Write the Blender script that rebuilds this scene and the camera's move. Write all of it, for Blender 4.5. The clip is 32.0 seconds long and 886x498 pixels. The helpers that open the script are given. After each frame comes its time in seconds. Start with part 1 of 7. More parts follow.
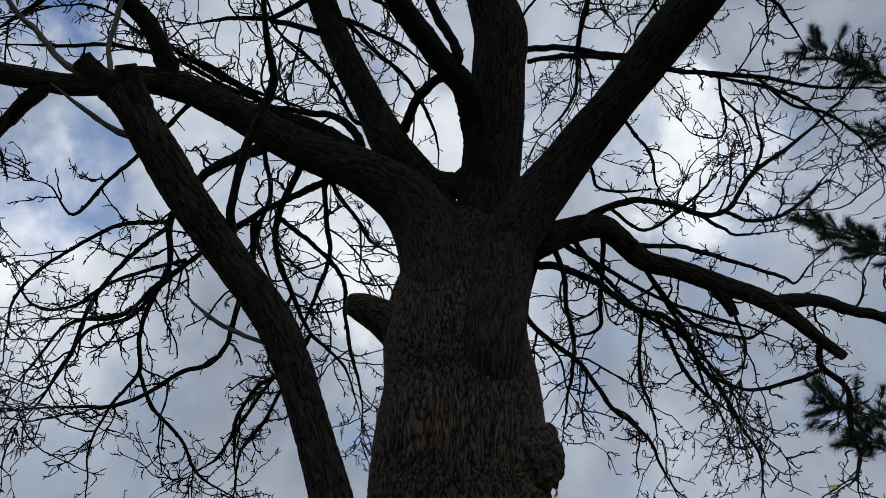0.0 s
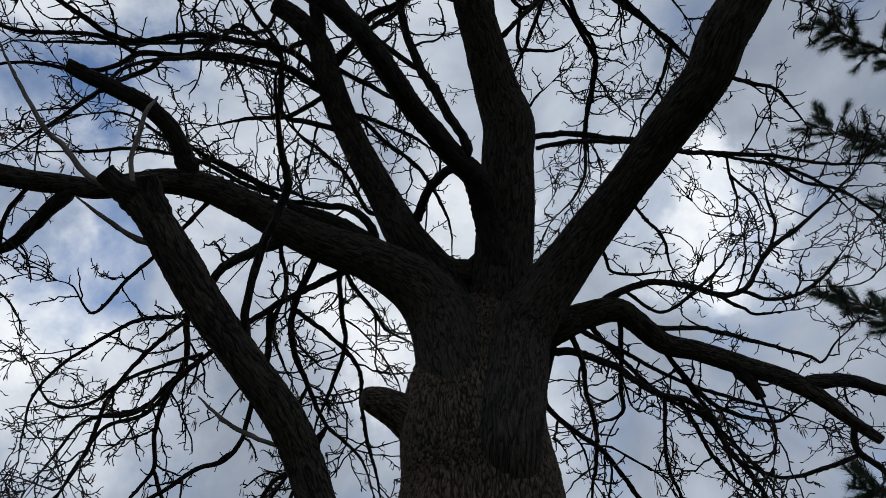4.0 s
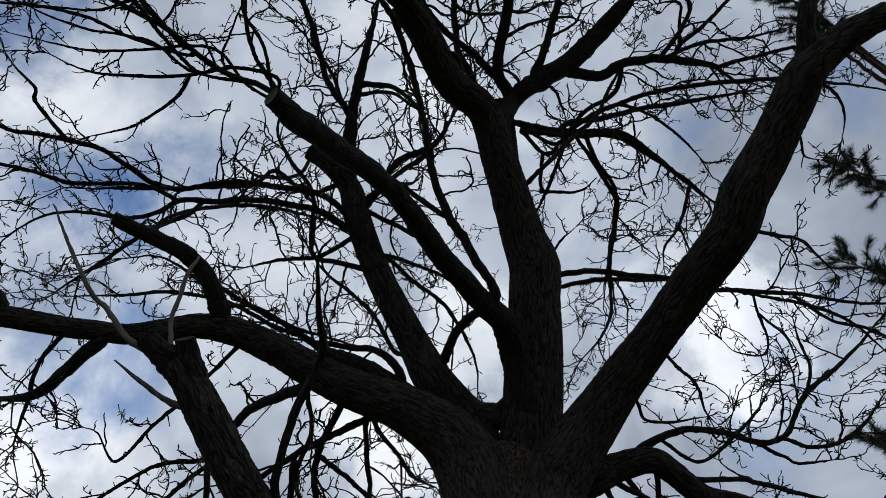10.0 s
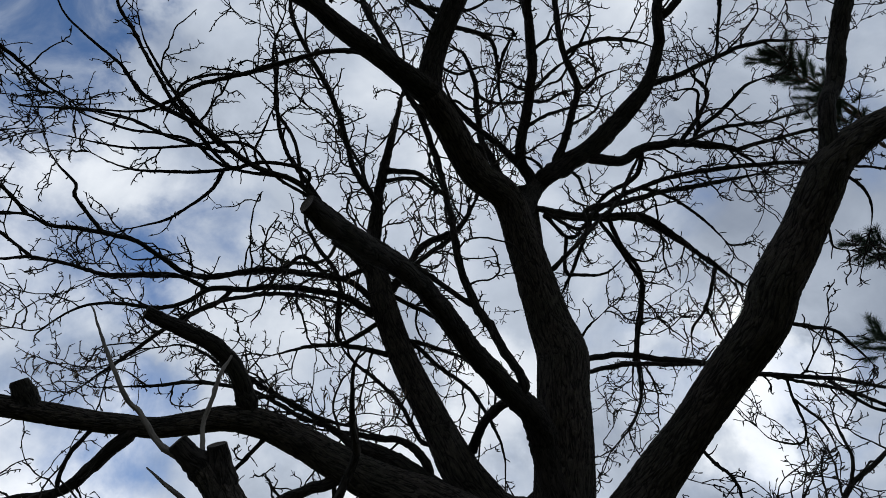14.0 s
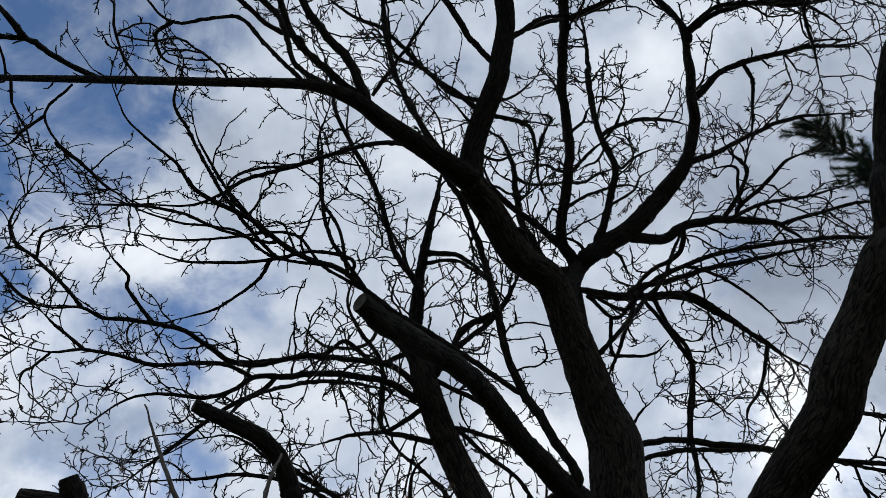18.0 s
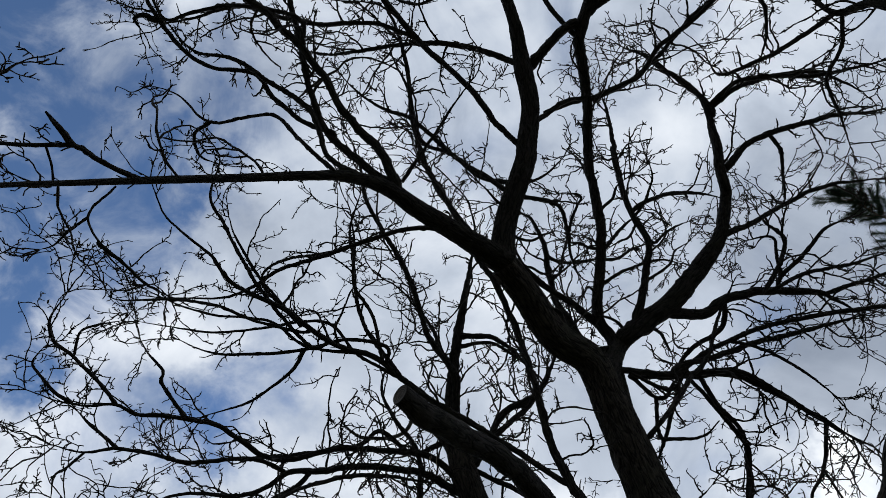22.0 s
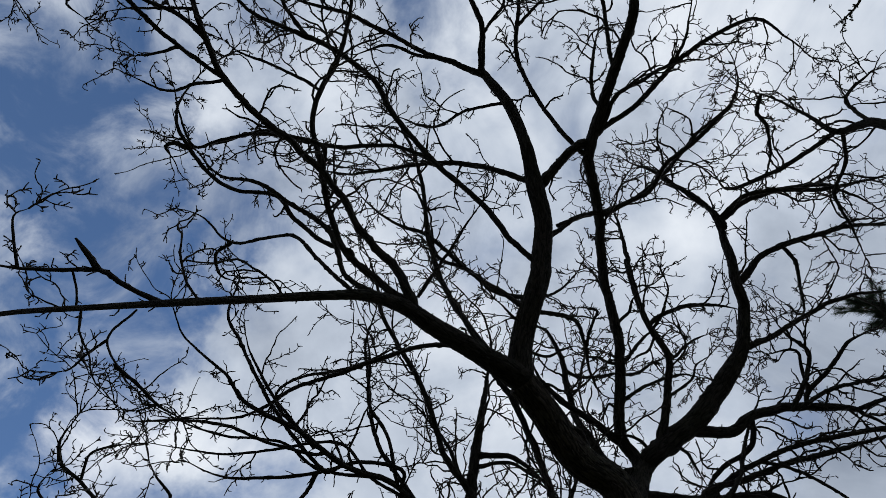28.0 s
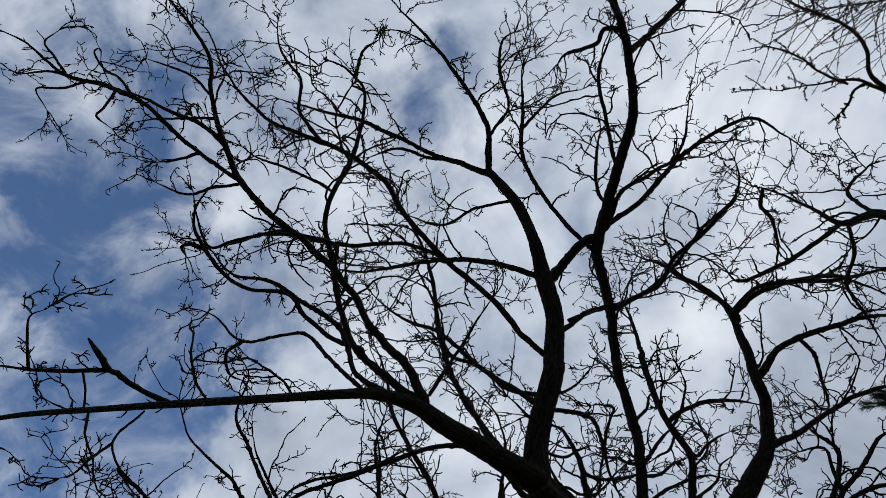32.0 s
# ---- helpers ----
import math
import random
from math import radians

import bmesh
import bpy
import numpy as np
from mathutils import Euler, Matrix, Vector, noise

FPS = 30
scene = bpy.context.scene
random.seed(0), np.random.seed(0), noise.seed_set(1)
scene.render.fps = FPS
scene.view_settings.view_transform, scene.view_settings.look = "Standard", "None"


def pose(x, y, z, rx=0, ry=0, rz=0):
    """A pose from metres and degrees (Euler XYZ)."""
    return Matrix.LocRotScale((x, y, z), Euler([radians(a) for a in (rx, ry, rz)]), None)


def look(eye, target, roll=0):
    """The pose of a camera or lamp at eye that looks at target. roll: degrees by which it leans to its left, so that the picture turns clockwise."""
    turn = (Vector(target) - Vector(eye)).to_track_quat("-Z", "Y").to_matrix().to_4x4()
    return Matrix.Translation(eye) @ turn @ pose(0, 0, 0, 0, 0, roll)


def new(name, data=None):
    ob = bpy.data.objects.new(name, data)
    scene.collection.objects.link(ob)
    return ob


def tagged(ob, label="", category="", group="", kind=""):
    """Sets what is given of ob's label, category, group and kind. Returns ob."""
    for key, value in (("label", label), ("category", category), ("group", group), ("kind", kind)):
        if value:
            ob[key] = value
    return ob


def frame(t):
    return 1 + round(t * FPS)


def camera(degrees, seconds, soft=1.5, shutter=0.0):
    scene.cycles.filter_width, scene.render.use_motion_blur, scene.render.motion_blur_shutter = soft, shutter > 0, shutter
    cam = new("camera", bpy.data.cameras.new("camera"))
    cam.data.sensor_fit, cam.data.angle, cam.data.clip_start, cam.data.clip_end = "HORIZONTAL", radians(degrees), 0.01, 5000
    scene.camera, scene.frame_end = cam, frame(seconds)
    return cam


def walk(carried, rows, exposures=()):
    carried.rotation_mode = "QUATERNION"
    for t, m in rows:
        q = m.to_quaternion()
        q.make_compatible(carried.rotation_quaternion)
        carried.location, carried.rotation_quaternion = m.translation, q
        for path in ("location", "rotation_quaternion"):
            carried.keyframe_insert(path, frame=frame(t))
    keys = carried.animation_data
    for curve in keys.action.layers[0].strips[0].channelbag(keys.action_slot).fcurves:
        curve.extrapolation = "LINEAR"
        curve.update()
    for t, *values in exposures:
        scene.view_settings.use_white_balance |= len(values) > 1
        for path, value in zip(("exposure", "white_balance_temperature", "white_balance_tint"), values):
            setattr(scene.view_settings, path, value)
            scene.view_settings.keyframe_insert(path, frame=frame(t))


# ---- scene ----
cam = camera(70.8, 32.0, 0.4)
# seconds, eye, and the turns of pose()
ROWS = [
    (0.0, 0.0, 0.0, 1.6, 122.0, 0.0, -0.0),
    (0.5, -0.003, -0.011, 1.612, 122.8, 0.16, 0.22),
    (1.0, 0.002, -0.017, 1.623, 123.64, 0.12, 0.38),
    (1.5, 0.014, -0.019, 1.64, 124.44, 0.12, 0.77),
    (2.0, -0.001, -0.024, 1.645, 125.39, 0.37, 0.88),
    (2.5, 0.007, -0.038, 1.649, 126.32, 0.34, 1.18),
    (3.0, 0.007, -0.051, 1.662, 127.17, 0.35, 1.53),
    (3.5, 0.037, -0.058, 1.674, 127.97, 0.25, 2.16),
    (5.5, -0.014, -0.147, 1.77, 130.38, 0.61, 2.24),
    (6.0, -0.018, -0.152, 1.78, 131.36, 0.64, 2.33),
    (6.5, -0.032, -0.168, 1.803, 132.16, 0.53, 2.32),
    (7.0, -0.041, -0.182, 1.804, 133.28, 0.56, 2.56),
    (7.5, -0.038, -0.196, 1.821, 134.07, 0.25, 2.72),
    (8.0, -0.033, -0.23, 1.849, 134.6, -0.11, 2.87),
    (8.5, -0.033, -0.257, 1.869, 135.29, -0.34, 3.07),
    (9.0, -0.045, -0.27, 1.873, 136.29, -0.45, 3.1),
    (9.5, -0.044, -0.283, 1.877, 137.33, -0.57, 3.25),
    (10.0, -0.054, -0.296, 1.892, 138.18, -0.65, 3.26),
    (10.5, -0.078, -0.318, 1.917, 138.81, -0.61, 3.21),
    (11.0, -0.087, -0.341, 1.94, 139.39, -0.61, 3.24),
    (11.5, -0.098, -0.372, 1.958, 139.9, -0.64, 3.41),
    (12.0, -0.12, -0.397, 1.98, 140.46, -0.57, 3.53),
    (12.5, -0.126, -0.423, 1.995, 141.14, -0.73, 3.74),
    (13.0, -0.12, -0.445, 2.007, 141.87, -1.01, 4.09),
    (13.5, -0.117, -0.455, 2.009, 142.84, -1.28, 4.41),
    (14.0, -0.121, -0.476, 2.004, 143.79, -1.52, 4.59),
    (14.5, -0.127, -0.497, 2.013, 144.6, -1.71, 4.75),
    (16.5, -0.168, -0.572, 2.051, 147.46, -2.67, 5.78),
    (17.0, -0.185, -0.583, 2.055, 148.34, -2.82, 6.19),
    (17.5, -0.203, -0.603, 2.068, 148.99, -3.02, 6.55),
    (18.0, -0.229, -0.616, 2.087, 149.7, -3.11, 6.97),
    (18.5, -0.247, -0.625, 2.092, 150.6, -3.19, 7.42),
    (19.0, -0.25, -0.639, 2.107, 151.34, -3.38, 7.87),
    (19.5, -0.259, -0.646, 2.114, 152.27, -3.53, 8.23),
    (20.0, -0.276, -0.648, 2.135, 153.15, -3.61, 8.69),
    (20.5, -0.29, -0.647, 2.137, 154.14, -3.78, 9.15),
    (21.0, -0.299, -0.643, 2.148, 155.0, -3.95, 9.48),
    (21.5, -0.294, -0.652, 2.14, 155.79, -4.16, 9.76),
    (22.0, -0.295, -0.647, 2.151, 156.59, -4.23, 9.9),
    (22.5, -0.304, -0.663, 2.16, 157.24, -4.26, 9.88),
    (23.0, -0.286, -0.69, 2.16, 157.85, -4.5, 9.82),
    (23.5, -0.283, -0.684, 2.169, 158.81, -4.61, 9.91),
    (24.0, -0.277, -0.696, 2.171, 159.61, -4.74, 9.98),
    (24.5, -0.272, -0.713, 2.17, 160.23, -4.94, 9.96),
    (26.5, -0.271, -0.728, 2.175, 163.14, -5.12, 10.51),
    (27.0, -0.271, -0.745, 2.169, 163.92, -5.24, 10.59),
    (27.5, -0.287, -0.738, 2.192, 164.92, -5.24, 10.62),
    (28.0, -0.292, -0.752, 2.171, 165.96, -5.31, 10.71),
    (28.5, -0.3, -0.748, 2.178, 167.1, -5.32, 10.75),
    (29.0, -0.294, -0.755, 2.193, 168.09, -5.46, 10.58),
    (29.5, -0.264, -0.751, 2.174, 169.32, -5.73, 10.75),
    (30.0, -0.282, -0.76, 2.181, 170.42, -5.69, 10.64),
    (30.5, -0.27, -0.754, 2.163, 171.69, -5.87, 10.92),
    (31.0, -0.294, -0.775, 2.156, 172.65, -5.86, 10.93),
    (31.5, -0.29, -0.768, 2.168, 173.64, -6.04, 11.17),
    (32.0, -0.289, -0.749, 2.151, 174.75, -6.14, 11.62),
]
EXPOSURES = [(0.0, 0.06), (9.0, 0.12), (14.0, 0.2), (19.0, 0.28), (26.0, 0.25), (32.0, 0.2)]
walk(cam, [(t, pose(*p)) for t, *p in ROWS], EXPOSURES)

# ---- sky, sun ----
world = bpy.data.worlds.new("sky")
scene.world = world
world.use_nodes = True
wt = world.node_tree
wt.nodes.clear()


def wmath(op, a, b=None, c=None, clamp=False):
    n = wt.nodes.new("ShaderNodeMath")
    n.operation, n.use_clamp = op, clamp
    for k, v in enumerate((a, b, c)):
        if v is None:
            continue
        if isinstance(v, (int, float)):
            n.inputs[k].default_value = v
        else:
            wt.links.new(v, n.inputs[k])
    return n.outputs[0]


def wrange(value, a, b, lo=0.0, hi=1.0):
    n = wt.nodes.new("ShaderNodeMapRange")
    n.interpolation_type = "SMOOTHSTEP"
    wt.links.new(value, n.inputs[0])
    for k, v in zip((1, 2, 3, 4), (a, b, lo, hi)):
        n.inputs[k].default_value = v
    return n.outputs[0]


def wnoise(vector, scale, detail, rough, distort=0.0):
    n = wt.nodes.new("ShaderNodeTexNoise")
    wt.links.new(vector, n.inputs["Vector"])
    n.inputs["Scale"].default_value, n.inputs["Detail"].default_value = scale, detail
    n.inputs["Roughness"].default_value, n.inputs["Distortion"].default_value = rough, distort
    return n.outputs[0]


def heading(azimuth, elevation):
    """A unit vector: azimuth in degrees to the right of +y, elevation above the horizon."""
    a, e = radians(azimuth), radians(elevation)
    return math.sin(a) * math.cos(e), math.cos(a) * math.cos(e), math.sin(e)


way = wt.nodes.new("ShaderNodeTexCoord").outputs["Generated"]


ragged = wt.nodes.new("ShaderNodeTexNoise")
wt.links.new(way, ragged.inputs["Vector"])
ragged.inputs["Scale"].default_value, ragged.inputs["Detail"].default_value, ragged.inputs["Roughness"].default_value = 5.0, 6, 0.6
push = wt.nodes.new("ShaderNodeVectorMath")
push.operation = "MULTIPLY_ADD"
wt.links.new(ragged.outputs["Color"], push.inputs[0])
push.inputs[1].default_value = (0.42, 0.42, 0.42)
wt.links.new(way, push.inputs[2])
shift = wt.nodes.new("ShaderNodeVectorMath")
shift.operation = "ADD"
wt.links.new(push.outputs[0], shift.inputs[0])
shift.inputs[1].default_value = (-0.21, -0.21, -0.21)
torn = wt.nodes.new("ShaderNodeVectorMath")
torn.operation = "NORMALIZE"
wt.links.new(shift.outputs[0], torn.inputs[0])


def around(azimuth, elevation, degrees, weight):
    """A soft round field on the sky about one heading."""
    n = wt.nodes.new("ShaderNodeVectorMath")
    n.operation = "DOT_PRODUCT"
    wt.links.new(torn.outputs[0], n.inputs[0])
    n.inputs[1].default_value = heading(azimuth, elevation)
    return wmath("MULTIPLY", wrange(n.outputs["Value"], math.cos(radians(degrees)), 1.0), weight)


def total(fields):
    acc = fields[0]
    for f in fields[1:]:
        acc = wmath("ADD", acc, f)
    return acc


SUN_AZ, SUN_EL = 21.0, 39.0
big = wnoise(way, 2.6, 3, 0.5, 0.3)
fine = wnoise(way, 6.5, 8, 0.53, 0.35)
puff = wnoise(way, 3.4, 7, 0.55, 0.6)

# openings in the cloud deck, all on the side away from the sun
GAPS = [
    (-95.0, 51.0, 27, 0.42),
    (-69.0, 49.0, 20, 0.25),
    (-97.0, 55.5, 11, 0.6),
    (-90.0, 51.5, 9, 0.45),
    (-71.0, 54.5, 9, 0.5),
    (-69.0, 47.0, 10, 0.7),
    (-66.5, 43.5, 8, 0.3),
    (-104.5, 54.5, 15, 0.22),
    (-80.5, 57.5, 12, 0.22),
    (-122.0, 58.5, 13, 0.3),
    (-114.0, 46.0, 14, 0.3),
    (-136.5, 81.0, 9, 0.45),
    (-168.0, 79.0, 7, 0.35),
    (-39.2, 47.0, 8, 0.4),
    (-46.0, 41.0, 9, 0.25),
    (-59.5, 39.3, 7, 0.18),
    (-44.6, 43.1, 7, 0.22),
    (-36.5, 33.5, 6, 0.5),
    (-45.3, 31.8, 7, 0.15),
    (-43.0, 51.4, 7, 0.15),
    (-82.3, 50.5, 6, -0.3),
    (-91.0, 48.5, 5, -0.3),
    (-62.5, 42.5, 5, -0.25),
]
THICK = [
    (34.4, 17.8, 24, 0.12),
    (-25.0, 14.0, 22, 0.12),
    (5.0, 10.0, 18, 0.08),
    (38.0, 43.0, 14, 0.12),
]
LIGHT = [
    (24.0, 38.0, 9, 0.2),
    (27.5, 36.5, 6, 0.3),
    (-8.8, 31.8, 9, 0.3),
    (-40.0, 29.7, 8, 0.2),
    (-0.3, 40.8, 7, 0.2),
    (31.3, 35.1, 8, 0.1),
    (-64.5, 42.5, 9, 0.12),
    (-82.9, 49.9, 5, 0.12),
    (-82.7, 51.6, 5, 0.12),
    (-94.1, 50.2, 6, 0.1),
    (95.0, 68.0, 15, 0.18),
    (-33.0, 24.0, 12, 0.22),
    (-22.0, 38.0, 10, 0.12),
    (-57.2, 48.3, 9, 0.12),
    (-57.9, 45.4, 9, 0.1),
    (-54.3, 37.4, 8, 0.2),
    (-41.9, 29.4, 8, 0.15),
]
gaps = wmath("MINIMUM", total([around(*g) for g in GAPS]), 0.93)
veil = wnoise(way, 7.0, 9, 0.6, 0.5)
cover = wmath("ADD", wmath("MULTIPLY", big, 0.5), wmath("MULTIPLY", fine, 1.9))
# thin torn wisps drift over the openings
wisps = wmath("MULTIPLY", wmath("SUBTRACT", veil, 0.39), 2.8)
cover = wmath("ADD", wmath("MULTIPLY", cover, wmath("SUBTRACT", 1.0, gaps)), wmath("MULTIPLY", wisps, gaps))
cloud = wrange(cover, 0.1, 1.2)
shade = wmath("ADD", wmath("MULTIPLY", puff, 0.9), wmath("MULTIPLY", fine, 0.35))
shade = wmath("ADD", shade, total([around(*g) for g in LIGHT]))
shade = wmath("SUBTRACT", shade, total([around(*g) for g in THICK]))
ramp = wt.nodes.new("ShaderNodeValToRGB")
wt.links.new(wrange(shade, 0.15, 1.25), ramp.inputs[0])
ramp.color_ramp.elements[0].color = (0.18, 0.217, 0.285, 1)
ramp.color_ramp.elements[1].color = (0.92, 0.95, 0.98, 1)
middle = ramp.color_ramp.elements.new(0.45)
middle.color = (0.45, 0.505, 0.592, 1)

blue = wt.nodes.new("ShaderNodeTexSky")
blue.sky_type, blue.sun_disc = "NISHITA", False
blue.sun_elevation, blue.sun_rotation = radians(SUN_EL), radians(SUN_AZ)
blue.air_density, blue.dust_density, blue.ozone_density = 1.0, 0.0, 6.0
back = wt.nodes.new("ShaderNodeBackground")
wt.links.new(blue.outputs[0], back.inputs[0])
back.inputs[1].default_value = 0.108
deck = wt.nodes.new("ShaderNodeBackground")
wt.links.new(ramp.outputs[0], deck.inputs[0])
up = wt.nodes.new("ShaderNodeSeparateXYZ")
wt.links.new(way, up.inputs[0])
# an overcast deck is dimmer towards the horizon than overhead
wt.links.new(wrange(up.outputs[2], -0.1, 0.35, 0.8, 1.0), deck.inputs[1])
mixed = wt.nodes.new("ShaderNodeMixShader")
wt.links.new(cloud, mixed.inputs[0])
wt.links.new(back.outputs[0], mixed.inputs[1])
wt.links.new(deck.outputs[0], mixed.inputs[2])
wt.links.new(mixed.outputs[0], wt.nodes.new("ShaderNodeOutputWorld").inputs[0])

sun = new("sun", bpy.data.lights.new("sun", "SUN"))
sun.data.energy, sun.data.angle, sun.data.color = 0.6, radians(14), (1.0, 0.96, 0.9)
sun.matrix_world = look(Vector(heading(SUN_AZ, SUN_EL)) * 40, (0, 0, 0))


# ---- materials ----
def material(name, rough=0.9):
    m = bpy.data.materials.new(name)
    m.use_nodes = True
    p = m.node_tree.nodes["Principled BSDF"]
    p.inputs["Roughness"].default_value = rough
    p.inputs["Specular IOR Level"].default_value = 0.25
    return m, m.node_tree, p


def noise_tex(nt, vector, scale, detail=5, rough=0.55, stretch=None, distort=0.0):
    if stretch:
        mp = nt.nodes.new("ShaderNodeMapping")
        mp.inputs["Scale"].default_value = stretch
        nt.links.new(vector, mp.inputs["Vector"])
        vector = mp.outputs[0]
    n = nt.nodes.new("ShaderNodeTexNoise")
    nt.links.new(vector, n.inputs["Vector"])
    n.inputs["Scale"].default_value, n.inputs["Detail"].default_value = scale, detail
    n.inputs["Roughness"].default_value, n.inputs["Distortion"].default_value = rough, distort
    return n.outputs[0]


def colour_ramp(nt, value, stops):
    r = nt.nodes.new("ShaderNodeValToRGB")
    nt.links.new(value, r.inputs[0])
    els = r.color_ramp.elements
    while len(els) < len(stops):
        els.new(0.5)
    for e, (pos, col) in zip(els, stops):
        e.position, e.color = pos, (*col, 1)
    return r.outputs[0]


def mix_colour(nt, fac, a, b, kind="MIX"):
    n = nt.nodes.new("ShaderNodeMix")
    n.data_type, n.blend_type = "RGBA", kind
    if isinstance(fac, float):
        n.inputs[0].default_value = fac
    else:
        nt.links.new(fac, n.inputs[0])
    for k, v in ((6, a), (7, b)):
        if isinstance(v, tuple):
            n.inputs[k].default_value = (*v, 1)
        else:
            nt.links.new(v, n.inputs[k])
    return n.outputs[2]


def bark(name, dark, light, moss, grain, depth, pitch=0.0, ridged=False):
    """Bark whose grain runs along the stem, by the stem's own coordinates. pitch: spacing of its interlaced furrows;
    ridged: the furrows are modelled, and the colour goes from dark at their bottoms to pale on the crests."""
    m, nt, p = material(name, 0.93)
    at = nt.nodes.new("ShaderNodeAttribute")
    at.attribute_name = "bark"
    co = at.outputs["Vector"]

    def calc(op, a, b):
        n = nt.nodes.new("ShaderNodeMath")
        n.operation = op
        for k, v in enumerate((a, b)):
            if isinstance(v, float):
                n.inputs[k].default_value = v
            else:
                nt.links.new(v, n.inputs[k])
        return n.outputs[0]

    def plates(scale, stretch, width):
        """Flat-topped plates between furrows that wander along the stem and meet."""
        f = noise_tex(nt, co, scale, 1.6, 0.5, (1, 1, stretch), 0.55)
        return calc("MINIMUM", calc("MULTIPLY", calc("ABSOLUTE", calc("SUBTRACT", f, 0.5), 0.0), width), 1.0)

    ridges = noise_tex(nt, co, grain, 6, 0.6, (1, 1, 0.22), 0.5)
    flakes = noise_tex(nt, co, grain * 3.1, 4, 0.6, (1, 1, 0.5))
    patches = noise_tex(nt, co, 2.3, 3, 0.5)
    base = colour_ramp(nt, ridges, ((0.36, dark), (0.62, light)))
    base = mix_colour(nt, 0.35, base, colour_ramp(nt, flakes, ((0.3, dark), (0.75, light))), "MIX")
    height = calc("MULTIPLY", ridges, 1.2)
    if ridged:
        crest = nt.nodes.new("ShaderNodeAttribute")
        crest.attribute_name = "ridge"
        crest_level = calc("ADD", crest.outputs["Fac"], calc("MULTIPLY", calc("SUBTRACT", flakes, 0.5), 0.5))
        furrow_tone = colour_ramp(nt, crest_level, ((0.1, (0.13, 0.125, 0.12)), (0.5, (0.62, 0.62, 0.62)), (0.95, (1.3, 1.28, 1.25))))
        base = mix_colour(nt, 1.0, base, furrow_tone, "MULTIPLY")
        height = calc("ADD", height, calc("MULTIPLY", plates(2.2 / pitch, 0.45, 10.0), 0.8))
    elif pitch:
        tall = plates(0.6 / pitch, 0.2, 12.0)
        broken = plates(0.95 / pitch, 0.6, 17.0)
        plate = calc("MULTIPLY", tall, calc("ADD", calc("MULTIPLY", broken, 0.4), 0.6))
        furrow_tone = colour_ramp(nt, plate, ((0.05, (0.18, 0.175, 0.17)), (0.5, (0.9, 0.9, 0.9)), (1.0, (1.2, 1.18, 1.15))))
        base = mix_colour(nt, 1.0, base, furrow_tone, "MULTIPLY")
        height = calc("ADD", height, calc("MULTIPLY", plate, 3.0))
    tint = colour_ramp(nt, patches, ((0.36, (1.08, 0.97, 0.88)) if ridged else (0.45, (1, 1, 1)), (0.64, moss)))
    nt.links.new(mix_colour(nt, 1.0, base, tint, "MULTIPLY"), p.inputs["Base Color"])
    b = nt.nodes.new("ShaderNodeBump")
    b.inputs["Strength"].default_value, b.inputs["Distance"].default_value = 1.0, depth
    nt.links.new(calc("ADD", height, flakes), b.inputs["Height"])
    nt.links.new(b.outputs[0], p.inputs["Normal"])
    return m


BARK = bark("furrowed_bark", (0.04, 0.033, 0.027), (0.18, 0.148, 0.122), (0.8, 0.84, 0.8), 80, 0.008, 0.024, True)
# limbs and twigs: the trunk's bark with their shade put into darker colours
SHADED_BIG_BARK = bark("shaded_big_limb_bark", (0.019, 0.0165, 0.0145), (0.088, 0.075, 0.064), (0.82, 0.9, 0.84), 75, 0.009, 0.02)
SHADED_LIMB_BARK = bark("shaded_limb_bark", (0.011, 0.0095, 0.0085), (0.04, 0.035, 0.031), (0.85, 0.95, 0.78), 60, 0.006, 0.016)
SHADED_TWIG_BARK = bark("twig_bark", (0.012, 0.010, 0.0085), (0.034, 0.029, 0.025), (0.9, 0.95, 0.85), 90, 0.002)
SHOOT_BARK = bark("smooth_grey_bark", (0.06, 0.053, 0.046), (0.17, 0.156, 0.14), (0.95, 0.95, 0.9), 60, 0.001)
PINE_BARK = bark("pine_bark", (0.06, 0.045, 0.036), (0.18, 0.13, 0.1), (0.9, 0.95, 0.9), 22, 0.01)
LARCH_BARK = bark("larch_bark", (0.025, 0.021, 0.018), (0.075, 0.062, 0.052), (0.9, 0.95, 0.85), 40, 0.006)


def end_grain():
    m, nt, p = material("sawn_end", 0.85)
    at = nt.nodes.new("ShaderNodeAttribute")
    at.attribute_name = "bark"
    w = nt.nodes.new("ShaderNodeTexWave")
    w.wave_type, w.rings_direction = "RINGS", "Z"
    nt.links.new(at.outputs["Vector"], w.inputs["Vector"])
    w.inputs["Scale"].default_value, w.inputs["Distortion"].default_value, w.inputs["Detail"].default_value = 32, 2.0, 3
    stain = noise_tex(nt, at.outputs["Vector"], 18, 4)
    rings = colour_ramp(nt, w.outputs[1], ((0.2, (0.045, 0.038, 0.031)), (0.8, (0.1, 0.088, 0.074))))
    grey = colour_ramp(nt, stain, ((0.4, (0.6, 0.58, 0.56)), (0.65, (1, 1, 1))))
    nt.links.new(mix_colour(nt, 1.0, rings, grey, "MULTIPLY"), p.inputs["Base Color"])
    return m


SAWN = end_grain()


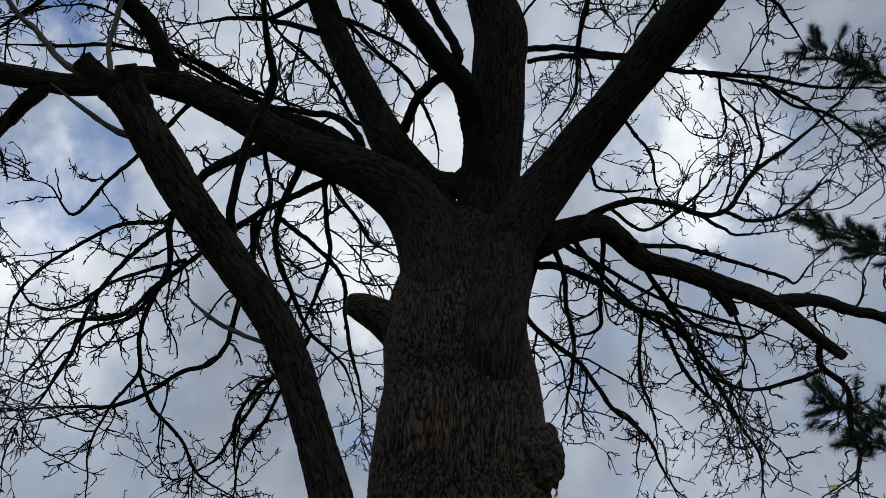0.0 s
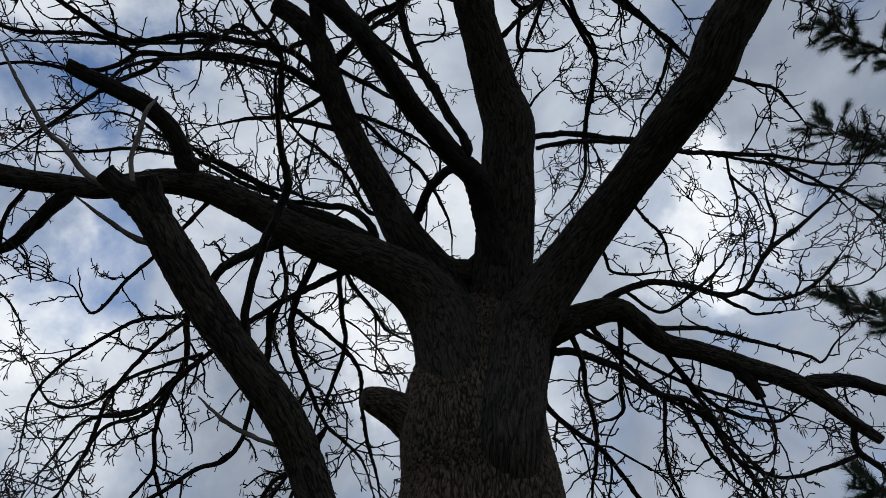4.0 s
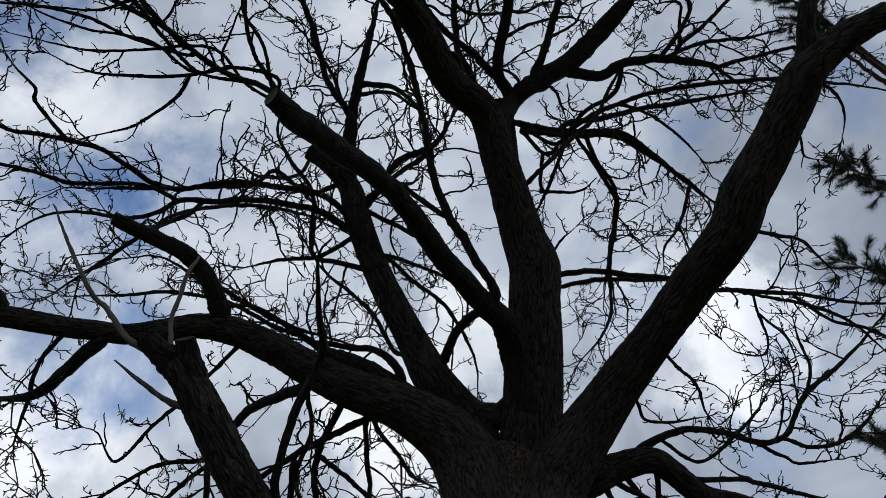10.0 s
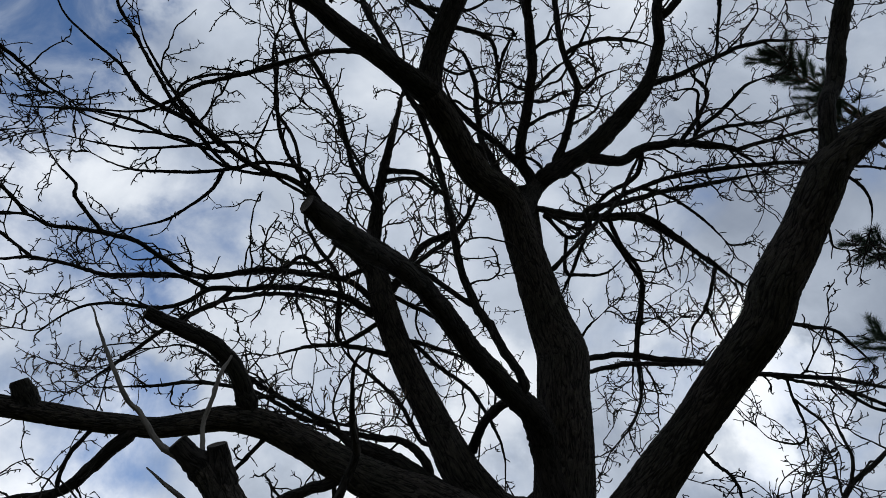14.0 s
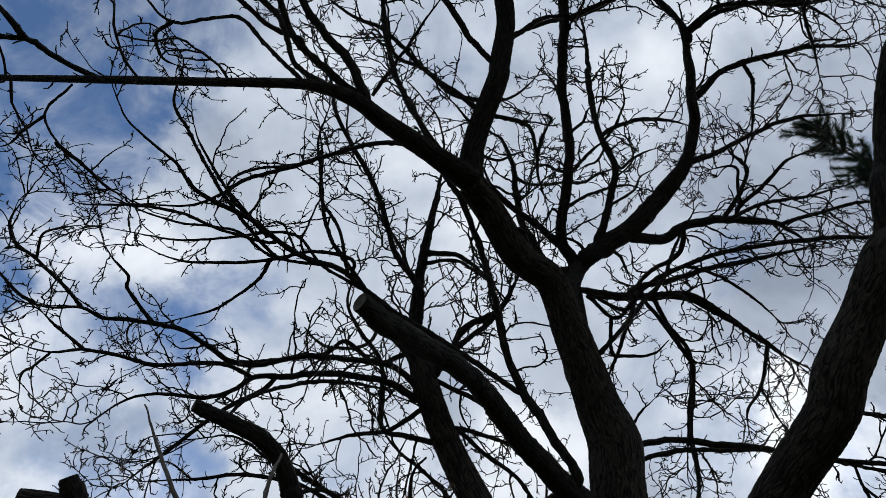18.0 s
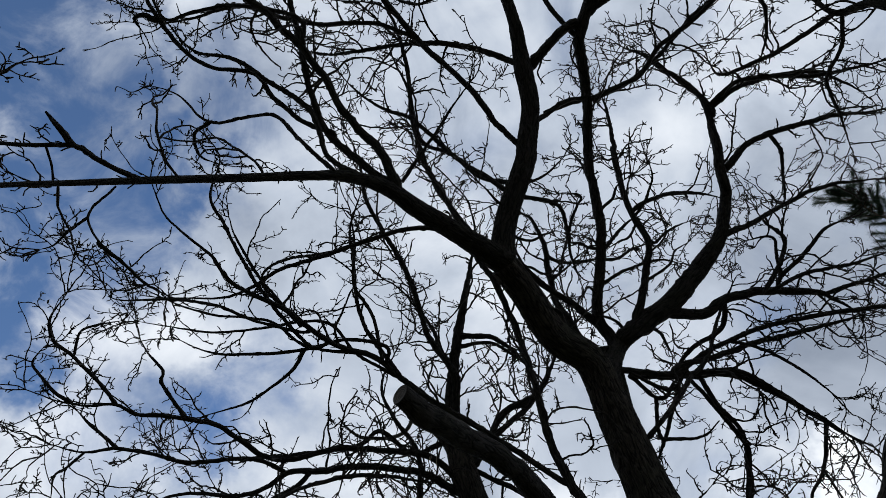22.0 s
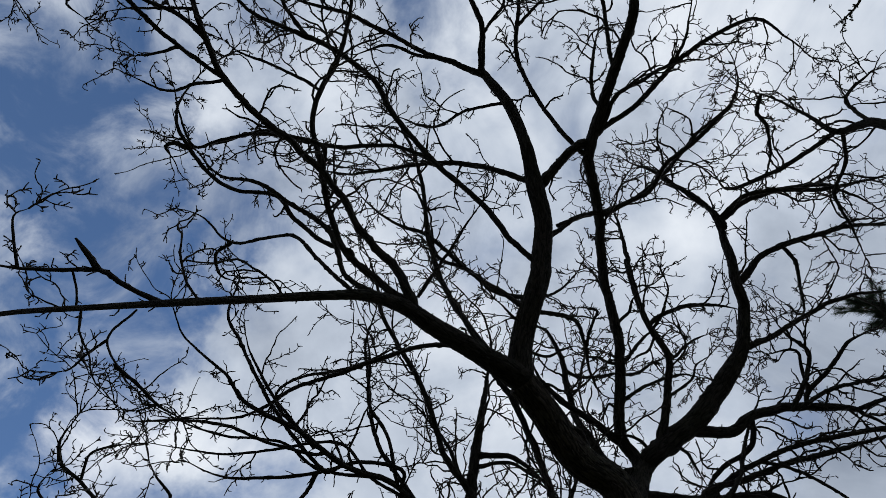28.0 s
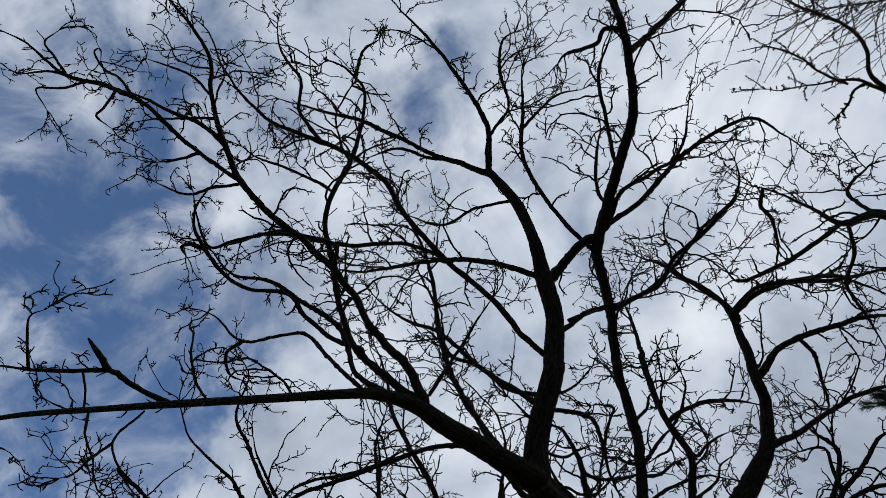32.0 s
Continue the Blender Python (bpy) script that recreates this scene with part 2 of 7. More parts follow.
def speckled(name, low, high, scale, rough=0.8):
    m, nt, p = material(name, rough)
    tc = nt.nodes.new("ShaderNodeTexCoord").outputs["Object"]
    a = noise_tex(nt, tc, scale, 4, 0.6)
    geo = nt.nodes.new("ShaderNodeNewGeometry").outputs["Random Per Island"]
    both = nt.nodes.new("ShaderNodeMath")
    both.operation = "MULTIPLY_ADD"
    nt.links.new(geo, both.inputs[0])
    both.inputs[1].default_value = 0.4
    nt.links.new(a, both.inputs[2])
    nt.links.new(colour_ramp(nt, both.outputs[0], ((0.3, low), (0.95, high))), p.inputs["Base Color"])
    return m


NEEDLE = speckled("pine_needles", (0.022, 0.042, 0.028), (0.06, 0.095, 0.055), 3.0, 0.6)
POD_BROWN = speckled("dry_seed_keys", (0.07, 0.05, 0.035), (0.20, 0.15, 0.10), 8.0)
YELLOW = speckled("yellow_enamel", (0.66, 0.52, 0.2), (0.78, 0.66, 0.34), 6.0, 0.5)
# iron of the far mast, its grey lightened to put distance haze into the colour
HAZED_IRON = speckled("hazed_iron", (0.16, 0.165, 0.17), (0.24, 0.245, 0.25), 20.0, 0.55)


def lawn():
    m, nt, p = material("lawn", 0.95)
    tc = nt.nodes.new("ShaderNodeTexCoord").outputs["Object"]
    a, b = noise_tex(nt, tc, 0.35, 5, 0.6), noise_tex(nt, tc, 14, 6, 0.7)
    ca = colour_ramp(nt, a, ((0.35, (0.042, 0.053, 0.022)), (0.65, (0.088, 0.083, 0.044))))
    cb = colour_ramp(nt, b, ((0.3, (0.55, 0.55, 0.5)), (0.7, (1.25, 1.2, 1.1))))
    nt.links.new(mix_colour(nt, 1.0, ca, cb, "MULTIPLY"), p.inputs["Base Color"])
    bump = nt.nodes.new("ShaderNodeBump")
    bump.inputs["Distance"].default_value = 0.04
    nt.links.new(b, bump.inputs["Height"])
    nt.links.new(bump.outputs[0], p.inputs["Normal"])
    return m


LAWN = lawn()


# ---- building stems ----
def smooth_line(points, step):
    """A smooth curve through (x, y, z, r) points, with about step metres between its samples."""
    c = np.array(points, float)
    ext = np.vstack([2 * c[0] - c[1], c, 2 * c[-1] - c[-2]])
    out = []
    for i in range(1, len(ext) - 2):
        p0, p1, p2, p3 = ext[i - 1:i + 3]
        n = max(2, int(np.linalg.norm(p2[:3] - p1[:3]) / step))
        for s in np.arange(n) / n:
            q = 0.5 * (2 * p1 + (p2 - p0) * s + (2 * p0 - 5 * p1 + 4 * p2 - p3) * s * s + (3 * p1 - p0 - 3 * p2 + p3) * s ** 3)
            q[3] = p1[3] + (p2[3] - p1[3]) * s
            out.append(q)
    out.append(c[-1])
    return np.array(out)


def frames_along(line):
    """Unit tangents and two normals that turn as little as possible along the line."""
    t = np.gradient(line, axis=0)
    t /= np.maximum(np.linalg.norm(t, axis=1, keepdims=True), 1e-9)
    a = np.zeros_like(t)
    ref = np.array((0.0, 0.0, 1.0)) if abs(t[0, 2]) < 0.9 else np.array((1.0, 0.0, 0.0))
    for k in range(len(t)):
        ref = ref - t[k] * (ref @ t[k])
        ref /= np.linalg.norm(ref)
        a[k] = ref
    return t, a, np.cross(t, a)


def mesh_from(name, verts, faces, mat, bark_co=None, flat=False):
    me = bpy.data.meshes.new(name)
    me.from_pydata(np.asarray(verts).tolist(), [], faces if isinstance(faces, list) else faces.tolist())
    me.materials.append(mat)
    if bark_co is not None:
        me.attributes.new("bark", "FLOAT_VECTOR", "POINT").data.foreach_set("vector", np.asarray(bark_co, np.float32).ravel())
    if not flat:
        me.polygons.foreach_set("use_smooth", np.ones(len(me.polygons), bool))
    me.update()
    return me


def part(name, me, parent, label=""):
    ob = new(name, me)
    ob.parent = parent
    return tagged(ob, label) if label else ob


def stem_mesh(name, line, base, mat, sides, relief=0.0, pitch=0.04, knots=0.0, cut=False, roots=0.0, sway=0.03):
    """A tapered stem along line (x, y, z, r). relief: depth of its bark furrows, pitch: their spacing; knots: bumps;
    cut: sawn square at its end; sway: how far its furrows wander."""
    pts, rad = line[:, :3], line[:, 3]
    t, a, b = frames_along(pts)
    n, ang = len(line), np.linspace(0, 2 * math.pi, sides, endpoint=False)
    run = np.concatenate([[0], np.cumsum(np.linalg.norm(np.diff(pts, axis=0), axis=1))])
    shift = random.random() * 50
    if n > 30:
        step = run[-1] / (n - 1)
        half = max(1, min(n // 6, int(0.09 / step)))
        far_ends = np.concatenate([np.full(half, rad[0]), rad, np.full(half, rad[-1])])
        rad = np.convolve(far_ends, np.ones(2 * half + 1) / (2 * half + 1), "valid") if not cut else rad
    rr = np.repeat(rad[:, None], sides, 1)
    swell = np.array([noise.noise((shift, v / max(0.25, 6 * r), 3.0)) for v, r in zip(run, rad)])
    rr = rr * (1 + 0.07 * swell[:, None])
    co = np.stack([np.cos(ang)[None] * rad[:, None], np.sin(ang)[None] * rad[:, None], np.repeat(run[:, None], sides, 1) + 0 * ang[None]], -1)
    if knots or relief:
        add, crest = np.zeros_like(rr), np.full_like(rr, 0.6)
        for i in range(n):
            for j in range(sides):
                x, y, z = co[i, j]
                z += shift
                d = 0.0
                if relief:
                    w = noise.noise((x * 5 + 9, y * 5, z * 3.4)) * sway
                    u, v = (x + w) / pitch, (y - w) / pitch
                    long = noise.noise((u, v, z / (pitch * 3.8)))
                    short = noise.noise((u * 1.7 + 7, v * 1.7, z / (pitch * 1.5)))
                    grit = noise.noise((x * 170, y * 170, z * 80))
                    ridge = min(1.0, abs(long) * 3.2) * (0.6 + 0.4 * min(1.0, abs(short) * 4.0))
                    crest[i, j] = ridge
                    d += relief * min(1.0, rad[i] / 0.1) * (ridge - 0.6 + 0.2 * grit)
                    d += 0.045 * rad[i] * noise.noise((x * 3 / rad[i] * 0.5, y * 3 / rad[i] * 0.5, z * 1.7))
                    if z - shift < 1.0 and roots:
                        d += roots * (1.0 - (z - shift)) ** 2 * (0.5 + 0.5 * math.sin(5 * ang[j] + 1.2 * math.sin(2 * ang[j])))
                if knots:
                    k = noise.noise((x / rad[i] * 1.1, y / rad[i] * 1.1, z / (rad[i] * 2.2)))
                    d += knots * rad[i] * max(0.0, k - 0.12) * 2
                add[i, j] = d
        rr = rr + add
    else:
        crest = np.full_like(rr, 0.6)
    ring = a[:, None] * np.cos(ang)[None, :, None] + b[:, None] * np.sin(ang)[None, :, None]
    verts = (pts[:, None] + ring * rr[..., None]).reshape(-1, 3) - np.array(base)
    idx = np.arange(n * sides).reshape(n, sides)
    nxt = np.roll(idx, -1, 1)
    faces = np.stack([idx[:-1], nxt[:-1], nxt[1:], idx[1:]], -1).reshape(-1, 4).tolist()
    barkco = co.reshape(-1, 3) + np.array((shift, 0, 0))
    faces.append(idx[0][::-1].tolist())
    if not cut:
        faces.append(idx[-1].tolist())
        me = mesh_from(name, verts, faces, mat, barkco)
        if relief:
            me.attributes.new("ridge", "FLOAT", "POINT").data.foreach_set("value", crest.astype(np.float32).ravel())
        return me
    # sawn end: a bevelled lip of bark, then the wood set 3 mm back
    end, m = verts.reshape(n, sides, 3)[-1], n * sides
    mid = end.mean(0)
    lip = mid + (end - mid) * 0.93 + t[-1] * 0.004
    wood = mid + (end - mid) * 0.90 + t[-1] * 0.001
    core = mid + (end - mid) * 0.45 - t[-1] * 0.002
    extra = np.vstack([lip, wood, core])
    ec = np.vstack([barkco.reshape(n, sides, 3)[-1] * f for f in (0.93, 0.9, 0.45)])
    ec -= np.array((shift, 0, 0)) * np.repeat((0.93, 0.9, 0.45), sides)[:, None]
    rows = [idx[-1], m + np.arange(sides), m + sides + np.arange(sides), m + 2 * sides + np.arange(sides)]
    start = len(faces)
    for p, q in zip(rows[:-1], rows[1:]):
        faces += np.stack([p, np.roll(p, -1), np.roll(q, -1), q], -1).tolist()
    faces.append(rows[-1].tolist())
    me = mesh_from(name, np.vstack([verts, extra]), faces, mat, np.vstack([barkco, ec]))
    me.materials.append(SAWN)
    for k in range(start + sides, len(faces)):
        me.polygons[k].material_index = 1
    return me


class Twigs:
    """Gathers thin twigs as lines and turns them into one mesh of tapered tubes."""

    def __init__(self):
        self.lines = {}

    def add(self, pts, r0, r1):
        pts = np.asarray(pts)
        rad = np.linspace(r0, r1, len(pts)) * (1 + 0.16 * np.sin(np.arange(len(pts)) * 2.4 + pts[0, 0] * 50))
        self.lines.setdefault(len(pts), []).append(np.column_stack([pts, rad]))

    def mesh(self, name, base, mat, sides=4):
        vs, fs, cs, off = [], [], [], 0
        ang = np.linspace(0, 2 * math.pi, sides, endpoint=False)
        for n, group in sorted(self.lines.items()):
            g = np.array(group)
            p, r = g[..., :3], g[..., 3]
            t = np.gradient(p, axis=1)
            t /= np.maximum(np.linalg.norm(t, axis=2, keepdims=True), 1e-9)
            ref = np.where(np.abs(t[:, :1, 2:3]) < 0.8, np.array((0, 0, 1.0)), np.array((1.0, 0, 0)))
            a = np.cross(t, np.broadcast_to(ref, t.shape))
            a /= np.maximum(np.linalg.norm(a, axis=2, keepdims=True), 1e-9)
            b = np.cross(t, a)
            ring = a[:, :, None] * np.cos(ang)[None, None, :, None] + b[:, :, None] * np.sin(ang)[None, None, :, None]
            v = p[:, :, None] + ring * r[:, :, None, None]
            idx = off + np.arange(len(g) * n * sides).reshape(len(g), n, sides)
            nx = np.roll(idx, -1, 2)
            vs.append(v.reshape(-1, 3))
            fs.append(np.stack([idx[:, :-1], nx[:, :-1], nx[:, 1:], idx[:, 1:]], -1).reshape(-1, 4))
            if sides == 4:
                fs.append(idx[:, -1].reshape(-1, 4))
            cs.append(v.reshape(-1, 3))
            off += len(g) * n * sides
        return mesh_from(name, np.vstack(vs) - np.array(base), np.vstack(fs), mat, np.vstack(cs))


RNG = np.random.default_rng(11)


def unit(v):
    return v / max(1e-9, np.linalg.norm(v))


def wander(p, d, length, n, curl, lift, rng):
    """A crooked line of n points from p along d: it kinks at its buds and bends slowly up or down by lift."""
    pts, step = [p], length / (n - 1)
    bend = rng.normal(0, curl * 0.3, 3)
    for k in range(n - 1):
        d = unit(d + rng.normal(0, curl, 3) + bend * 0.55 + np.array((0, 0, lift)))
        p = p + d * step
        pts.append(p)
    return np.array(pts), d


def side_way(d, rng, low=35, high=80):
    """A way that leaves d sideways, at a random turn round it."""
    s = unit(np.cross(d, rng.normal(0, 1, 3)))
    a = radians(rng.uniform(low, high))
    return d * math.cos(a) + s * math.sin(a)


def spray(store, p, d, length, r, level, rng, lift, pods=None):
    """A twig with its side twigs, down to short budded spurs."""
    n = (13, 8, 4)[level]
    pts, tip = wander(p, d, length, n, (0.22, 0.3, 0.38)[level], lift, rng)
    store.add(pts, r, r * (0.55, 0.6, 0.65)[level])
    if level < 2:
        for k in [n - 1] * int(rng.integers(1, 3)) + [k for k in range(1, n - 1) if rng.random() < 0.3]:
            w = side_way(unit(pts[k] - pts[k - 1]), rng, 10 if k == n - 1 else 40, 80)
            q = pts[k] + w * rng.uniform(0.01, 0.025)
            store.add(np.array((pts[k], q, q + unit(w + rng.normal(0, 0.45, 3)) * rng.uniform(0.01, 0.035))), 0.0046, 0.0032)
        count = max(1, int(length / (0.15, 0.11)[level] * rng.uniform(0.6, 1.25)))
        for s in rng.uniform(0.1, 1.0, count):
            k = min(n - 2, int(s * (n - 1)))
            w = side_way(unit(pts[k + 1] - pts[k]), rng)
            sub = length * (0.46, 0.36)[level] * rng.uniform(0.25, 1.15) * (1.15 - 0.45 * s)
            spray(store, pts[k], w, max(0.04, sub), max(0.0047, r * (0.66, 0.7)[level]), level + 1, rng, lift * 0.8 + 0.015, pods)
    if pods is not None and level == 2 and rng.random() < 0.16:
        for _ in range(int(rng.integers(3, 8))):
            q = pts[-1] + rng.normal(0, 0.012, 3)
            pods.append((q, q + np.array((*rng.normal(0, 0.012, 2), -rng.uniform(0.06, 0.13)))))


def key_mesh(pods, base):
    """Hanging dry seed keys: each a thin, slightly folded blade."""
    verts, faces = [], []
    for q, e in pods:
        q, e = q - np.array(base), e - np.array(base)
        a = RNG.uniform(0, math.pi)
        w = np.array((math.cos(a), math.sin(a), 0)) * 0.0045
        f = np.array((-math.sin(a), math.cos(a), 0)) * 0.0018
        m, k = q * 0.35 + e * 0.65, len(verts)
        verts += [q, m - w, m + f, m + w, e, m - f]
        faces += [(k, k + 1, k + 2), (k, k + 2, k + 3), (k + 1, k + 4, k + 2), (k + 2, k + 4, k + 3), (k, k + 5, k + 1), (k, k + 3, k + 5), (k + 1, k + 5, k + 4), (k + 3, k + 4, k + 5)]
    return mesh_from("seed_keys", np.array(verts), faces, POD_BROWN, None, True)


class Tree:
    """A tree: an Empty at its foot, stems as parts, twigs gathered limb by limb."""

    def __init__(self, name, base, label, category, twig_bark):
        self.base, self.bark = base, twig_bark
        self.root = tagged(new(name), label, category)
        self.root.location = base
        self.store, self.pods, self.limb, self.single = {}, {}, {}, 0

    def stem(self, kind, points, parent=None, mat=None, label="", twigs=1.0, lift=0.03, start=0.25, pods=False, cut=False, reach=1.0, tail=True):
        top = self.limb.get(parent, self.root)
        r0 = points[0][3]
        gnarl = 0.012 if mat is SHOOT_BARK else min(0.014 if r0 > 0.05 else 0.022, 0.25 * r0 + 0.004)
        line = smooth_line(points, 0.012 if r0 > 0.1 else 0.018 if r0 > 0.055 else 0.026)
        if r0 <= 0.1:
            s = random.random() * 90
            for k in range(1, len(line)):
                q = Vector(line[k, :3]) * 5.0 + Vector((s, 0, 0))
                line[k, :3] += np.array(noise.noise_vector(q)) * gnarl + np.array(noise.noise_vector(q * 2.7)) * gnarl * 0.45
        if not cut and line[-1, 3] < 0.03 and r0 < 0.1:
            line[:, 3] *= np.clip((1.0 - np.linspace(0, 1, len(line))) / 0.3, 0, 1) * 0.6 + 0.4
        # a collar where it leaves its parent
        run = np.concatenate([[0], np.cumsum(np.linalg.norm(np.diff(line[:, :3], axis=0), axis=1))])
        if parent or r0 < 0.1:
            s = run / max(r0, 1e-3) - 1.3
            line[:, 3] *= np.where(s < 0, 1.0 + 0.15 * s, 1 + (0.2 if r0 > 0.04 else 0.35) * np.exp(-(s / 1.3) ** 2) * np.clip(s * 2, 0, 1))
        sides = 9 if r0 < 0.03 else 16 if r0 < 0.055 else 56 if r0 < 0.1 else 130 if r0 < 0.16 else 170
        relief, pitch = (0.0, 0.03) if r0 < 0.055 else (0.004, 0.014) if r0 < 0.1 else (0.007, 0.017)
        me = stem_mesh(kind, line, self.base, mat or (SHADED_LIMB_BARK if r0 < 0.12 else SHADED_BIG_BARK), sides, relief, pitch, 0.0 if r0 > 0.1 else 0.12 if r0 > 0.045 else 0.3 if r0 > 0.02 else 0.5, cut)
        ob = part(kind, me, top, label)
        if top is self.root:
            self.limb[ob] = ob
        else:
            self.limb[ob] = top
        owner = self.limb[ob]
        if twigs:
            self.dress(owner, line, twigs, lift, start, pods, reach, tail and not cut)
        return ob

    def dress(self, owner, line, density, lift, start, pods, reach, tail):
        hang = self.pods.setdefault(owner, []) if pods else None
        run = np.concatenate([[0], np.cumsum(np.linalg.norm(np.diff(line[:, :3], axis=0), axis=1))])
        count = int(round(run[-1] * (1 - start) * 5.4 * density))
        shoots = []
        for s in (start + (1 - start) * (np.arange(count) + RNG.uniform(0, 1, count)) / max(1, count)) * run[-1]:
            k = min(len(line) - 2, int(np.searchsorted(run, s)))
            if line[k, 3] < 0.05:
                d = unit(line[k + 1, :3] - line[k, :3])
                small = RNG.random() < 0.35
                size = RNG.uniform(0.14, 0.4) if small else RNG.uniform(0.38, 1.0)
                shoots.append((line[k, :3], side_way(d, RNG, 28, 72), reach * size, min(0.0105, max(0.0066, line[k, 3] * 0.55)), 1 if small else 0))
        if run[-1] > 0.3 and density >= 0.25:
            self.spurs(self.store.setdefault(owner, Twigs()), line, run)
        if tail:
            d = unit(line[-1, :3] - line[-3, :3])
            for turn in (0.12, 0.45, 0.6):
                shoots.append((line[-1, :3], unit(d + RNG.normal(0, turn, 3)), reach * RNG.uniform(0.45, 0.85), max(0.0056, min(0.0098, line[-1, 3] * 0.9)), 0))
        for p, d, size, r, level in shoots:
            if level == 0 and self.single < 300 and p[2] < 6.2:
                self.single += 1
                store = Twigs()
                spray(store, p, d, size, r, level, RNG, lift, hang)
                part("twig", store.mesh("twig", self.base, self.bark), owner)
            else:
                spray(self.store.setdefault(owner, Twigs()), p, d, size, r, level, RNG, lift, hang)

    def spurs(self, store, line, run):
        """Short crooked budded spurs all along a branch."""
        for s in RNG.uniform(0.12, 1.0, int(run[-1] * 6)) * run[-1]:
            k = min(len(line) - 2, int(np.searchsorted(run, s)))
            if line[k, 3] < 0.035:
                d = unit(line[k + 1, :3] - line[k, :3])
                pts, _ = wander(line[k, :3], side_way(d, RNG, 35, 85), line[k, 3] + RNG.uniform(0.025, 0.11), 4, 0.3, 0.02, RNG)
                store.add(pts, 0.0052, 0.0036)

    def finish(self):
        for owner, store in self.store.items():
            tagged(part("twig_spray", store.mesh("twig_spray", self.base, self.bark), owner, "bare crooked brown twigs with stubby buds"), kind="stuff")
        for owner, pods in self.pods.items():
            if pods:
                tagged(part("seed_keys", key_mesh(pods, self.base), owner, "bunches of dry brown hanging seed keys"), kind="stuff")


# ---- ground ----
def ground_sheet():
    xs = np.concatenate([-np.geomspace(2500, 14, 22), np.linspace(-12, 12, 33), np.geomspace(14, 2500, 22)])
    n = len(xs)
    verts = [(x, y, 0.03 * noise.noise((x * 0.4, y * 0.4, 0)) if abs(x) < 12 and abs(y) < 12 else 0.0) for y in xs for x in xs]
    idx = np.arange(n * n).reshape(n, n)
    faces = np.stack([idx[:-1, :-1], idx[:-1, 1:], idx[1:, 1:], idx[1:, :-1]], -1).reshape(-1, 4)
    return mesh_from("ground", np.array(verts), faces, LAWN)


tagged(new("ground", ground_sheet()), "short winter lawn under the bare tree", "ground", kind="structure")


# ---- the old tree ----
FOOT = (0.12, 3.87, 0.0)
old_tree = Tree("tree", FOOT, "old leafless tree with furrowed brown bark and sawn limbs", "tree", SHADED_TWIG_BARK)
butt = smooth_line([(0.12, 3.87, -0.05, 0.80), (0.12, 3.87, 0.25, 0.68), (0.11, 3.86, 0.8, 0.59), (0.10, 3.85, 1.5, 0.555), (0.10, 3.84, 1.85, 0.553)], 0.03)
trunk_line = np.vstack([butt[:-1], smooth_line([(0.10, 3.84, 1.85, 0.553), (0.09, 3.84, 2.29, 0.533), (0.10, 3.82, 2.59, 0.520), (0.12, 3.88, 2.92, 0.515), (0.09, 3.90, 3.28, 0.485), (0.11, 3.95, 3.65, 0.446), (0.16, 3.96, 3.98, 0.377), (0.21, 3.95, 4.23, 0.258), (0.24, 3.96, 4.39, 0.132)], 0.0065)])
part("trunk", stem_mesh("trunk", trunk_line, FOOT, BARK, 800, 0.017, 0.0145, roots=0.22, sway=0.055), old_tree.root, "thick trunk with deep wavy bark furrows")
burl = bpy.data.meshes.new("burl")
bm = bmesh.new()
bmesh.ops.create_icosphere(bm, subdivisions=5, radius=1.0)
for v in bm.verts:
    f = 1 + 0.22 * noise.noise(v.co * 1.7) + 0.12 * noise.noise(v.co * 5) + 0.05 * noise.noise(v.co * 14) + 0.05 * min(0.3, abs(noise.noise(v.co * 6.5)))
    v.co = Vector((v.co.x * 0.165, v.co.y * 0.17, v.co.z * 0.185)) * f + Vector((0.53, 3.60, 2.47)) - Vector(FOOT)
bm.to_mesh(burl)
bm.free()
burl.attributes.new("bark", "FLOAT_VECTOR", "POINT").data.foreach_set("vector", np.array([v.co for v in burl.vertices], np.float32).ravel())
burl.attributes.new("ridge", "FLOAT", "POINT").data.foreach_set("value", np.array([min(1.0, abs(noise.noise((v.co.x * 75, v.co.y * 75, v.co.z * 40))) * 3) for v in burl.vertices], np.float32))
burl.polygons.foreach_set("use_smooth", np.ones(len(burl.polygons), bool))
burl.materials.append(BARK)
part("burl", burl, old_tree.root, "rough rounded burl on the trunk")

b_stem = old_tree.stem("limb", [(-0.34, 3.42, -0.05, 0.16), (-0.37, 3.4, 0.5, 0.14), (-0.42, 3.38, 1.2, 0.125), (-0.49, 3.29, 1.99, 0.101), (-0.55, 3.25, 2.19, 0.1), (-0.75, 3.03, 2.74, 0.092), (-0.86, 2.85, 2.97, 0.093), (-1.04, 2.66, 3.18, 0.093), (-1.23, 2.47, 3.4, 0.095), (-1.36, 2.33, 3.58, 0.092), (-1.46, 2.22, 3.72, 0.089), (-1.55, 2.13, 3.83, 0.081)], twigs=0, label='slender side stem sawn off at its fork')
b_stema = old_tree.stem("cut_stub", [(-1.52, 2.19, 3.75, 0.062), (-1.58, 2.11, 3.82, 0.062), (-1.69, 2.0, 3.89, 0.05)], parent=b_stem, twigs=0, cut=True)
b_stemb = old_tree.stem("cut_stub", [(-1.46, 2.24, 3.68, 0.065), (-1.48, 2.16, 3.78, 0.059), (-1.5, 2.04, 3.9, 0.048)], parent=b_stem, twigs=0, cut=True)
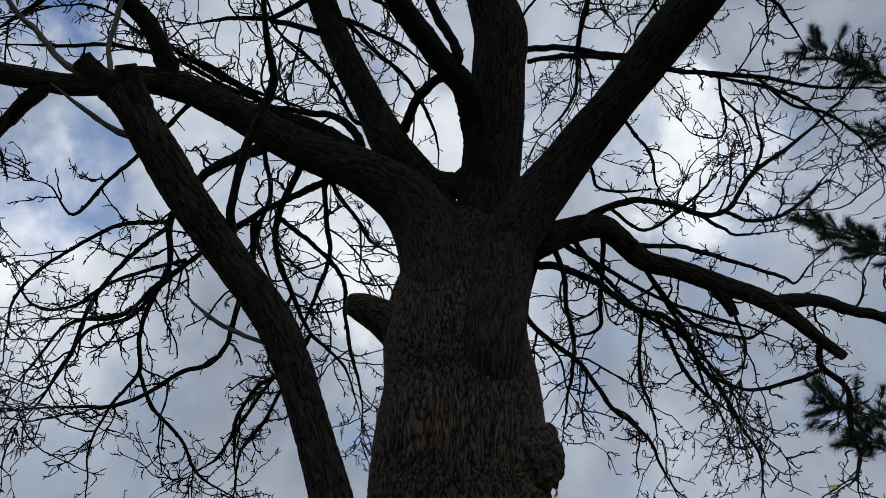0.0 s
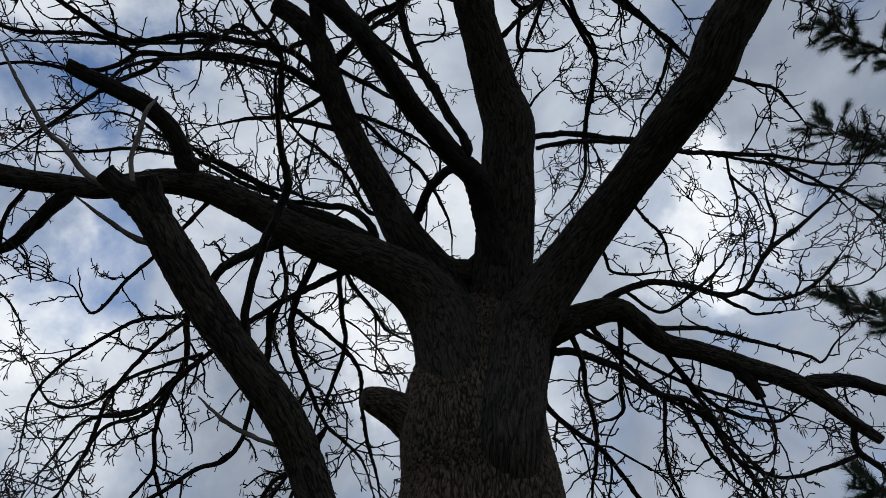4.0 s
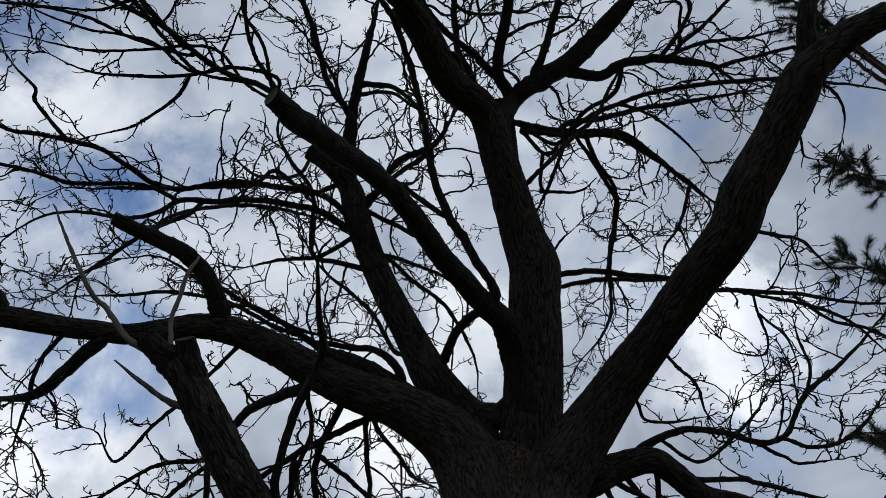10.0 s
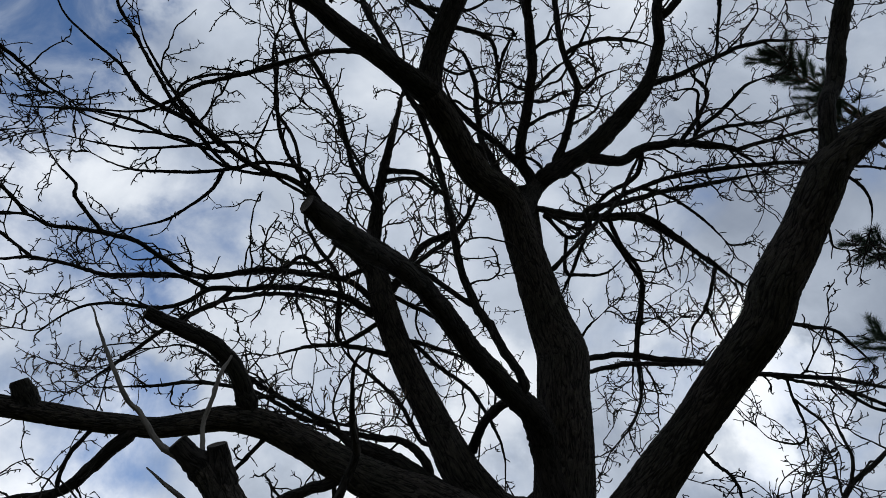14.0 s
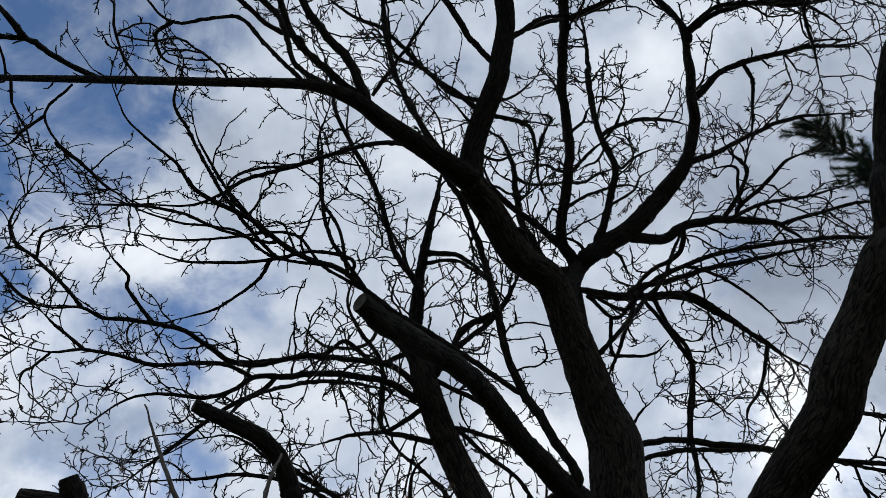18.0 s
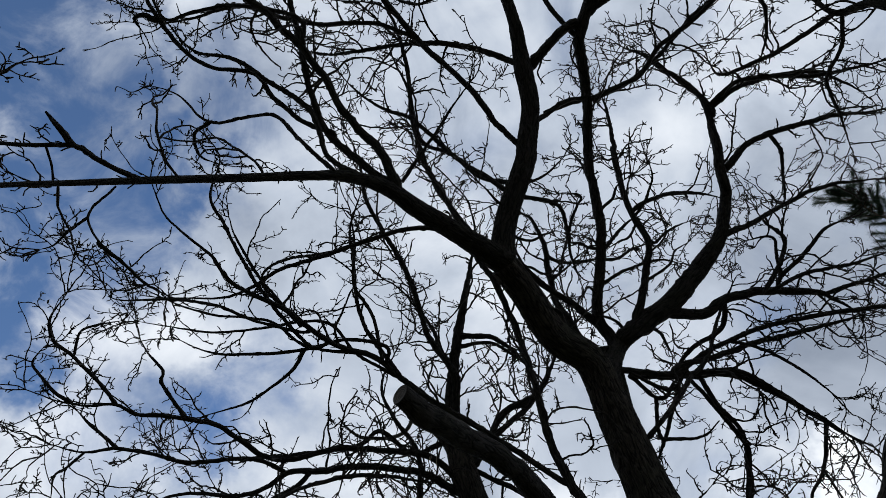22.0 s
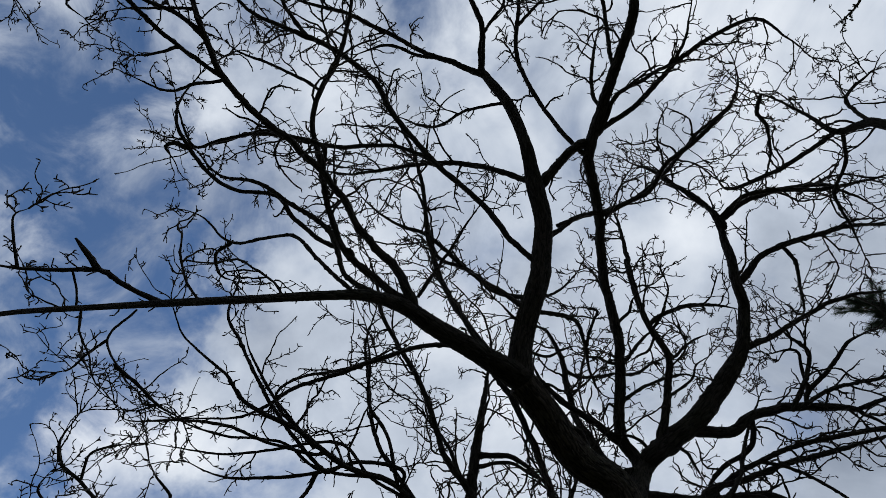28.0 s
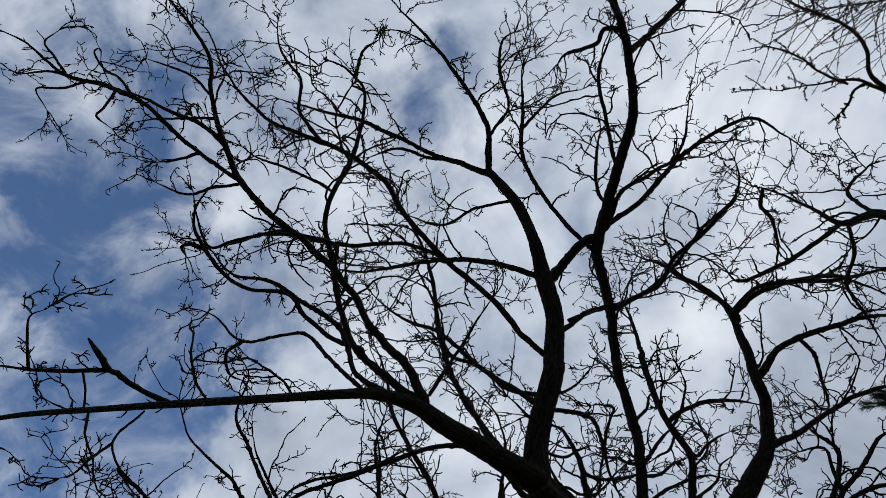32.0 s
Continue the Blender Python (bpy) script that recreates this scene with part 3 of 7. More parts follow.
b_stemc = old_tree.stem("branch", [(-1.07, 2.63, 3.22, 0.022), (-1.05, 2.59, 3.31, 0.02), (-1.04, 2.49, 3.4, 0.02), (-0.98, 2.35, 3.57, 0.021), (-0.87, 2.2, 3.75, 0.023), (-0.8, 2.07, 3.84, 0.021), (-0.78, 1.86, 3.86, 0.015), (-0.75, 1.66, 3.86, 0.013), (-0.7, 1.45, 3.85, 0.012), (-0.64, 1.38, 3.86, 0.008)], parent=b_stem, twigs=0)
b_shoot1 = old_tree.stem("shoot", [(-1.53, 2.15, 3.82, 0.017), (-1.73, 2.04, 3.86, 0.016), (-1.83, 2.0, 3.93, 0.015), (-1.93, 1.94, 4.04, 0.013), (-2.03, 1.88, 4.13, 0.012), (-2.36, 1.69, 4.6, 0.009)], parent=b_stem, mat=SHOOT_BARK, twigs=0, label='smooth pale grey young shoot')
b_shoot2 = old_tree.stem("shoot", [(-1.55, 2.13, 3.83, 0.015), (-1.57, 2.09, 3.85, 0.013), (-1.61, 2.05, 3.97, 0.012), (-1.61, 2.01, 4.13, 0.012), (-1.59, 1.97, 4.3, 0.011), (-1.6, 2.01, 4.49, 0.013)], parent=b_stem, mat=SHOOT_BARK, twigs=0, label='smooth pale grey young shoot')
b_shoot3 = old_tree.stem("shoot", [(-1.41, 2.28, 3.64, 0.018), (-1.52, 2.25, 3.65, 0.016), (-1.62, 2.19, 3.68, 0.012), (-1.73, 2.11, 3.74, 0.011), (-1.82, 2.05, 3.78, 0.008)], parent=b_stem, mat=SHOOT_BARK, twigs=0, label='smooth pale grey young shoot')
b_stub = old_tree.stem("cut_stub", [(0.11, 3.89, 2.94, 0.25), (0.10, 4.00, 3.06, 0.24), (-0.06, 3.95, 3.20, 0.215), (-0.24, 3.87, 3.33, 0.165), (-0.39, 3.78, 3.41, 0.124), (-0.50, 3.72, 3.45, 0.103), (-0.57, 3.68, 3.46, 0.095), (-0.605, 3.66, 3.46, 0.078), (-0.62, 3.65, 3.46, 0.05)], twigs=0, mat=BARK, label="short old dead stub with a weathered end")
b_a = old_tree.stem("limb", [(0.09, 3.9, 3.22, 0.228), (0.08, 3.86, 3.26, 0.207), (0.04, 3.72, 3.44, 0.243), (-0.02, 3.77, 3.8, 0.28), (-0.11, 3.77, 4.11, 0.256), (-0.29, 3.68, 4.34, 0.224), (-0.59, 3.56, 4.49, 0.173), (-0.8, 3.5, 4.55, 0.152), (-1.04, 3.45, 4.63, 0.144), (-1.28, 3.36, 4.72, 0.133), (-1.55, 3.25, 4.83, 0.117), (-1.81, 3.14, 4.9, 0.104), (-2.06, 3.05, 4.89, 0.088), (-2.3, 3.02, 4.83, 0.079), (-2.53, 2.98, 4.77, 0.074), (-2.74, 2.89, 4.74, 0.071), (-2.88, 2.83, 4.72, 0.07), (-3.26, 2.64, 4.68, 0.076), (-3.55, 2.46, 4.62, 0.066)], twigs=0)
b_a1 = old_tree.stem("cut_stub", [(-3.22, 2.67, 4.67, 0.08), (-3.26, 2.58, 4.74, 0.065), (-3.3, 2.48, 4.8, 0.053)], parent=b_a, twigs=0, cut=True)
b_a2 = old_tree.stem("limb", [(-1.89, 3.09, 4.93, 0.058), (-1.93, 2.98, 5.01, 0.069), (-2.0, 2.79, 5.14, 0.062), (-2.13, 2.6, 5.2, 0.061), (-2.33, 2.42, 5.2, 0.053), (-2.5, 2.26, 5.19, 0.046)], twigs=0, cut=True)
b_g = old_tree.stem("limb", [(0.11, 3.95, 3.62, 0.213), (0.07, 4.2, 3.82, 0.193), (0.0, 4.11, 4.17, 0.22), (-0.13, 3.97, 4.56, 0.201), (-0.39, 3.76, 4.87, 0.154), (-0.6, 3.65, 5.27, 0.127), (-0.86, 3.42, 5.73, 0.12), (-1.05, 3.16, 6.17, 0.117), (-1.14, 3.01, 6.47, 0.102), (-1.33, 2.87, 6.66, 0.093), (-1.51, 2.79, 6.76, 0.083)], twigs=0, cut=True)
b_g3 = old_tree.stem("branch", [(-1.18, 2.97, 6.53, 0.035), (-1.11, 2.62, 6.9, 0.032), (-1.34, 2.3, 7.22, 0.027), (-1.43, 1.99, 7.49, 0.026), (-1.55, 1.71, 7.7, 0.025), (-1.7, 1.46, 7.86, 0.022), (-1.84, 1.15, 8.04, 0.023), (-1.87, 0.85, 8.21, 0.02), (-1.97, 0.48, 8.38, 0.014)], parent=b_g, twigs=1.3, start=0.12)
b_g4 = old_tree.stem("limb", [(-0.42, 3.73, 4.93, 0.042), (-0.31, 3.69, 5.02, 0.039), (-0.21, 3.45, 5.08, 0.034), (-0.06, 3.26, 5.1, 0.036), (0.07, 3.16, 5.08, 0.035)], twigs=0.3, tail=False)
b_f = old_tree.stem("limb", [(0.09, 3.91, 3.31, 0.267), (0.25, 4.08, 3.49, 0.242), (0.28, 4.06, 3.94, 0.276), (0.32, 3.96, 4.29, 0.243), (0.37, 3.75, 4.67, 0.222), (0.41, 3.51, 5.03, 0.211), (0.42, 3.31, 5.3, 0.203), (0.44, 3.17, 5.52, 0.204), (0.36, 3.0, 5.73, 0.171), (0.28, 2.79, 5.95, 0.151), (0.19, 2.55, 6.18, 0.144), (0.07, 2.25, 6.42, 0.127), (-0.17, 2.02, 6.46, 0.125), (-0.37, 1.65, 6.58, 0.123), (-0.5, 1.42, 6.63, 0.117)], twigs=0)
b_f1 = old_tree.stem("limb", [(0.33, 2.91, 5.83, 0.145), (0.26, 2.92, 6.07, 0.132), (0.25, 2.73, 6.36, 0.126), (0.24, 2.58, 6.56, 0.12), (0.22, 2.39, 6.78, 0.113)], twigs=0, cut=True)
b_b = old_tree.stem("limb", [(0.32, 3.95, 4.32, 0.078), (0.37, 3.81, 4.37, 0.071), (0.31, 3.64, 4.6, 0.105), (0.26, 3.49, 4.81, 0.115), (0.22, 3.35, 4.92, 0.11), (0.14, 3.16, 4.97, 0.096), (0.0, 2.97, 4.99, 0.083), (-0.22, 2.63, 5.01, 0.077), (-0.39, 2.28, 5.01, 0.071), (-0.49, 2.03, 4.99, 0.066), (-0.62, 1.78, 4.92, 0.066), (-0.76, 1.56, 4.82, 0.067), (-0.9, 1.29, 4.67, 0.062), (-1.01, 1.13, 4.65, 0.053)], twigs=0, cut=True)
b_b2 = old_tree.stem("limb", [(0.06, 3.05, 4.98, 0.035), (0.09, 2.93, 5.04, 0.032), (-0.09, 2.75, 5.33, 0.034), (-0.24, 2.58, 5.56, 0.033), (-0.34, 2.36, 5.81, 0.027), (-0.39, 2.09, 6.08, 0.025), (-0.46, 1.94, 6.36, 0.025), (-0.59, 1.67, 6.76, 0.025), (-0.77, 1.43, 7.06, 0.021), (-0.95, 1.12, 7.38, 0.018), (-1.09, 0.87, 7.6, 0.014)])
b_c = old_tree.stem("limb", [(0.12, 3.87, 2.83, 0.121), (0.28, 3.69, 2.89, 0.152), (0.28, 3.49, 2.99, 0.178), (0.31, 3.49, 3.23, 0.198), (0.37, 3.61, 3.6, 0.209), (0.47, 3.65, 3.98, 0.213), (0.86, 3.34, 4.41, 0.15), (1.14, 3.0, 4.62, 0.137), (1.37, 2.66, 4.78, 0.142), (1.57, 2.32, 4.89, 0.143), (1.64, 2.13, 5.01, 0.145), (1.75, 1.97, 5.13, 0.14), (1.83, 1.83, 5.22, 0.131), (1.91, 1.66, 5.32, 0.124), (1.99, 1.51, 5.41, 0.111), (2.19, 1.37, 5.51, 0.091), (2.43, 1.26, 5.57, 0.075)], twigs=0)
b_c1 = old_tree.stem("limb", [(1.99, 1.51, 5.41, 0.056), (1.98, 1.45, 5.46, 0.051), (2.02, 1.25, 5.7, 0.048), (2.12, 1.19, 5.87, 0.054), (2.2, 0.95, 6.12, 0.053), (2.3, 0.69, 6.34, 0.052), (2.44, 0.4, 6.55, 0.048), (2.68, 0.14, 7.33, 0.047), (2.59, 0.03, 7.62, 0.036), (2.46, 0.09, 7.89, 0.028), (2.34, -0.06, 8.17, 0.022), (2.22, -0.21, 8.41, 0.018), (2.06, -0.33, 8.65, 0.016)], start=0.6)
b_d = old_tree.stem("limb", [(0.18, 3.96, 4.07, 0.162), (0.5, 4.03, 4.07, 0.148), (0.69, 3.88, 4.07, 0.115), (0.91, 3.86, 4.16, 0.097), (1.16, 3.85, 4.21, 0.089), (1.32, 3.95, 4.17, 0.083), (1.55, 4.12, 4.07, 0.081), (1.83, 4.19, 4.03, 0.079), (2.19, 4.28, 3.94, 0.075), (2.43, 4.28, 3.84, 0.072), (2.62, 4.3, 3.72, 0.061), (2.85, 4.36, 3.52, 0.044), (3.0, 4.38, 3.39, 0.038)], twigs=0, cut=True)
b_d2 = old_tree.stem("limb", [(2.55, 4.28, 3.79, 0.061), (2.85, 4.27, 3.8, 0.047), (3.1, 4.29, 3.74, 0.043), (3.37, 4.3, 3.66, 0.037), (3.65, 4.35, 3.52, 0.027)])
b_d4 = old_tree.stem("branch", [(2.85, 4.37, 3.5, 0.024), (2.86, 4.46, 3.34, 0.024), (3.01, 4.48, 3.17, 0.02), (3.01, 4.61, 2.91, 0.02), (3.06, 4.67, 2.72, 0.017), (3.02, 4.75, 2.6, 0.013)], parent=b_d)
b_d5 = old_tree.stem("branch", [(2.86, 4.47, 3.32, 0.015), (2.65, 4.56, 3.26, 0.015), (2.41, 4.63, 3.22, 0.014), (2.22, 4.65, 3.27, 0.012), (2.0, 4.63, 3.4, 0.011), (1.85, 4.54, 3.6, 0.009)], parent=b_d4, pods=True, lift=-0.005, twigs=0.75, reach=0.95, start=0.12)
b_d6 = old_tree.stem("branch", [(0.6, 3.96, 4.06, 0.032), (0.7, 3.98, 3.95, 0.029), (0.84, 4.03, 3.96, 0.028), (1.17, 4.17, 3.91, 0.026), (1.47, 4.34, 3.78, 0.024), (1.73, 4.41, 3.73, 0.022), (1.88, 4.5, 3.64, 0.022), (1.99, 4.62, 3.51, 0.02), (2.1, 4.72, 3.39, 0.02), (2.23, 4.82, 3.25, 0.019), (2.38, 4.97, 3.05, 0.018), (2.53, 5.09, 2.85, 0.017), (2.57, 5.22, 2.69, 0.015), (2.57, 5.34, 2.55, 0.011)], parent=b_d, pods=True, lift=-0.005, twigs=0.75, reach=0.95, start=0.12)
b_d9 = old_tree.stem("branch", [(0.93, 3.86, 4.16, 0.019), (1.15, 4.1, 4.01, 0.017), (1.55, 4.45, 3.81, 0.016), (1.9, 4.63, 3.69, 0.015), (2.21, 4.85, 3.49, 0.013), (2.42, 5.03, 3.31, 0.011), (2.5, 5.25, 3.09, 0.01)], parent=b_d, pods=True, lift=-0.005, twigs=0.75, reach=0.95, start=0.12)
b_d10 = old_tree.stem("branch", [(1.55, 4.12, 4.07, 0.019), (1.55, 4.15, 4.04, 0.017), (1.79, 4.46, 3.86, 0.014), (2.01, 4.71, 3.68, 0.015), (2.19, 5.04, 3.41, 0.013), (2.39, 5.27, 3.19, 0.012)], parent=b_d, pods=True, lift=-0.005, twigs=0.75, reach=0.95, start=0.12)
b_d11 = old_tree.stem("branch", [(0.81, 3.86, 4.12, 0.022), (0.95, 3.92, 4.05, 0.02), (1.29, 4.15, 3.99, 0.016), (1.63, 4.37, 3.91, 0.014), (2.09, 4.56, 3.83, 0.015), (2.54, 4.7, 3.77, 0.013), (2.9, 4.82, 3.68, 0.011)], parent=b_d, pods=True, lift=-0.005, twigs=0.75, reach=0.95, start=0.12)
b_d12 = old_tree.stem("branch", [(2.23, 4.29, 3.92, 0.016), (2.22, 4.29, 3.68, 0.012), (2.22, 4.25, 3.43, 0.01), (2.12, 4.25, 3.17, 0.008)], parent=b_d, pods=True, lift=-0.005, twigs=0.75, reach=0.95, start=0.12)
b_e = old_tree.stem("limb", [(0.71, 3.66, 5.91, 0.027), (1.02, 3.71, 6.01, 0.026), (1.38, 3.76, 5.98, 0.028), (1.73, 3.78, 5.95, 0.026), (2.08, 3.84, 5.86, 0.022), (2.45, 3.81, 5.78, 0.02), (2.8, 3.77, 5.69, 0.018), (3.18, 3.74, 5.55, 0.017), (3.63, 3.63, 5.43, 0.015)], twigs=0.6, start=0.4)
b_e1 = old_tree.stem("branch", [(2.42, 3.82, 5.78, 0.0119), (2.43, 3.91, 5.62, 0.0112), (2.46, 4.01, 5.39, 0.0098), (2.4, 4.08, 5.29, 0.0084), (2.19, 4.09, 5.34, 0.0077), (2.09, 4.03, 5.43, 0.0063)], parent=b_e, twigs=0.6, reach=0.5)
b_e4 = old_tree.stem("branch", [(2.72, 3.79, 5.7, 0.014), (2.97, 3.85, 5.46, 0.013), (3.19, 3.81, 5.32, 0.013), (3.4, 3.83, 5.09, 0.011), (3.54, 3.91, 4.86, 0.009)], parent=b_e)
b_e5 = old_tree.stem("branch", [(2.2, 3.83, 5.85, 0.014), (2.44, 3.82, 5.75, 0.014), (2.85, 3.8, 5.57, 0.014), (3.11, 3.83, 5.39, 0.013), (3.33, 3.94, 5.11, 0.009)], parent=b_e)
b_e6 = old_tree.stem("branch", [(1.18, 3.73, 6.0, 0.014), (1.15, 3.81, 5.65, 0.014), (1.03, 3.86, 5.37, 0.011), (0.82, 3.87, 5.13, 0.009)], parent=b_e)
b_e7 = old_tree.stem("branch", [(1.18, 3.74, 6.0, 0.018), (1.21, 3.55, 6.14, 0.016), (1.26, 3.4, 6.24, 0.015)], parent=b_e)
b_e2 = old_tree.stem("limb", [(0.41, 2.65, 6.75, 0.028), (0.85, 2.75, 6.79, 0.026), (1.26, 2.79, 6.82, 0.029), (1.47, 2.89, 6.78, 0.025), (1.9, 3.16, 6.64, 0.023), (2.19, 3.36, 6.51, 0.017)])
b_e2b = old_tree.stem("branch", [(0.81, 2.74, 6.78, 0.024), (0.85, 2.72, 6.81, 0.022), (1.16, 2.6, 6.93, 0.022), (1.61, 2.49, 7.02, 0.02), (2.24, 2.42, 7.03, 0.02), (2.79, 2.4, 6.97, 0.018), (3.23, 2.42, 6.87, 0.015), (3.65, 2.46, 6.75, 0.011)], parent=b_e2)
b_e2c = old_tree.stem("branch", [(0.92, 2.76, 6.79, 0.02), (0.95, 2.8, 6.77, 0.018), (1.25, 3.2, 6.48, 0.019), (1.28, 3.37, 6.37, 0.017), (1.22, 3.71, 6.13, 0.015), (1.25, 4.03, 5.85, 0.013)], parent=b_e2)
b_e3 = old_tree.stem("branch", [(0.41, 2.65, 6.75, 0.018), (0.64, 2.85, 6.64, 0.016), (0.81, 2.69, 6.7, 0.018)], parent=b_e2, twigs=0.4, tail=False)
b_e8 = old_tree.stem("branch", [(0.85, 2.75, 6.79, 0.016), (0.73, 3.04, 6.65, 0.017), (0.54, 3.4, 6.45, 0.015)], parent=b_e2)
b_h = old_tree.stem("limb", [(0.14, 2.4, 6.31, 0.082), (0.34, 2.39, 6.77, 0.075), (0.45, 2.31, 6.86, 0.078), (0.67, 2.26, 6.99, 0.084), (0.95, 2.15, 7.17, 0.085), (1.27, 1.95, 7.41, 0.078), (1.45, 1.78, 7.58, 0.056), (1.56, 1.55, 7.81, 0.05), (1.55, 1.36, 7.89, 0.045), (1.59, 1.07, 8.23, 0.042), (1.58, 0.8, 8.52, 0.029), (1.44, 0.64, 8.76, 0.023), (1.2, 0.33, 9.14, 0.017)], start=0.6)
b_h2 = old_tree.stem("limb", [(0.76, 2.23, 7.05, 0.055), (0.81, 2.24, 7.04, 0.05), (1.13, 2.36, 7.13, 0.046), (1.31, 2.33, 7.23, 0.044), (1.48, 2.32, 7.31, 0.04), (1.85, 2.37, 7.42, 0.037), (2.25, 2.48, 7.49, 0.032), (2.39, 2.55, 7.5, 0.028), (2.62, 2.74, 7.49, 0.018)])
b_h3 = old_tree.stem("limb", [(1.42, 1.81, 7.55, 0.031), (1.46, 1.81, 7.55, 0.029), (1.75, 1.8, 7.7, 0.023), (2.13, 1.74, 7.91, 0.021), (2.56, 1.69, 8.1, 0.019), (3.14, 1.75, 8.26, 0.015)])
b_h4 = old_tree.stem("limb", [(1.6, 1.34, 7.97, 0.037), (1.66, 1.3, 7.99, 0.034), (1.87, 1.18, 8.16, 0.028), (2.24, 1.14, 8.31, 0.026), (2.66, 1.13, 8.46, 0.024), (3.3, 1.17, 8.61, 0.02)])
b_h5 = old_tree.stem("limb", [(1.62, 0.85, 8.44, 0.029), (1.91, 0.73, 8.58, 0.025), (2.28, 0.7, 8.7, 0.023), (2.76, 0.75, 8.8, 0.021), (3.24, 1.03, 8.88, 0.016)])
b_h6 = old_tree.stem("branch", [(1.6, 0.93, 8.38, 0.029), (1.63, 0.88, 8.4, 0.026), (1.51, 0.68, 8.67, 0.025), (1.31, 0.5, 8.97, 0.022), (1.17, 0.37, 9.15, 0.02), (0.93, 0.22, 9.39, 0.013)], parent=b_h)
b_h7 = old_tree.stem("branch", [(0.23, 2.4, 6.52, 0.028), (0.36, 2.46, 6.55, 0.025), (0.72, 2.6, 6.63, 0.026), (1.08, 2.68, 6.72, 0.024), (1.34, 2.74, 6.77, 0.022), (1.65, 2.98, 6.73, 0.018), (2.0, 3.27, 6.65, 0.016), (2.36, 3.5, 6.58, 0.014)], parent=b_h)
b_h8 = old_tree.stem("branch", [(0.75, 2.61, 6.64, 0.023), (0.81, 2.57, 6.69, 0.027), (1.21, 2.64, 6.89, 0.025), (1.54, 2.67, 7.06, 0.024), (1.98, 2.72, 7.23, 0.022), (2.65, 2.76, 7.47, 0.02)], parent=b_h7)
b_h9 = old_tree.stem("branch", [(1.7, 2.23, 7.16, 0.018), (2.11, 2.2, 7.37, 0.017), (2.51, 2.23, 7.49, 0.015), (2.97, 2.22, 7.64, 0.013)], parent=b_h)
b_h10 = old_tree.stem("branch", [(2.3, 2.51, 7.49, 0.019), (2.67, 2.45, 7.54, 0.017), (3.08, 2.38, 7.57, 0.015), (3.41, 2.41, 7.53, 0.013)], parent=b_h2)
b_h11 = old_tree.stem("branch", [(0.35, 2.45, 6.55, 0.015), (0.67, 2.64, 6.48, 0.016), (0.84, 2.51, 6.54, 0.017)], parent=b_h7, twigs=0.4, tail=False)
b_h12 = old_tree.stem("branch", [(0.97, 2.68, 6.68, 0.02), (1.11, 2.95, 6.57, 0.02), (1.27, 3.19, 6.46, 0.018), (1.23, 3.68, 6.25, 0.016), (1.19, 4.1, 6.04, 0.012)], parent=b_h7)
b_h13 = old_tree.stem("branch", [(1.36, 2.34, 7.24, 0.024), (1.32, 2.56, 7.19, 0.022), (1.13, 2.72, 7.22, 0.02), (0.98, 2.87, 7.23, 0.02), (0.9, 3.04, 7.19, 0.015)], parent=b_h2)
b_v = old_tree.stem("limb", [(0.18, 2.53, 6.2, 0.06), (0.32, 2.37, 6.79, 0.055), (0.22, 2.19, 6.98, 0.048), (0.3, 1.87, 7.25, 0.046), (0.37, 1.54, 7.49, 0.044), (0.35, 1.06, 7.8, 0.041), (0.41, 0.52, 8.06, 0.045), (0.41, 0.1, 8.22, 0.047), (0.41, -0.01, 8.27, 0.052), (0.5, -0.21, 8.35, 0.052), (0.66, -0.52, 8.46, 0.053), (0.85, -0.86, 8.55, 0.05), (1.05, -1.27, 8.63, 0.045), (1.12, -1.73, 8.7, 0.042), (1.13, -2.07, 8.75, 0.04), (1.08, -2.49, 8.79, 0.037)], start=0.1, twigs=0.6)
b_v1 = old_tree.stem("branch", [(1.12, -1.87, 8.73, 0.032), (1.52, -2.12, 9.06, 0.031), (1.99, -2.44, 9.42, 0.03)], parent=b_v)
b_v3 = old_tree.stem("limb", [(0.51, 2.29, 6.9, 0.038), (0.72, 1.95, 7.33, 0.031), (0.78, 1.76, 7.53, 0.029), (0.68, 1.52, 7.8, 0.027), (0.63, 1.08, 8.18, 0.027), (0.66, 1.05, 8.25, 0.025), (0.66, 0.78, 8.59, 0.024), (0.64, 0.61, 8.78, 0.018)])
b_v4 = old_tree.stem("limb", [(0.46, -0.12, 8.32, 0.043), (0.32, -0.13, 8.27, 0.042), (0.13, -0.03, 8.17, 0.042), (-0.07, 0.13, 8.03, 0.046)], twigs=0.4, tail=False)
b_v5 = old_tree.stem("branch", [(0.41, -0.02, 8.27, 0.024), (0.28, -0.18, 8.34, 0.022), (0.07, -0.56, 8.64, 0.021), (-0.09, -1.08, 8.94, 0.022), (0.01, -1.57, 9.15, 0.022), (0.09, -2.05, 9.32, 0.02)], parent=b_v)
b_v6 = old_tree.stem("branch", [(0.51, -0.23, 8.36, 0.029), (0.57, -0.24, 8.36, 0.026), (0.99, -0.43, 8.52, 0.025), (1.42, -0.74, 8.69, 0.023), (1.8, -0.9, 8.78, 0.021), (2.23, -0.99, 8.86, 0.018), (2.55, -0.75, 8.93, 0.014), (2.79, -0.52, 8.98, 0.012)], parent=b_v)
b_v7 = old_tree.stem("branch", [(0.8, -0.77, 8.52, 0.022), (0.78, -0.81, 8.54, 0.02), (0.82, -1.35, 8.87, 0.019), (0.87, -1.8, 9.09, 0.019), (1.11, -2.21, 9.27, 0.017)], parent=b_v)
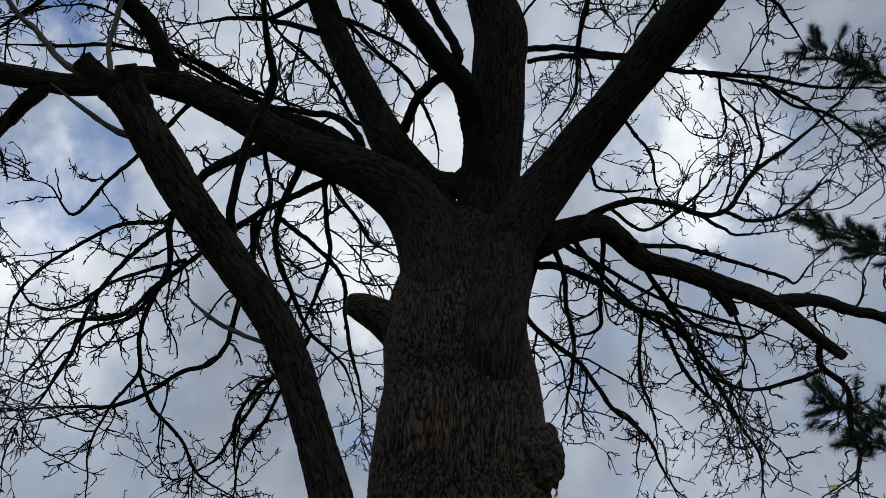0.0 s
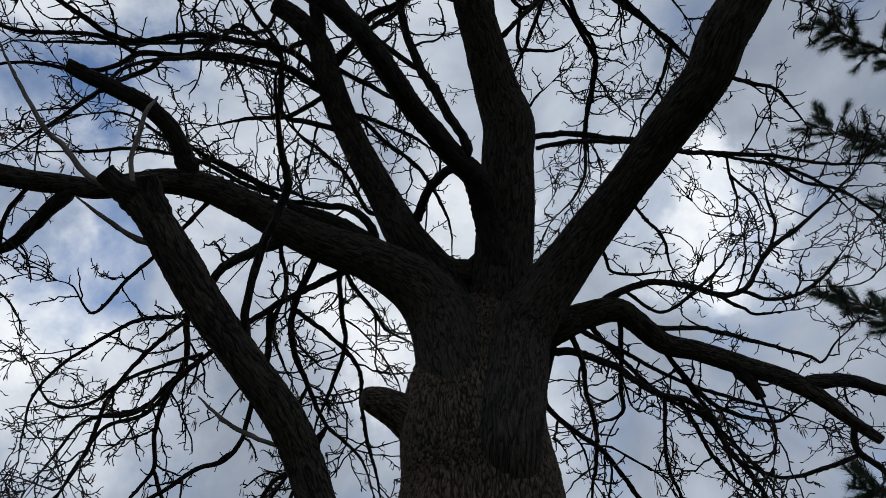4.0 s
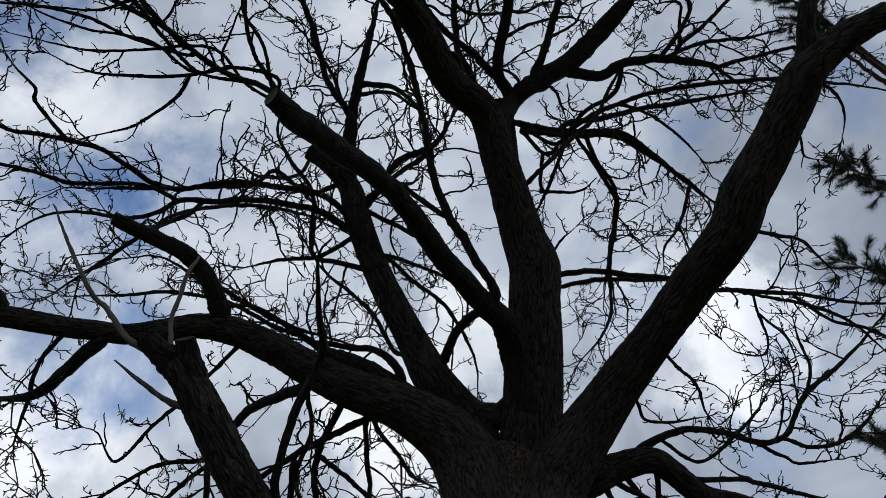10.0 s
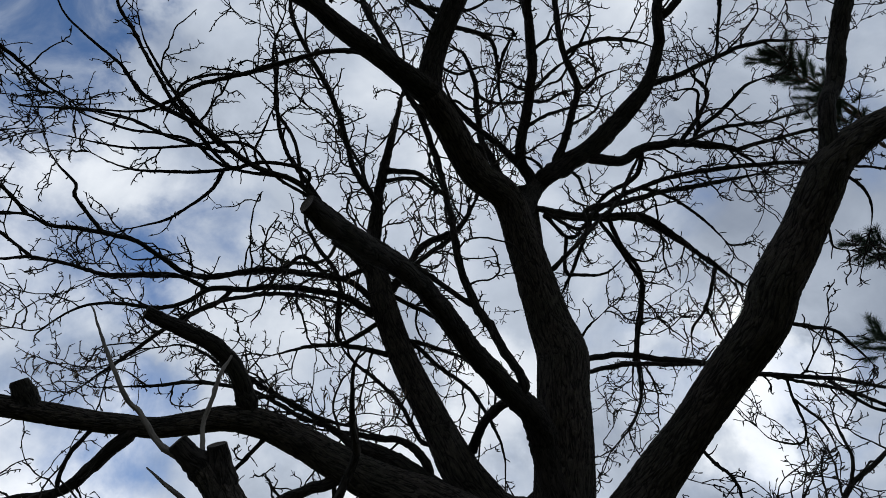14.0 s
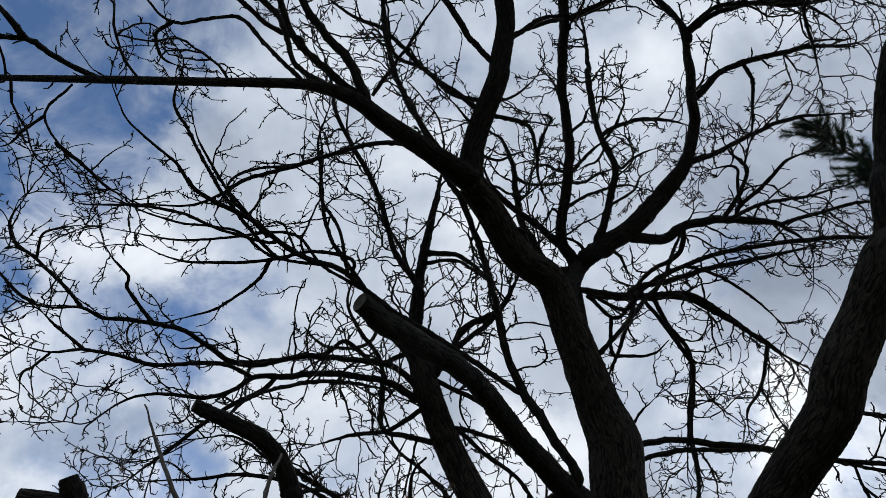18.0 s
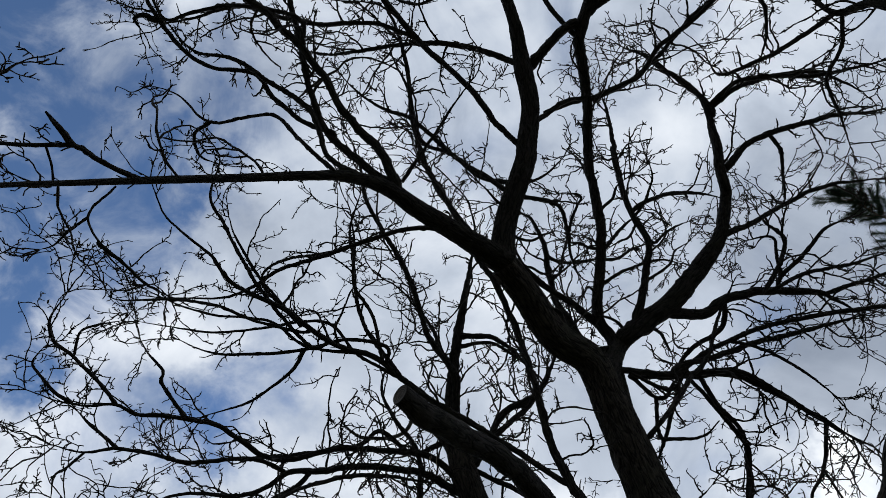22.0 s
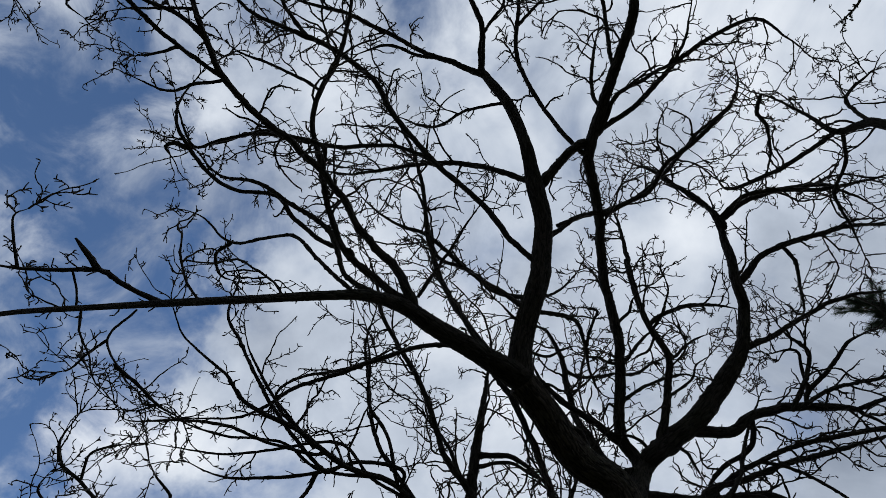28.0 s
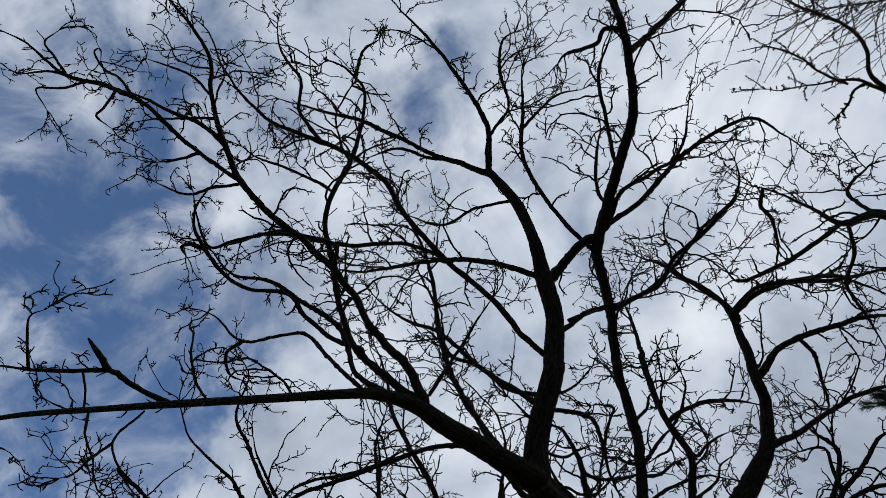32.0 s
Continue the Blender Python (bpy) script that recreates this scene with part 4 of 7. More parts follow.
b_v8 = old_tree.stem("branch", [(0.5, -0.21, 8.35, 0.027), (0.58, -0.24, 8.36, 0.024), (0.78, -0.52, 8.51, 0.022), (1.13, -0.65, 8.62, 0.019), (1.37, -0.74, 8.68, 0.016), (1.55, -0.97, 8.77, 0.017), (1.66, -1.28, 8.87, 0.011)], parent=b_v)
b_v9 = old_tree.stem("branch", [(0.44, 0.52, 8.05, 0.024), (0.76, 0.45, 8.17, 0.024), (0.94, 0.39, 8.24, 0.022), (1.15, 0.19, 8.37, 0.022), (1.52, -0.0, 8.5, 0.022), (1.83, -0.22, 8.6, 0.019), (1.96, -0.41, 8.69, 0.017), (1.98, -0.62, 8.79, 0.011)], parent=b_v)
b_v10 = old_tree.stem("branch", [(0.59, -0.38, 8.41, 0.022), (0.63, -0.39, 8.41, 0.02), (0.58, -0.57, 8.62, 0.018), (0.64, -0.86, 8.87, 0.017), (0.79, -1.21, 9.15, 0.015)], parent=b_v)
b_l = old_tree.stem("limb", [(-0.51, 1.42, 6.63, 0.112), (-0.48, 1.25, 6.81, 0.091), (-0.4, 1.07, 7.01, 0.088), (-0.23, 0.79, 7.28, 0.086), (-0.2, 0.69, 7.39, 0.087), (-0.12, 0.41, 7.66, 0.079), (-0.14, 0.1, 7.91, 0.079), (-0.16, -0.26, 8.13, 0.055), (-0.25, -0.62, 8.43, 0.053), (-0.4, -0.89, 8.64, 0.045), (-0.48, -1.03, 8.74, 0.031)], twigs=0)
b_l1 = old_tree.stem("branch", [(-0.45, -0.95, 8.69, 0.031), (-0.72, -1.13, 8.76, 0.029), (-1.0, -1.29, 8.81, 0.024), (-1.27, -1.5, 8.85, 0.022), (-1.71, -1.82, 8.87, 0.02), (-2.17, -2.04, 8.86, 0.017), (-2.57, -2.25, 8.82, 0.012)], parent=b_l)
b_l2 = old_tree.stem("branch", [(-0.46, -1.02, 8.73, 0.031), (-0.4, -1.38, 8.85, 0.029), (-0.42, -1.6, 8.9, 0.026), (-0.65, -2.19, 9.03, 0.02), (-0.88, -2.63, 9.09, 0.017), (-1.17, -3.08, 9.12, 0.015)], parent=b_l)
b_l3 = old_tree.stem("branch", [(-0.15, 0.1, 7.91, 0.027), (-0.49, -0.08, 8.09, 0.026), (-0.87, -0.19, 8.23, 0.024), (-1.27, -0.23, 8.33, 0.02), (-1.89, -0.24, 8.43, 0.019), (-2.19, -0.31, 8.46, 0.014)], parent=b_l)
b_l4 = old_tree.stem("limb", [(-0.21, 0.71, 7.36, 0.027), (-0.24, 0.69, 7.38, 0.025), (-0.44, 0.48, 7.57, 0.024), (-0.64, 0.17, 7.77, 0.025), (-0.96, -0.18, 7.98, 0.026), (-1.19, -0.49, 8.11, 0.026), (-1.37, -0.8, 8.21, 0.027), (-1.49, -1.11, 8.29, 0.025), (-1.79, -1.43, 8.35, 0.025), (-2.21, -1.73, 8.37, 0.021), (-2.57, -1.98, 8.36, 0.018), (-2.87, -2.5, 8.35, 0.016), (-2.96, -2.93, 8.35, 0.014), (-3.12, -3.18, 8.31, 0.009)])
b_l5 = old_tree.stem("branch", [(-0.95, -0.2, 7.99, 0.019), (-1.37, -0.45, 8.16, 0.02), (-1.96, -0.54, 8.28, 0.021), (-2.31, -0.66, 8.33, 0.018), (-2.72, -0.83, 8.37, 0.021), (-3.17, -0.8, 8.37, 0.019), (-3.54, -0.81, 8.35, 0.014)], parent=b_l4)
b_l6 = old_tree.stem("branch", [(-0.15, 0.54, 7.54, 0.026), (-0.11, 0.54, 7.56, 0.024), (0.16, 0.46, 7.81, 0.02), (0.41, 0.46, 7.99, 0.017)], parent=b_l)
b_l7 = old_tree.stem("branch", [(-0.31, 0.92, 7.15, 0.022), (-0.35, 0.92, 7.15, 0.02), (-0.63, 0.89, 7.36, 0.019), (-0.85, 0.73, 7.61, 0.018), (-1.15, 0.58, 7.84, 0.017), (-1.23, 0.19, 8.18, 0.018), (-1.36, -0.14, 8.43, 0.016)], parent=b_l, twigs=0.5)
b_l8 = old_tree.stem("branch", [(-0.27, -0.68, 8.47, 0.017), (-0.3, -0.66, 8.47, 0.016), (-0.68, -0.65, 8.59, 0.014), (-1.07, -0.55, 8.68, 0.014), (-1.42, -0.73, 8.76, 0.012)], parent=b_l)
b_l9 = old_tree.stem("branch", [(-0.48, -1.03, 8.74, 0.018), (-0.4, -1.34, 8.72, 0.016), (-0.14, -1.63, 8.89, 0.014), (-0.15, -2.02, 9.02, 0.017), (-0.05, -2.38, 9.12, 0.015), (0.22, -2.47, 9.23, 0.01)], parent=b_l)
b_l10 = old_tree.stem("branch", [(-1.32, 0.85, 7.41, 0.018), (-0.76, 0.28, 7.63, 0.01), (-0.63, 0.15, 7.66, 0.01)], parent=b_l4, twigs=0.5)
b_p = old_tree.stem("limb", [(0.18, 2.53, 6.2, 0.06), (0.25, 2.48, 6.6, 0.055), (0.06, 2.35, 6.89, 0.039), (-0.12, 2.09, 7.29, 0.03), (-0.14, 1.78, 7.64, 0.028), (-0.23, 1.55, 7.89, 0.026), (-0.4, 1.46, 8.01, 0.018)])
b_r = old_tree.stem("limb", [(-0.49, 1.4, 6.64, 0.105), (-0.78, 1.1, 6.57, 0.08), (-1.07, 0.79, 6.46, 0.068), (-1.22, 0.59, 6.37, 0.056), (-1.43, 0.42, 6.22, 0.042), (-1.65, 0.33, 6.06, 0.032), (-1.99, 0.24, 5.89, 0.028), (-2.4, 0.11, 5.62, 0.024), (-2.73, -0.01, 5.34, 0.018), (-2.98, -0.12, 5.06, 0.014), (-3.15, -0.16, 4.89, 0.01)], start=0.5, twigs=0.3)
b_r1 = old_tree.stem("limb", [(-1.18, 0.63, 6.4, 0.042), (-1.17, 0.58, 6.41, 0.038), (-1.27, 0.35, 6.55, 0.032), (-1.5, 0.05, 6.7, 0.027), (-1.68, -0.32, 6.84, 0.026), (-1.95, -0.68, 6.92, 0.025), (-2.14, -0.9, 6.95, 0.025), (-2.36, -1.24, 6.97, 0.024), (-2.46, -1.61, 7.01, 0.022), (-2.49, -1.99, 7.04, 0.02), (-2.45, -2.31, 7.08, 0.022), (-2.53, -2.55, 7.06, 0.022), (-2.67, -2.84, 7.01, 0.022)])
b_r2 = old_tree.stem("limb", [(-1.18, 0.62, 6.41, 0.031), (-1.42, 0.42, 6.57, 0.027), (-1.66, 0.19, 6.71, 0.024), (-1.78, -0.15, 6.91, 0.023), (-1.81, -0.45, 7.08, 0.022), (-1.85, -0.78, 7.22, 0.021), (-1.76, -1.05, 7.36, 0.021), (-1.6, -1.27, 7.5, 0.022), (-1.46, -1.6, 7.64, 0.018), (-1.4, -1.95, 7.73, 0.018), (-1.62, -2.21, 7.75, 0.016), (-1.79, -2.21, 7.77, 0.012)])
b_r3 = old_tree.stem("branch", [(-1.63, 0.24, 6.69, 0.021), (-1.62, 0.2, 6.71, 0.019), (-1.85, 0.09, 6.8, 0.018), (-2.07, -0.11, 6.91, 0.018), (-2.21, -0.3, 7.01, 0.018), (-2.55, -0.4, 7.06, 0.015), (-2.78, -0.59, 7.11, 0.017), (-2.96, -0.91, 7.21, 0.017), (-2.99, -1.15, 7.32, 0.016), (-2.83, -1.39, 7.55, 0.012)], parent=b_r2, reach=0.45, twigs=0.45)
b_r4 = old_tree.stem("branch", [(-2.36, -1.24, 6.97, 0.016), (-2.77, -1.66, 7.02, 0.017), (-3.08, -2.07, 7.03, 0.017), (-3.37, -2.27, 7.01, 0.017), (-3.65, -2.42, 6.97, 0.015), (-3.86, -2.69, 6.94, 0.013), (-4.04, -2.84, 6.9, 0.011)], parent=b_r1, reach=0.45, twigs=0.25)
b_r5 = old_tree.stem("branch", [(-2.5, 0.07, 5.55, 0.017), (-2.69, -0.06, 5.56, 0.015), (-2.83, -0.18, 5.57, 0.015), (-3.03, -0.23, 5.53, 0.012), (-3.27, -0.29, 5.48, 0.011), (-3.5, -0.38, 5.43, 0.009)], parent=b_r, reach=0.45, twigs=0.25)
b_r8 = old_tree.stem("branch", [(-2.6, 0.07, 5.46, 0.0072), (-2.88, 0.24, 5.51, 0.0065), (-2.95, 0.52, 5.63, 0.0072), (-2.96, 0.7, 5.74, 0.0065)], parent=b_r, reach=0.45, twigs=0.12)
b_r10 = old_tree.stem("branch", [(-1.51, 0.35, 6.14, 0.015), (-1.78, 0.13, 6.38, 0.014), (-2.0, -0.04, 6.54, 0.013), (-2.5, -0.04, 6.65, 0.01), (-2.75, -0.26, 6.78, 0.009), (-2.97, -0.36, 6.83, 0.007)], parent=b_r, reach=0.45, twigs=0.15)
b_r11 = old_tree.stem("branch", [(-0.81, 1.07, 6.56, 0.0189), (-1.16, 1.0, 6.62, 0.018), (-1.58, 1.06, 6.61, 0.0171), (-1.95, 1.12, 6.56, 0.0162), (-2.27, 1.16, 6.51, 0.0153), (-2.46, 1.24, 6.44, 0.0144), (-2.73, 1.27, 6.37, 0.0126), (-3.13, 1.18, 6.3, 0.0099)], parent=b_r, twigs=0.45, start=0.2, reach=0.6)
b_r12 = old_tree.stem("limb", [(-0.61, 1.29, 6.6, 0.026), (-0.82, 1.1, 6.94, 0.024), (-1.05, 0.8, 7.34, 0.024), (-1.17, 0.42, 7.73, 0.023), (-1.19, 0.0, 8.1, 0.019), (-1.27, -0.41, 8.39, 0.02), (-1.45, -0.85, 8.66, 0.018)], twigs=0.5)
b_r14 = old_tree.stem("branch", [(-1.76, -0.45, 6.87, 0.017), (-1.74, -0.47, 6.88, 0.015), (-1.75, -0.63, 6.98, 0.017), (-2.2, -0.79, 7.06, 0.016), (-2.58, -0.81, 7.09, 0.014), (-2.82, -0.81, 7.09, 0.012), (-2.92, -1.08, 7.19, 0.011), (-2.95, -1.3, 7.28, 0.011)], parent=b_r1, reach=0.45, twigs=0.45)
b_r15 = old_tree.stem("branch", [(-1.36, 0.44, 6.27, 0.017), (-1.62, 0.3, 6.43, 0.018), (-1.74, 0.01, 6.69, 0.02), (-2.09, -0.26, 6.87, 0.017), (-2.31, -0.43, 6.97, 0.016), (-2.64, -0.54, 7.04, 0.014), (-2.85, -0.79, 7.14, 0.013)], parent=b_r, reach=0.45, twigs=0.45)
b_w1 = old_tree.stem("branch", [(-1.03, 3.18, 6.14, 0.032), (-1.09, 3.16, 6.17, 0.03), (-1.34, 2.95, 6.28, 0.027), (-1.65, 2.84, 6.27, 0.025), (-2.06, 2.7, 6.2, 0.023), (-2.4, 2.65, 6.06, 0.021), (-2.61, 2.56, 6.0, 0.021), (-2.76, 2.41, 6.02, 0.02), (-2.95, 2.22, 6.03, 0.018), (-3.19, 2.05, 5.96, 0.018), (-3.4, 1.93, 5.86, 0.017), (-3.52, 1.8, 5.83, 0.015), (-3.65, 1.73, 5.75, 0.013), (-3.81, 1.6, 5.67, 0.01), (-3.95, 1.44, 5.6, 0.008)], parent=b_g, twigs=0.8, start=0.1)
b_w2 = old_tree.stem("branch", [(-1.02, 3.2, 6.11, 0.038), (-1.16, 3.18, 6.13, 0.034), (-1.41, 3.02, 6.18, 0.029), (-1.87, 2.85, 6.13, 0.025), (-2.18, 2.77, 6.03, 0.024), (-2.43, 2.69, 5.94, 0.021), (-2.58, 2.7, 5.81, 0.018), (-2.77, 2.66, 5.7, 0.017), (-3.04, 2.5, 5.6, 0.014), (-3.23, 2.43, 5.47, 0.013), (-3.4, 2.44, 5.26, 0.01), (-3.53, 2.35, 5.18, 0.008)], parent=b_g, twigs=0.8, start=0.1)
b_w3 = old_tree.stem("limb", [(-0.22, 2.61, 5.53, 0.022), (-0.26, 2.61, 5.53, 0.02), (-0.71, 2.39, 5.79, 0.021), (-1.22, 2.11, 6.01, 0.023), (-1.56, 1.84, 6.16, 0.021), (-1.89, 1.68, 6.19, 0.021), (-2.2, 1.39, 6.27, 0.019), (-2.54, 1.14, 6.29, 0.017), (-2.7, 0.88, 6.35, 0.015), (-2.94, 0.56, 6.38, 0.013), (-3.0, 0.29, 6.46, 0.01)], twigs=0.5, start=0.12, reach=0.7)
b_w4 = old_tree.stem("branch", [(-1.38, 1.97, 6.09, 0.0165), (-1.59, 1.8, 6.34, 0.0165), (-1.69, 1.69, 6.49, 0.0158), (-1.75, 1.54, 6.67, 0.015), (-1.78, 1.3, 6.95, 0.0142), (-1.8, 1.11, 7.14, 0.0128), (-1.71, 0.9, 7.4, 0.0112)], parent=b_w3)
b_w5 = old_tree.stem("branch", [(-1.48, 1.9, 6.13, 0.0142), (-1.47, 1.78, 6.21, 0.015), (-1.79, 1.71, 6.26, 0.0135), (-2.11, 1.73, 6.22, 0.0135), (-2.46, 1.71, 6.19, 0.0128), (-2.81, 1.64, 6.16, 0.0105), (-3.09, 1.49, 6.18, 0.0083)], parent=b_w3, twigs=0.4, start=0.12, reach=0.7)
b_w6 = old_tree.stem("branch", [(-2.09, 1.53, 6.22, 0.0112), (-2.4, 1.22, 6.45, 0.0098), (-2.27, 1.14, 6.66, 0.0112), (-1.9, 1.24, 6.98, 0.0119), (-1.52, 1.22, 7.3, 0.0126)], parent=b_w3, twigs=0.6, start=0.12, reach=0.7)
b_w7 = old_tree.stem("branch", [(-2.02, 1.57, 6.22, 0.0135), (-2.09, 1.57, 6.2, 0.0128), (-2.42, 1.44, 6.22, 0.0105), (-2.75, 1.26, 6.25, 0.012), (-3.07, 1.15, 6.21, 0.0105), (-3.42, 1.07, 6.14, 0.0075), (-3.5, 0.94, 6.19, 0.0053)], parent=b_w3, twigs=0.3, start=0.2, reach=0.6)
b_w8 = old_tree.stem("branch", [(-1.36, 2.0, 6.07, 0.0128), (-1.71, 1.84, 6.23, 0.012), (-1.97, 1.61, 6.41, 0.012), (-2.44, 1.59, 6.39, 0.0105), (-2.89, 1.55, 6.34, 0.0097), (-3.44, 1.36, 6.31, 0.0067)], parent=b_w3, twigs=0.35)
b_w11 = old_tree.stem("branch", [(-1.06, 3.13, 6.23, 0.032), (-0.87, 3.03, 6.44, 0.029), (-0.71, 2.93, 6.76, 0.03), (-0.39, 2.92, 6.98, 0.029), (-0.16, 2.75, 7.32, 0.022)], parent=b_g, twigs=1.6, start=0.08, reach=1.0)
b_a3 = old_tree.stem("limb", [(-0.33, 3.66, 4.38, 0.096), (-0.5, 3.73, 4.64, 0.087), (-0.76, 3.6, 4.76, 0.091), (-0.99, 3.52, 4.87, 0.079), (-1.16, 3.48, 4.94, 0.053), (-1.28, 3.45, 5.0, 0.029), (-1.6, 3.34, 5.17, 0.02), (-1.82, 3.26, 5.26, 0.018), (-2.07, 3.15, 5.37, 0.018), (-2.29, 3.06, 5.44, 0.015), (-2.53, 2.94, 5.54, 0.014), (-2.86, 2.91, 5.5, 0.011)], twigs=1.7, start=0.1, pods=True)
b_a4 = old_tree.stem("limb", [(-1.18, 3.4, 4.68, 0.046), (-1.36, 3.44, 4.58, 0.042), (-1.68, 3.65, 4.63, 0.037), (-1.95, 3.9, 4.62, 0.034), (-2.18, 4.11, 4.43, 0.027), (-2.25, 4.42, 4.2, 0.022), (-2.41, 4.58, 3.92, 0.02), (-2.49, 4.72, 3.68, 0.018), (-2.5, 4.87, 3.45, 0.017), (-2.67, 4.94, 3.21, 0.015), (-2.81, 5.04, 2.9, 0.013), (-2.82, 5.21, 2.53, 0.011)], pods=True, lift=-0.005, twigs=0.75, reach=0.95, start=0.12)
b_a5 = old_tree.stem("branch", [(-0.67, 3.53, 4.51, 0.029), (-0.85, 3.63, 4.46, 0.027), (-1.16, 3.76, 4.4, 0.024), (-1.52, 3.92, 4.29, 0.022), (-1.91, 4.11, 4.1, 0.019), (-2.16, 4.23, 3.94, 0.018), (-2.43, 4.39, 3.73, 0.016), (-2.77, 4.43, 3.6, 0.014), (-3.03, 4.64, 3.27, 0.012), (-3.38, 4.77, 2.96, 0.01)], parent=b_a, pods=True, lift=-0.005, twigs=0.75, reach=0.95, start=0.12)
b_a6 = old_tree.stem("branch", [(-0.84, 3.5, 4.56, 0.022), (-0.87, 3.64, 4.44, 0.02), (-0.9, 3.99, 4.31, 0.019), (-0.9, 4.23, 4.2, 0.018), (-1.04, 4.55, 4.01, 0.017), (-1.19, 4.81, 3.82, 0.013), (-1.28, 5.06, 3.62, 0.01)], parent=b_a, pods=True, lift=-0.005, twigs=0.75, reach=0.95, start=0.12)
b_a7 = old_tree.stem("branch", [(-0.98, 3.46, 4.61, 0.03), (-1.07, 3.62, 4.56, 0.027), (-1.25, 3.89, 4.39, 0.024), (-1.31, 4.15, 4.2, 0.023), (-1.22, 4.53, 3.95, 0.02), (-1.1, 4.79, 3.76, 0.015), (-0.85, 5.09, 3.58, 0.014), (-0.71, 5.41, 3.24, 0.01)], parent=b_a, pods=True, lift=-0.005, twigs=0.75, reach=0.95, start=0.12)
b_a8 = old_tree.stem("branch", [(-2.19, 4.11, 4.43, 0.018), (-2.6, 4.1, 4.38, 0.016), (-2.88, 4.16, 4.23, 0.014), (-3.17, 4.24, 4.05, 0.012), (-3.38, 4.37, 3.81, 0.011), (-3.48, 4.65, 3.46, 0.009)], parent=b_a4, pods=True, lift=-0.005, twigs=0.75, reach=0.95, start=0.12)
b_a10 = old_tree.stem("branch", [(-2.42, 4.59, 3.9, 0.015), (-2.73, 4.59, 3.82, 0.015), (-3.02, 4.57, 3.74, 0.013), (-3.26, 4.69, 3.47, 0.011), (-3.41, 4.77, 3.27, 0.009)], parent=b_a4, pods=True, lift=-0.005, twigs=0.75, reach=0.95, start=0.12)
b_a11 = old_tree.stem("branch", [(-2.5, 4.87, 3.45, 0.015), (-2.48, 4.89, 3.43, 0.015), (-2.41, 5.07, 3.23, 0.015), (-2.21, 5.32, 3.02, 0.013), (-2.08, 5.51, 2.78, 0.012), (-1.79, 5.74, 2.63, 0.01)], parent=b_a4, pods=True, lift=-0.005, twigs=0.75, reach=0.95, start=0.12)
b_a13 = old_tree.stem("branch", [(-0.82, 3.5, 4.56, 0.018), (-0.8, 3.61, 4.4, 0.016), (-0.65, 4.13, 4.4, 0.016), (-0.58, 4.35, 4.38, 0.015), (-0.41, 4.59, 4.41, 0.012)], parent=b_a)
b_a14 = old_tree.stem("branch", [(-1.26, 3.37, 4.71, 0.018), (-1.29, 3.48, 4.55, 0.016), (-1.29, 3.74, 4.44, 0.017), (-1.44, 4.04, 4.23, 0.016), (-1.38, 4.39, 4.03, 0.015)], parent=b_a, pods=True, lift=-0.005, twigs=0.75, reach=0.95, start=0.12)
b_a15 = old_tree.stem("branch", [(-1.23, 4.5, 3.97, 0.016), (-1.31, 4.6, 3.83, 0.015), (-1.35, 4.94, 3.57, 0.015), (-1.61, 5.21, 3.3, 0.015), (-1.79, 5.41, 3.07, 0.016), (-1.81, 5.72, 2.73, 0.012)], parent=b_a7, pods=True, lift=-0.005, twigs=0.75, reach=0.95, start=0.12)
b_a16 = old_tree.stem("branch", [(-1.27, 3.93, 4.36, 0.018), (-0.86, 4.46, 4.17, 0.017), (-0.84, 4.85, 3.95, 0.016), (-0.8, 5.23, 3.69, 0.016), (-0.74, 5.51, 3.47, 0.012), (-0.76, 5.85, 3.16, 0.008)], parent=b_a7, pods=True, lift=-0.005, twigs=0.75, reach=0.95, start=0.12)
b_a17 = old_tree.stem("branch", [(-1.73, 3.17, 4.88, 0.016), (-2.14, 3.38, 4.52, 0.014), (-2.37, 3.48, 4.34, 0.013), (-2.6, 3.59, 4.13, 0.011), (-2.74, 3.47, 4.28, 0.009), (-2.84, 3.42, 4.3, 0.008)], parent=b_a, pods=True, lift=-0.005, twigs=0.75, reach=0.95, start=0.12)
b_a18 = old_tree.stem("branch", [(-1.98, 4.12, 4.08, 0.014), (-2.58, 4.27, 3.96, 0.014), (-2.9, 4.39, 3.82, 0.012), (-3.22, 4.39, 3.82, 0.011), (-3.5, 4.28, 4.17, 0.009)], parent=b_a5, pods=True, lift=-0.005, twigs=0.75, reach=0.95, start=0.12)
b_a19 = old_tree.stem("branch", [(-1.93, 2.98, 5.01, 0.015), (-1.72, 3.08, 5.09, 0.014), (-1.42, 3.31, 5.06, 0.014), (-1.1, 3.48, 5.07, 0.014)], parent=b_a2, twigs=1.7, start=0.1, pods=True)
b_a21 = old_tree.stem("branch", [(-2.33, 2.42, 5.21, 0.011), (-2.22, 2.45, 5.45, 0.013), (-1.94, 2.63, 5.78, 0.016), (-1.68, 2.84, 5.99, 0.017), (-1.37, 3.1, 6.15, 0.018)], parent=b_a2, twigs=1.6, start=0.08, reach=1.0)
b_g5 = old_tree.stem("branch", [(-1.08, 3.1, 6.28, 0.025), (-0.74, 2.96, 6.55, 0.022), (-0.49, 2.97, 6.86, 0.025), (-0.28, 2.9, 7.19, 0.022), (-0.16, 2.78, 7.5, 0.018)], parent=b_g, twigs=1.6, start=0.08, reach=1.0)
b_g6 = old_tree.stem("branch", [(-1.1, 3.07, 6.36, 0.024), (-0.91, 3.17, 6.26, 0.02), (-0.57, 3.33, 6.16, 0.02), (-0.33, 3.46, 6.04, 0.015)], parent=b_g, twigs=1.6, start=0.08, reach=1.0)
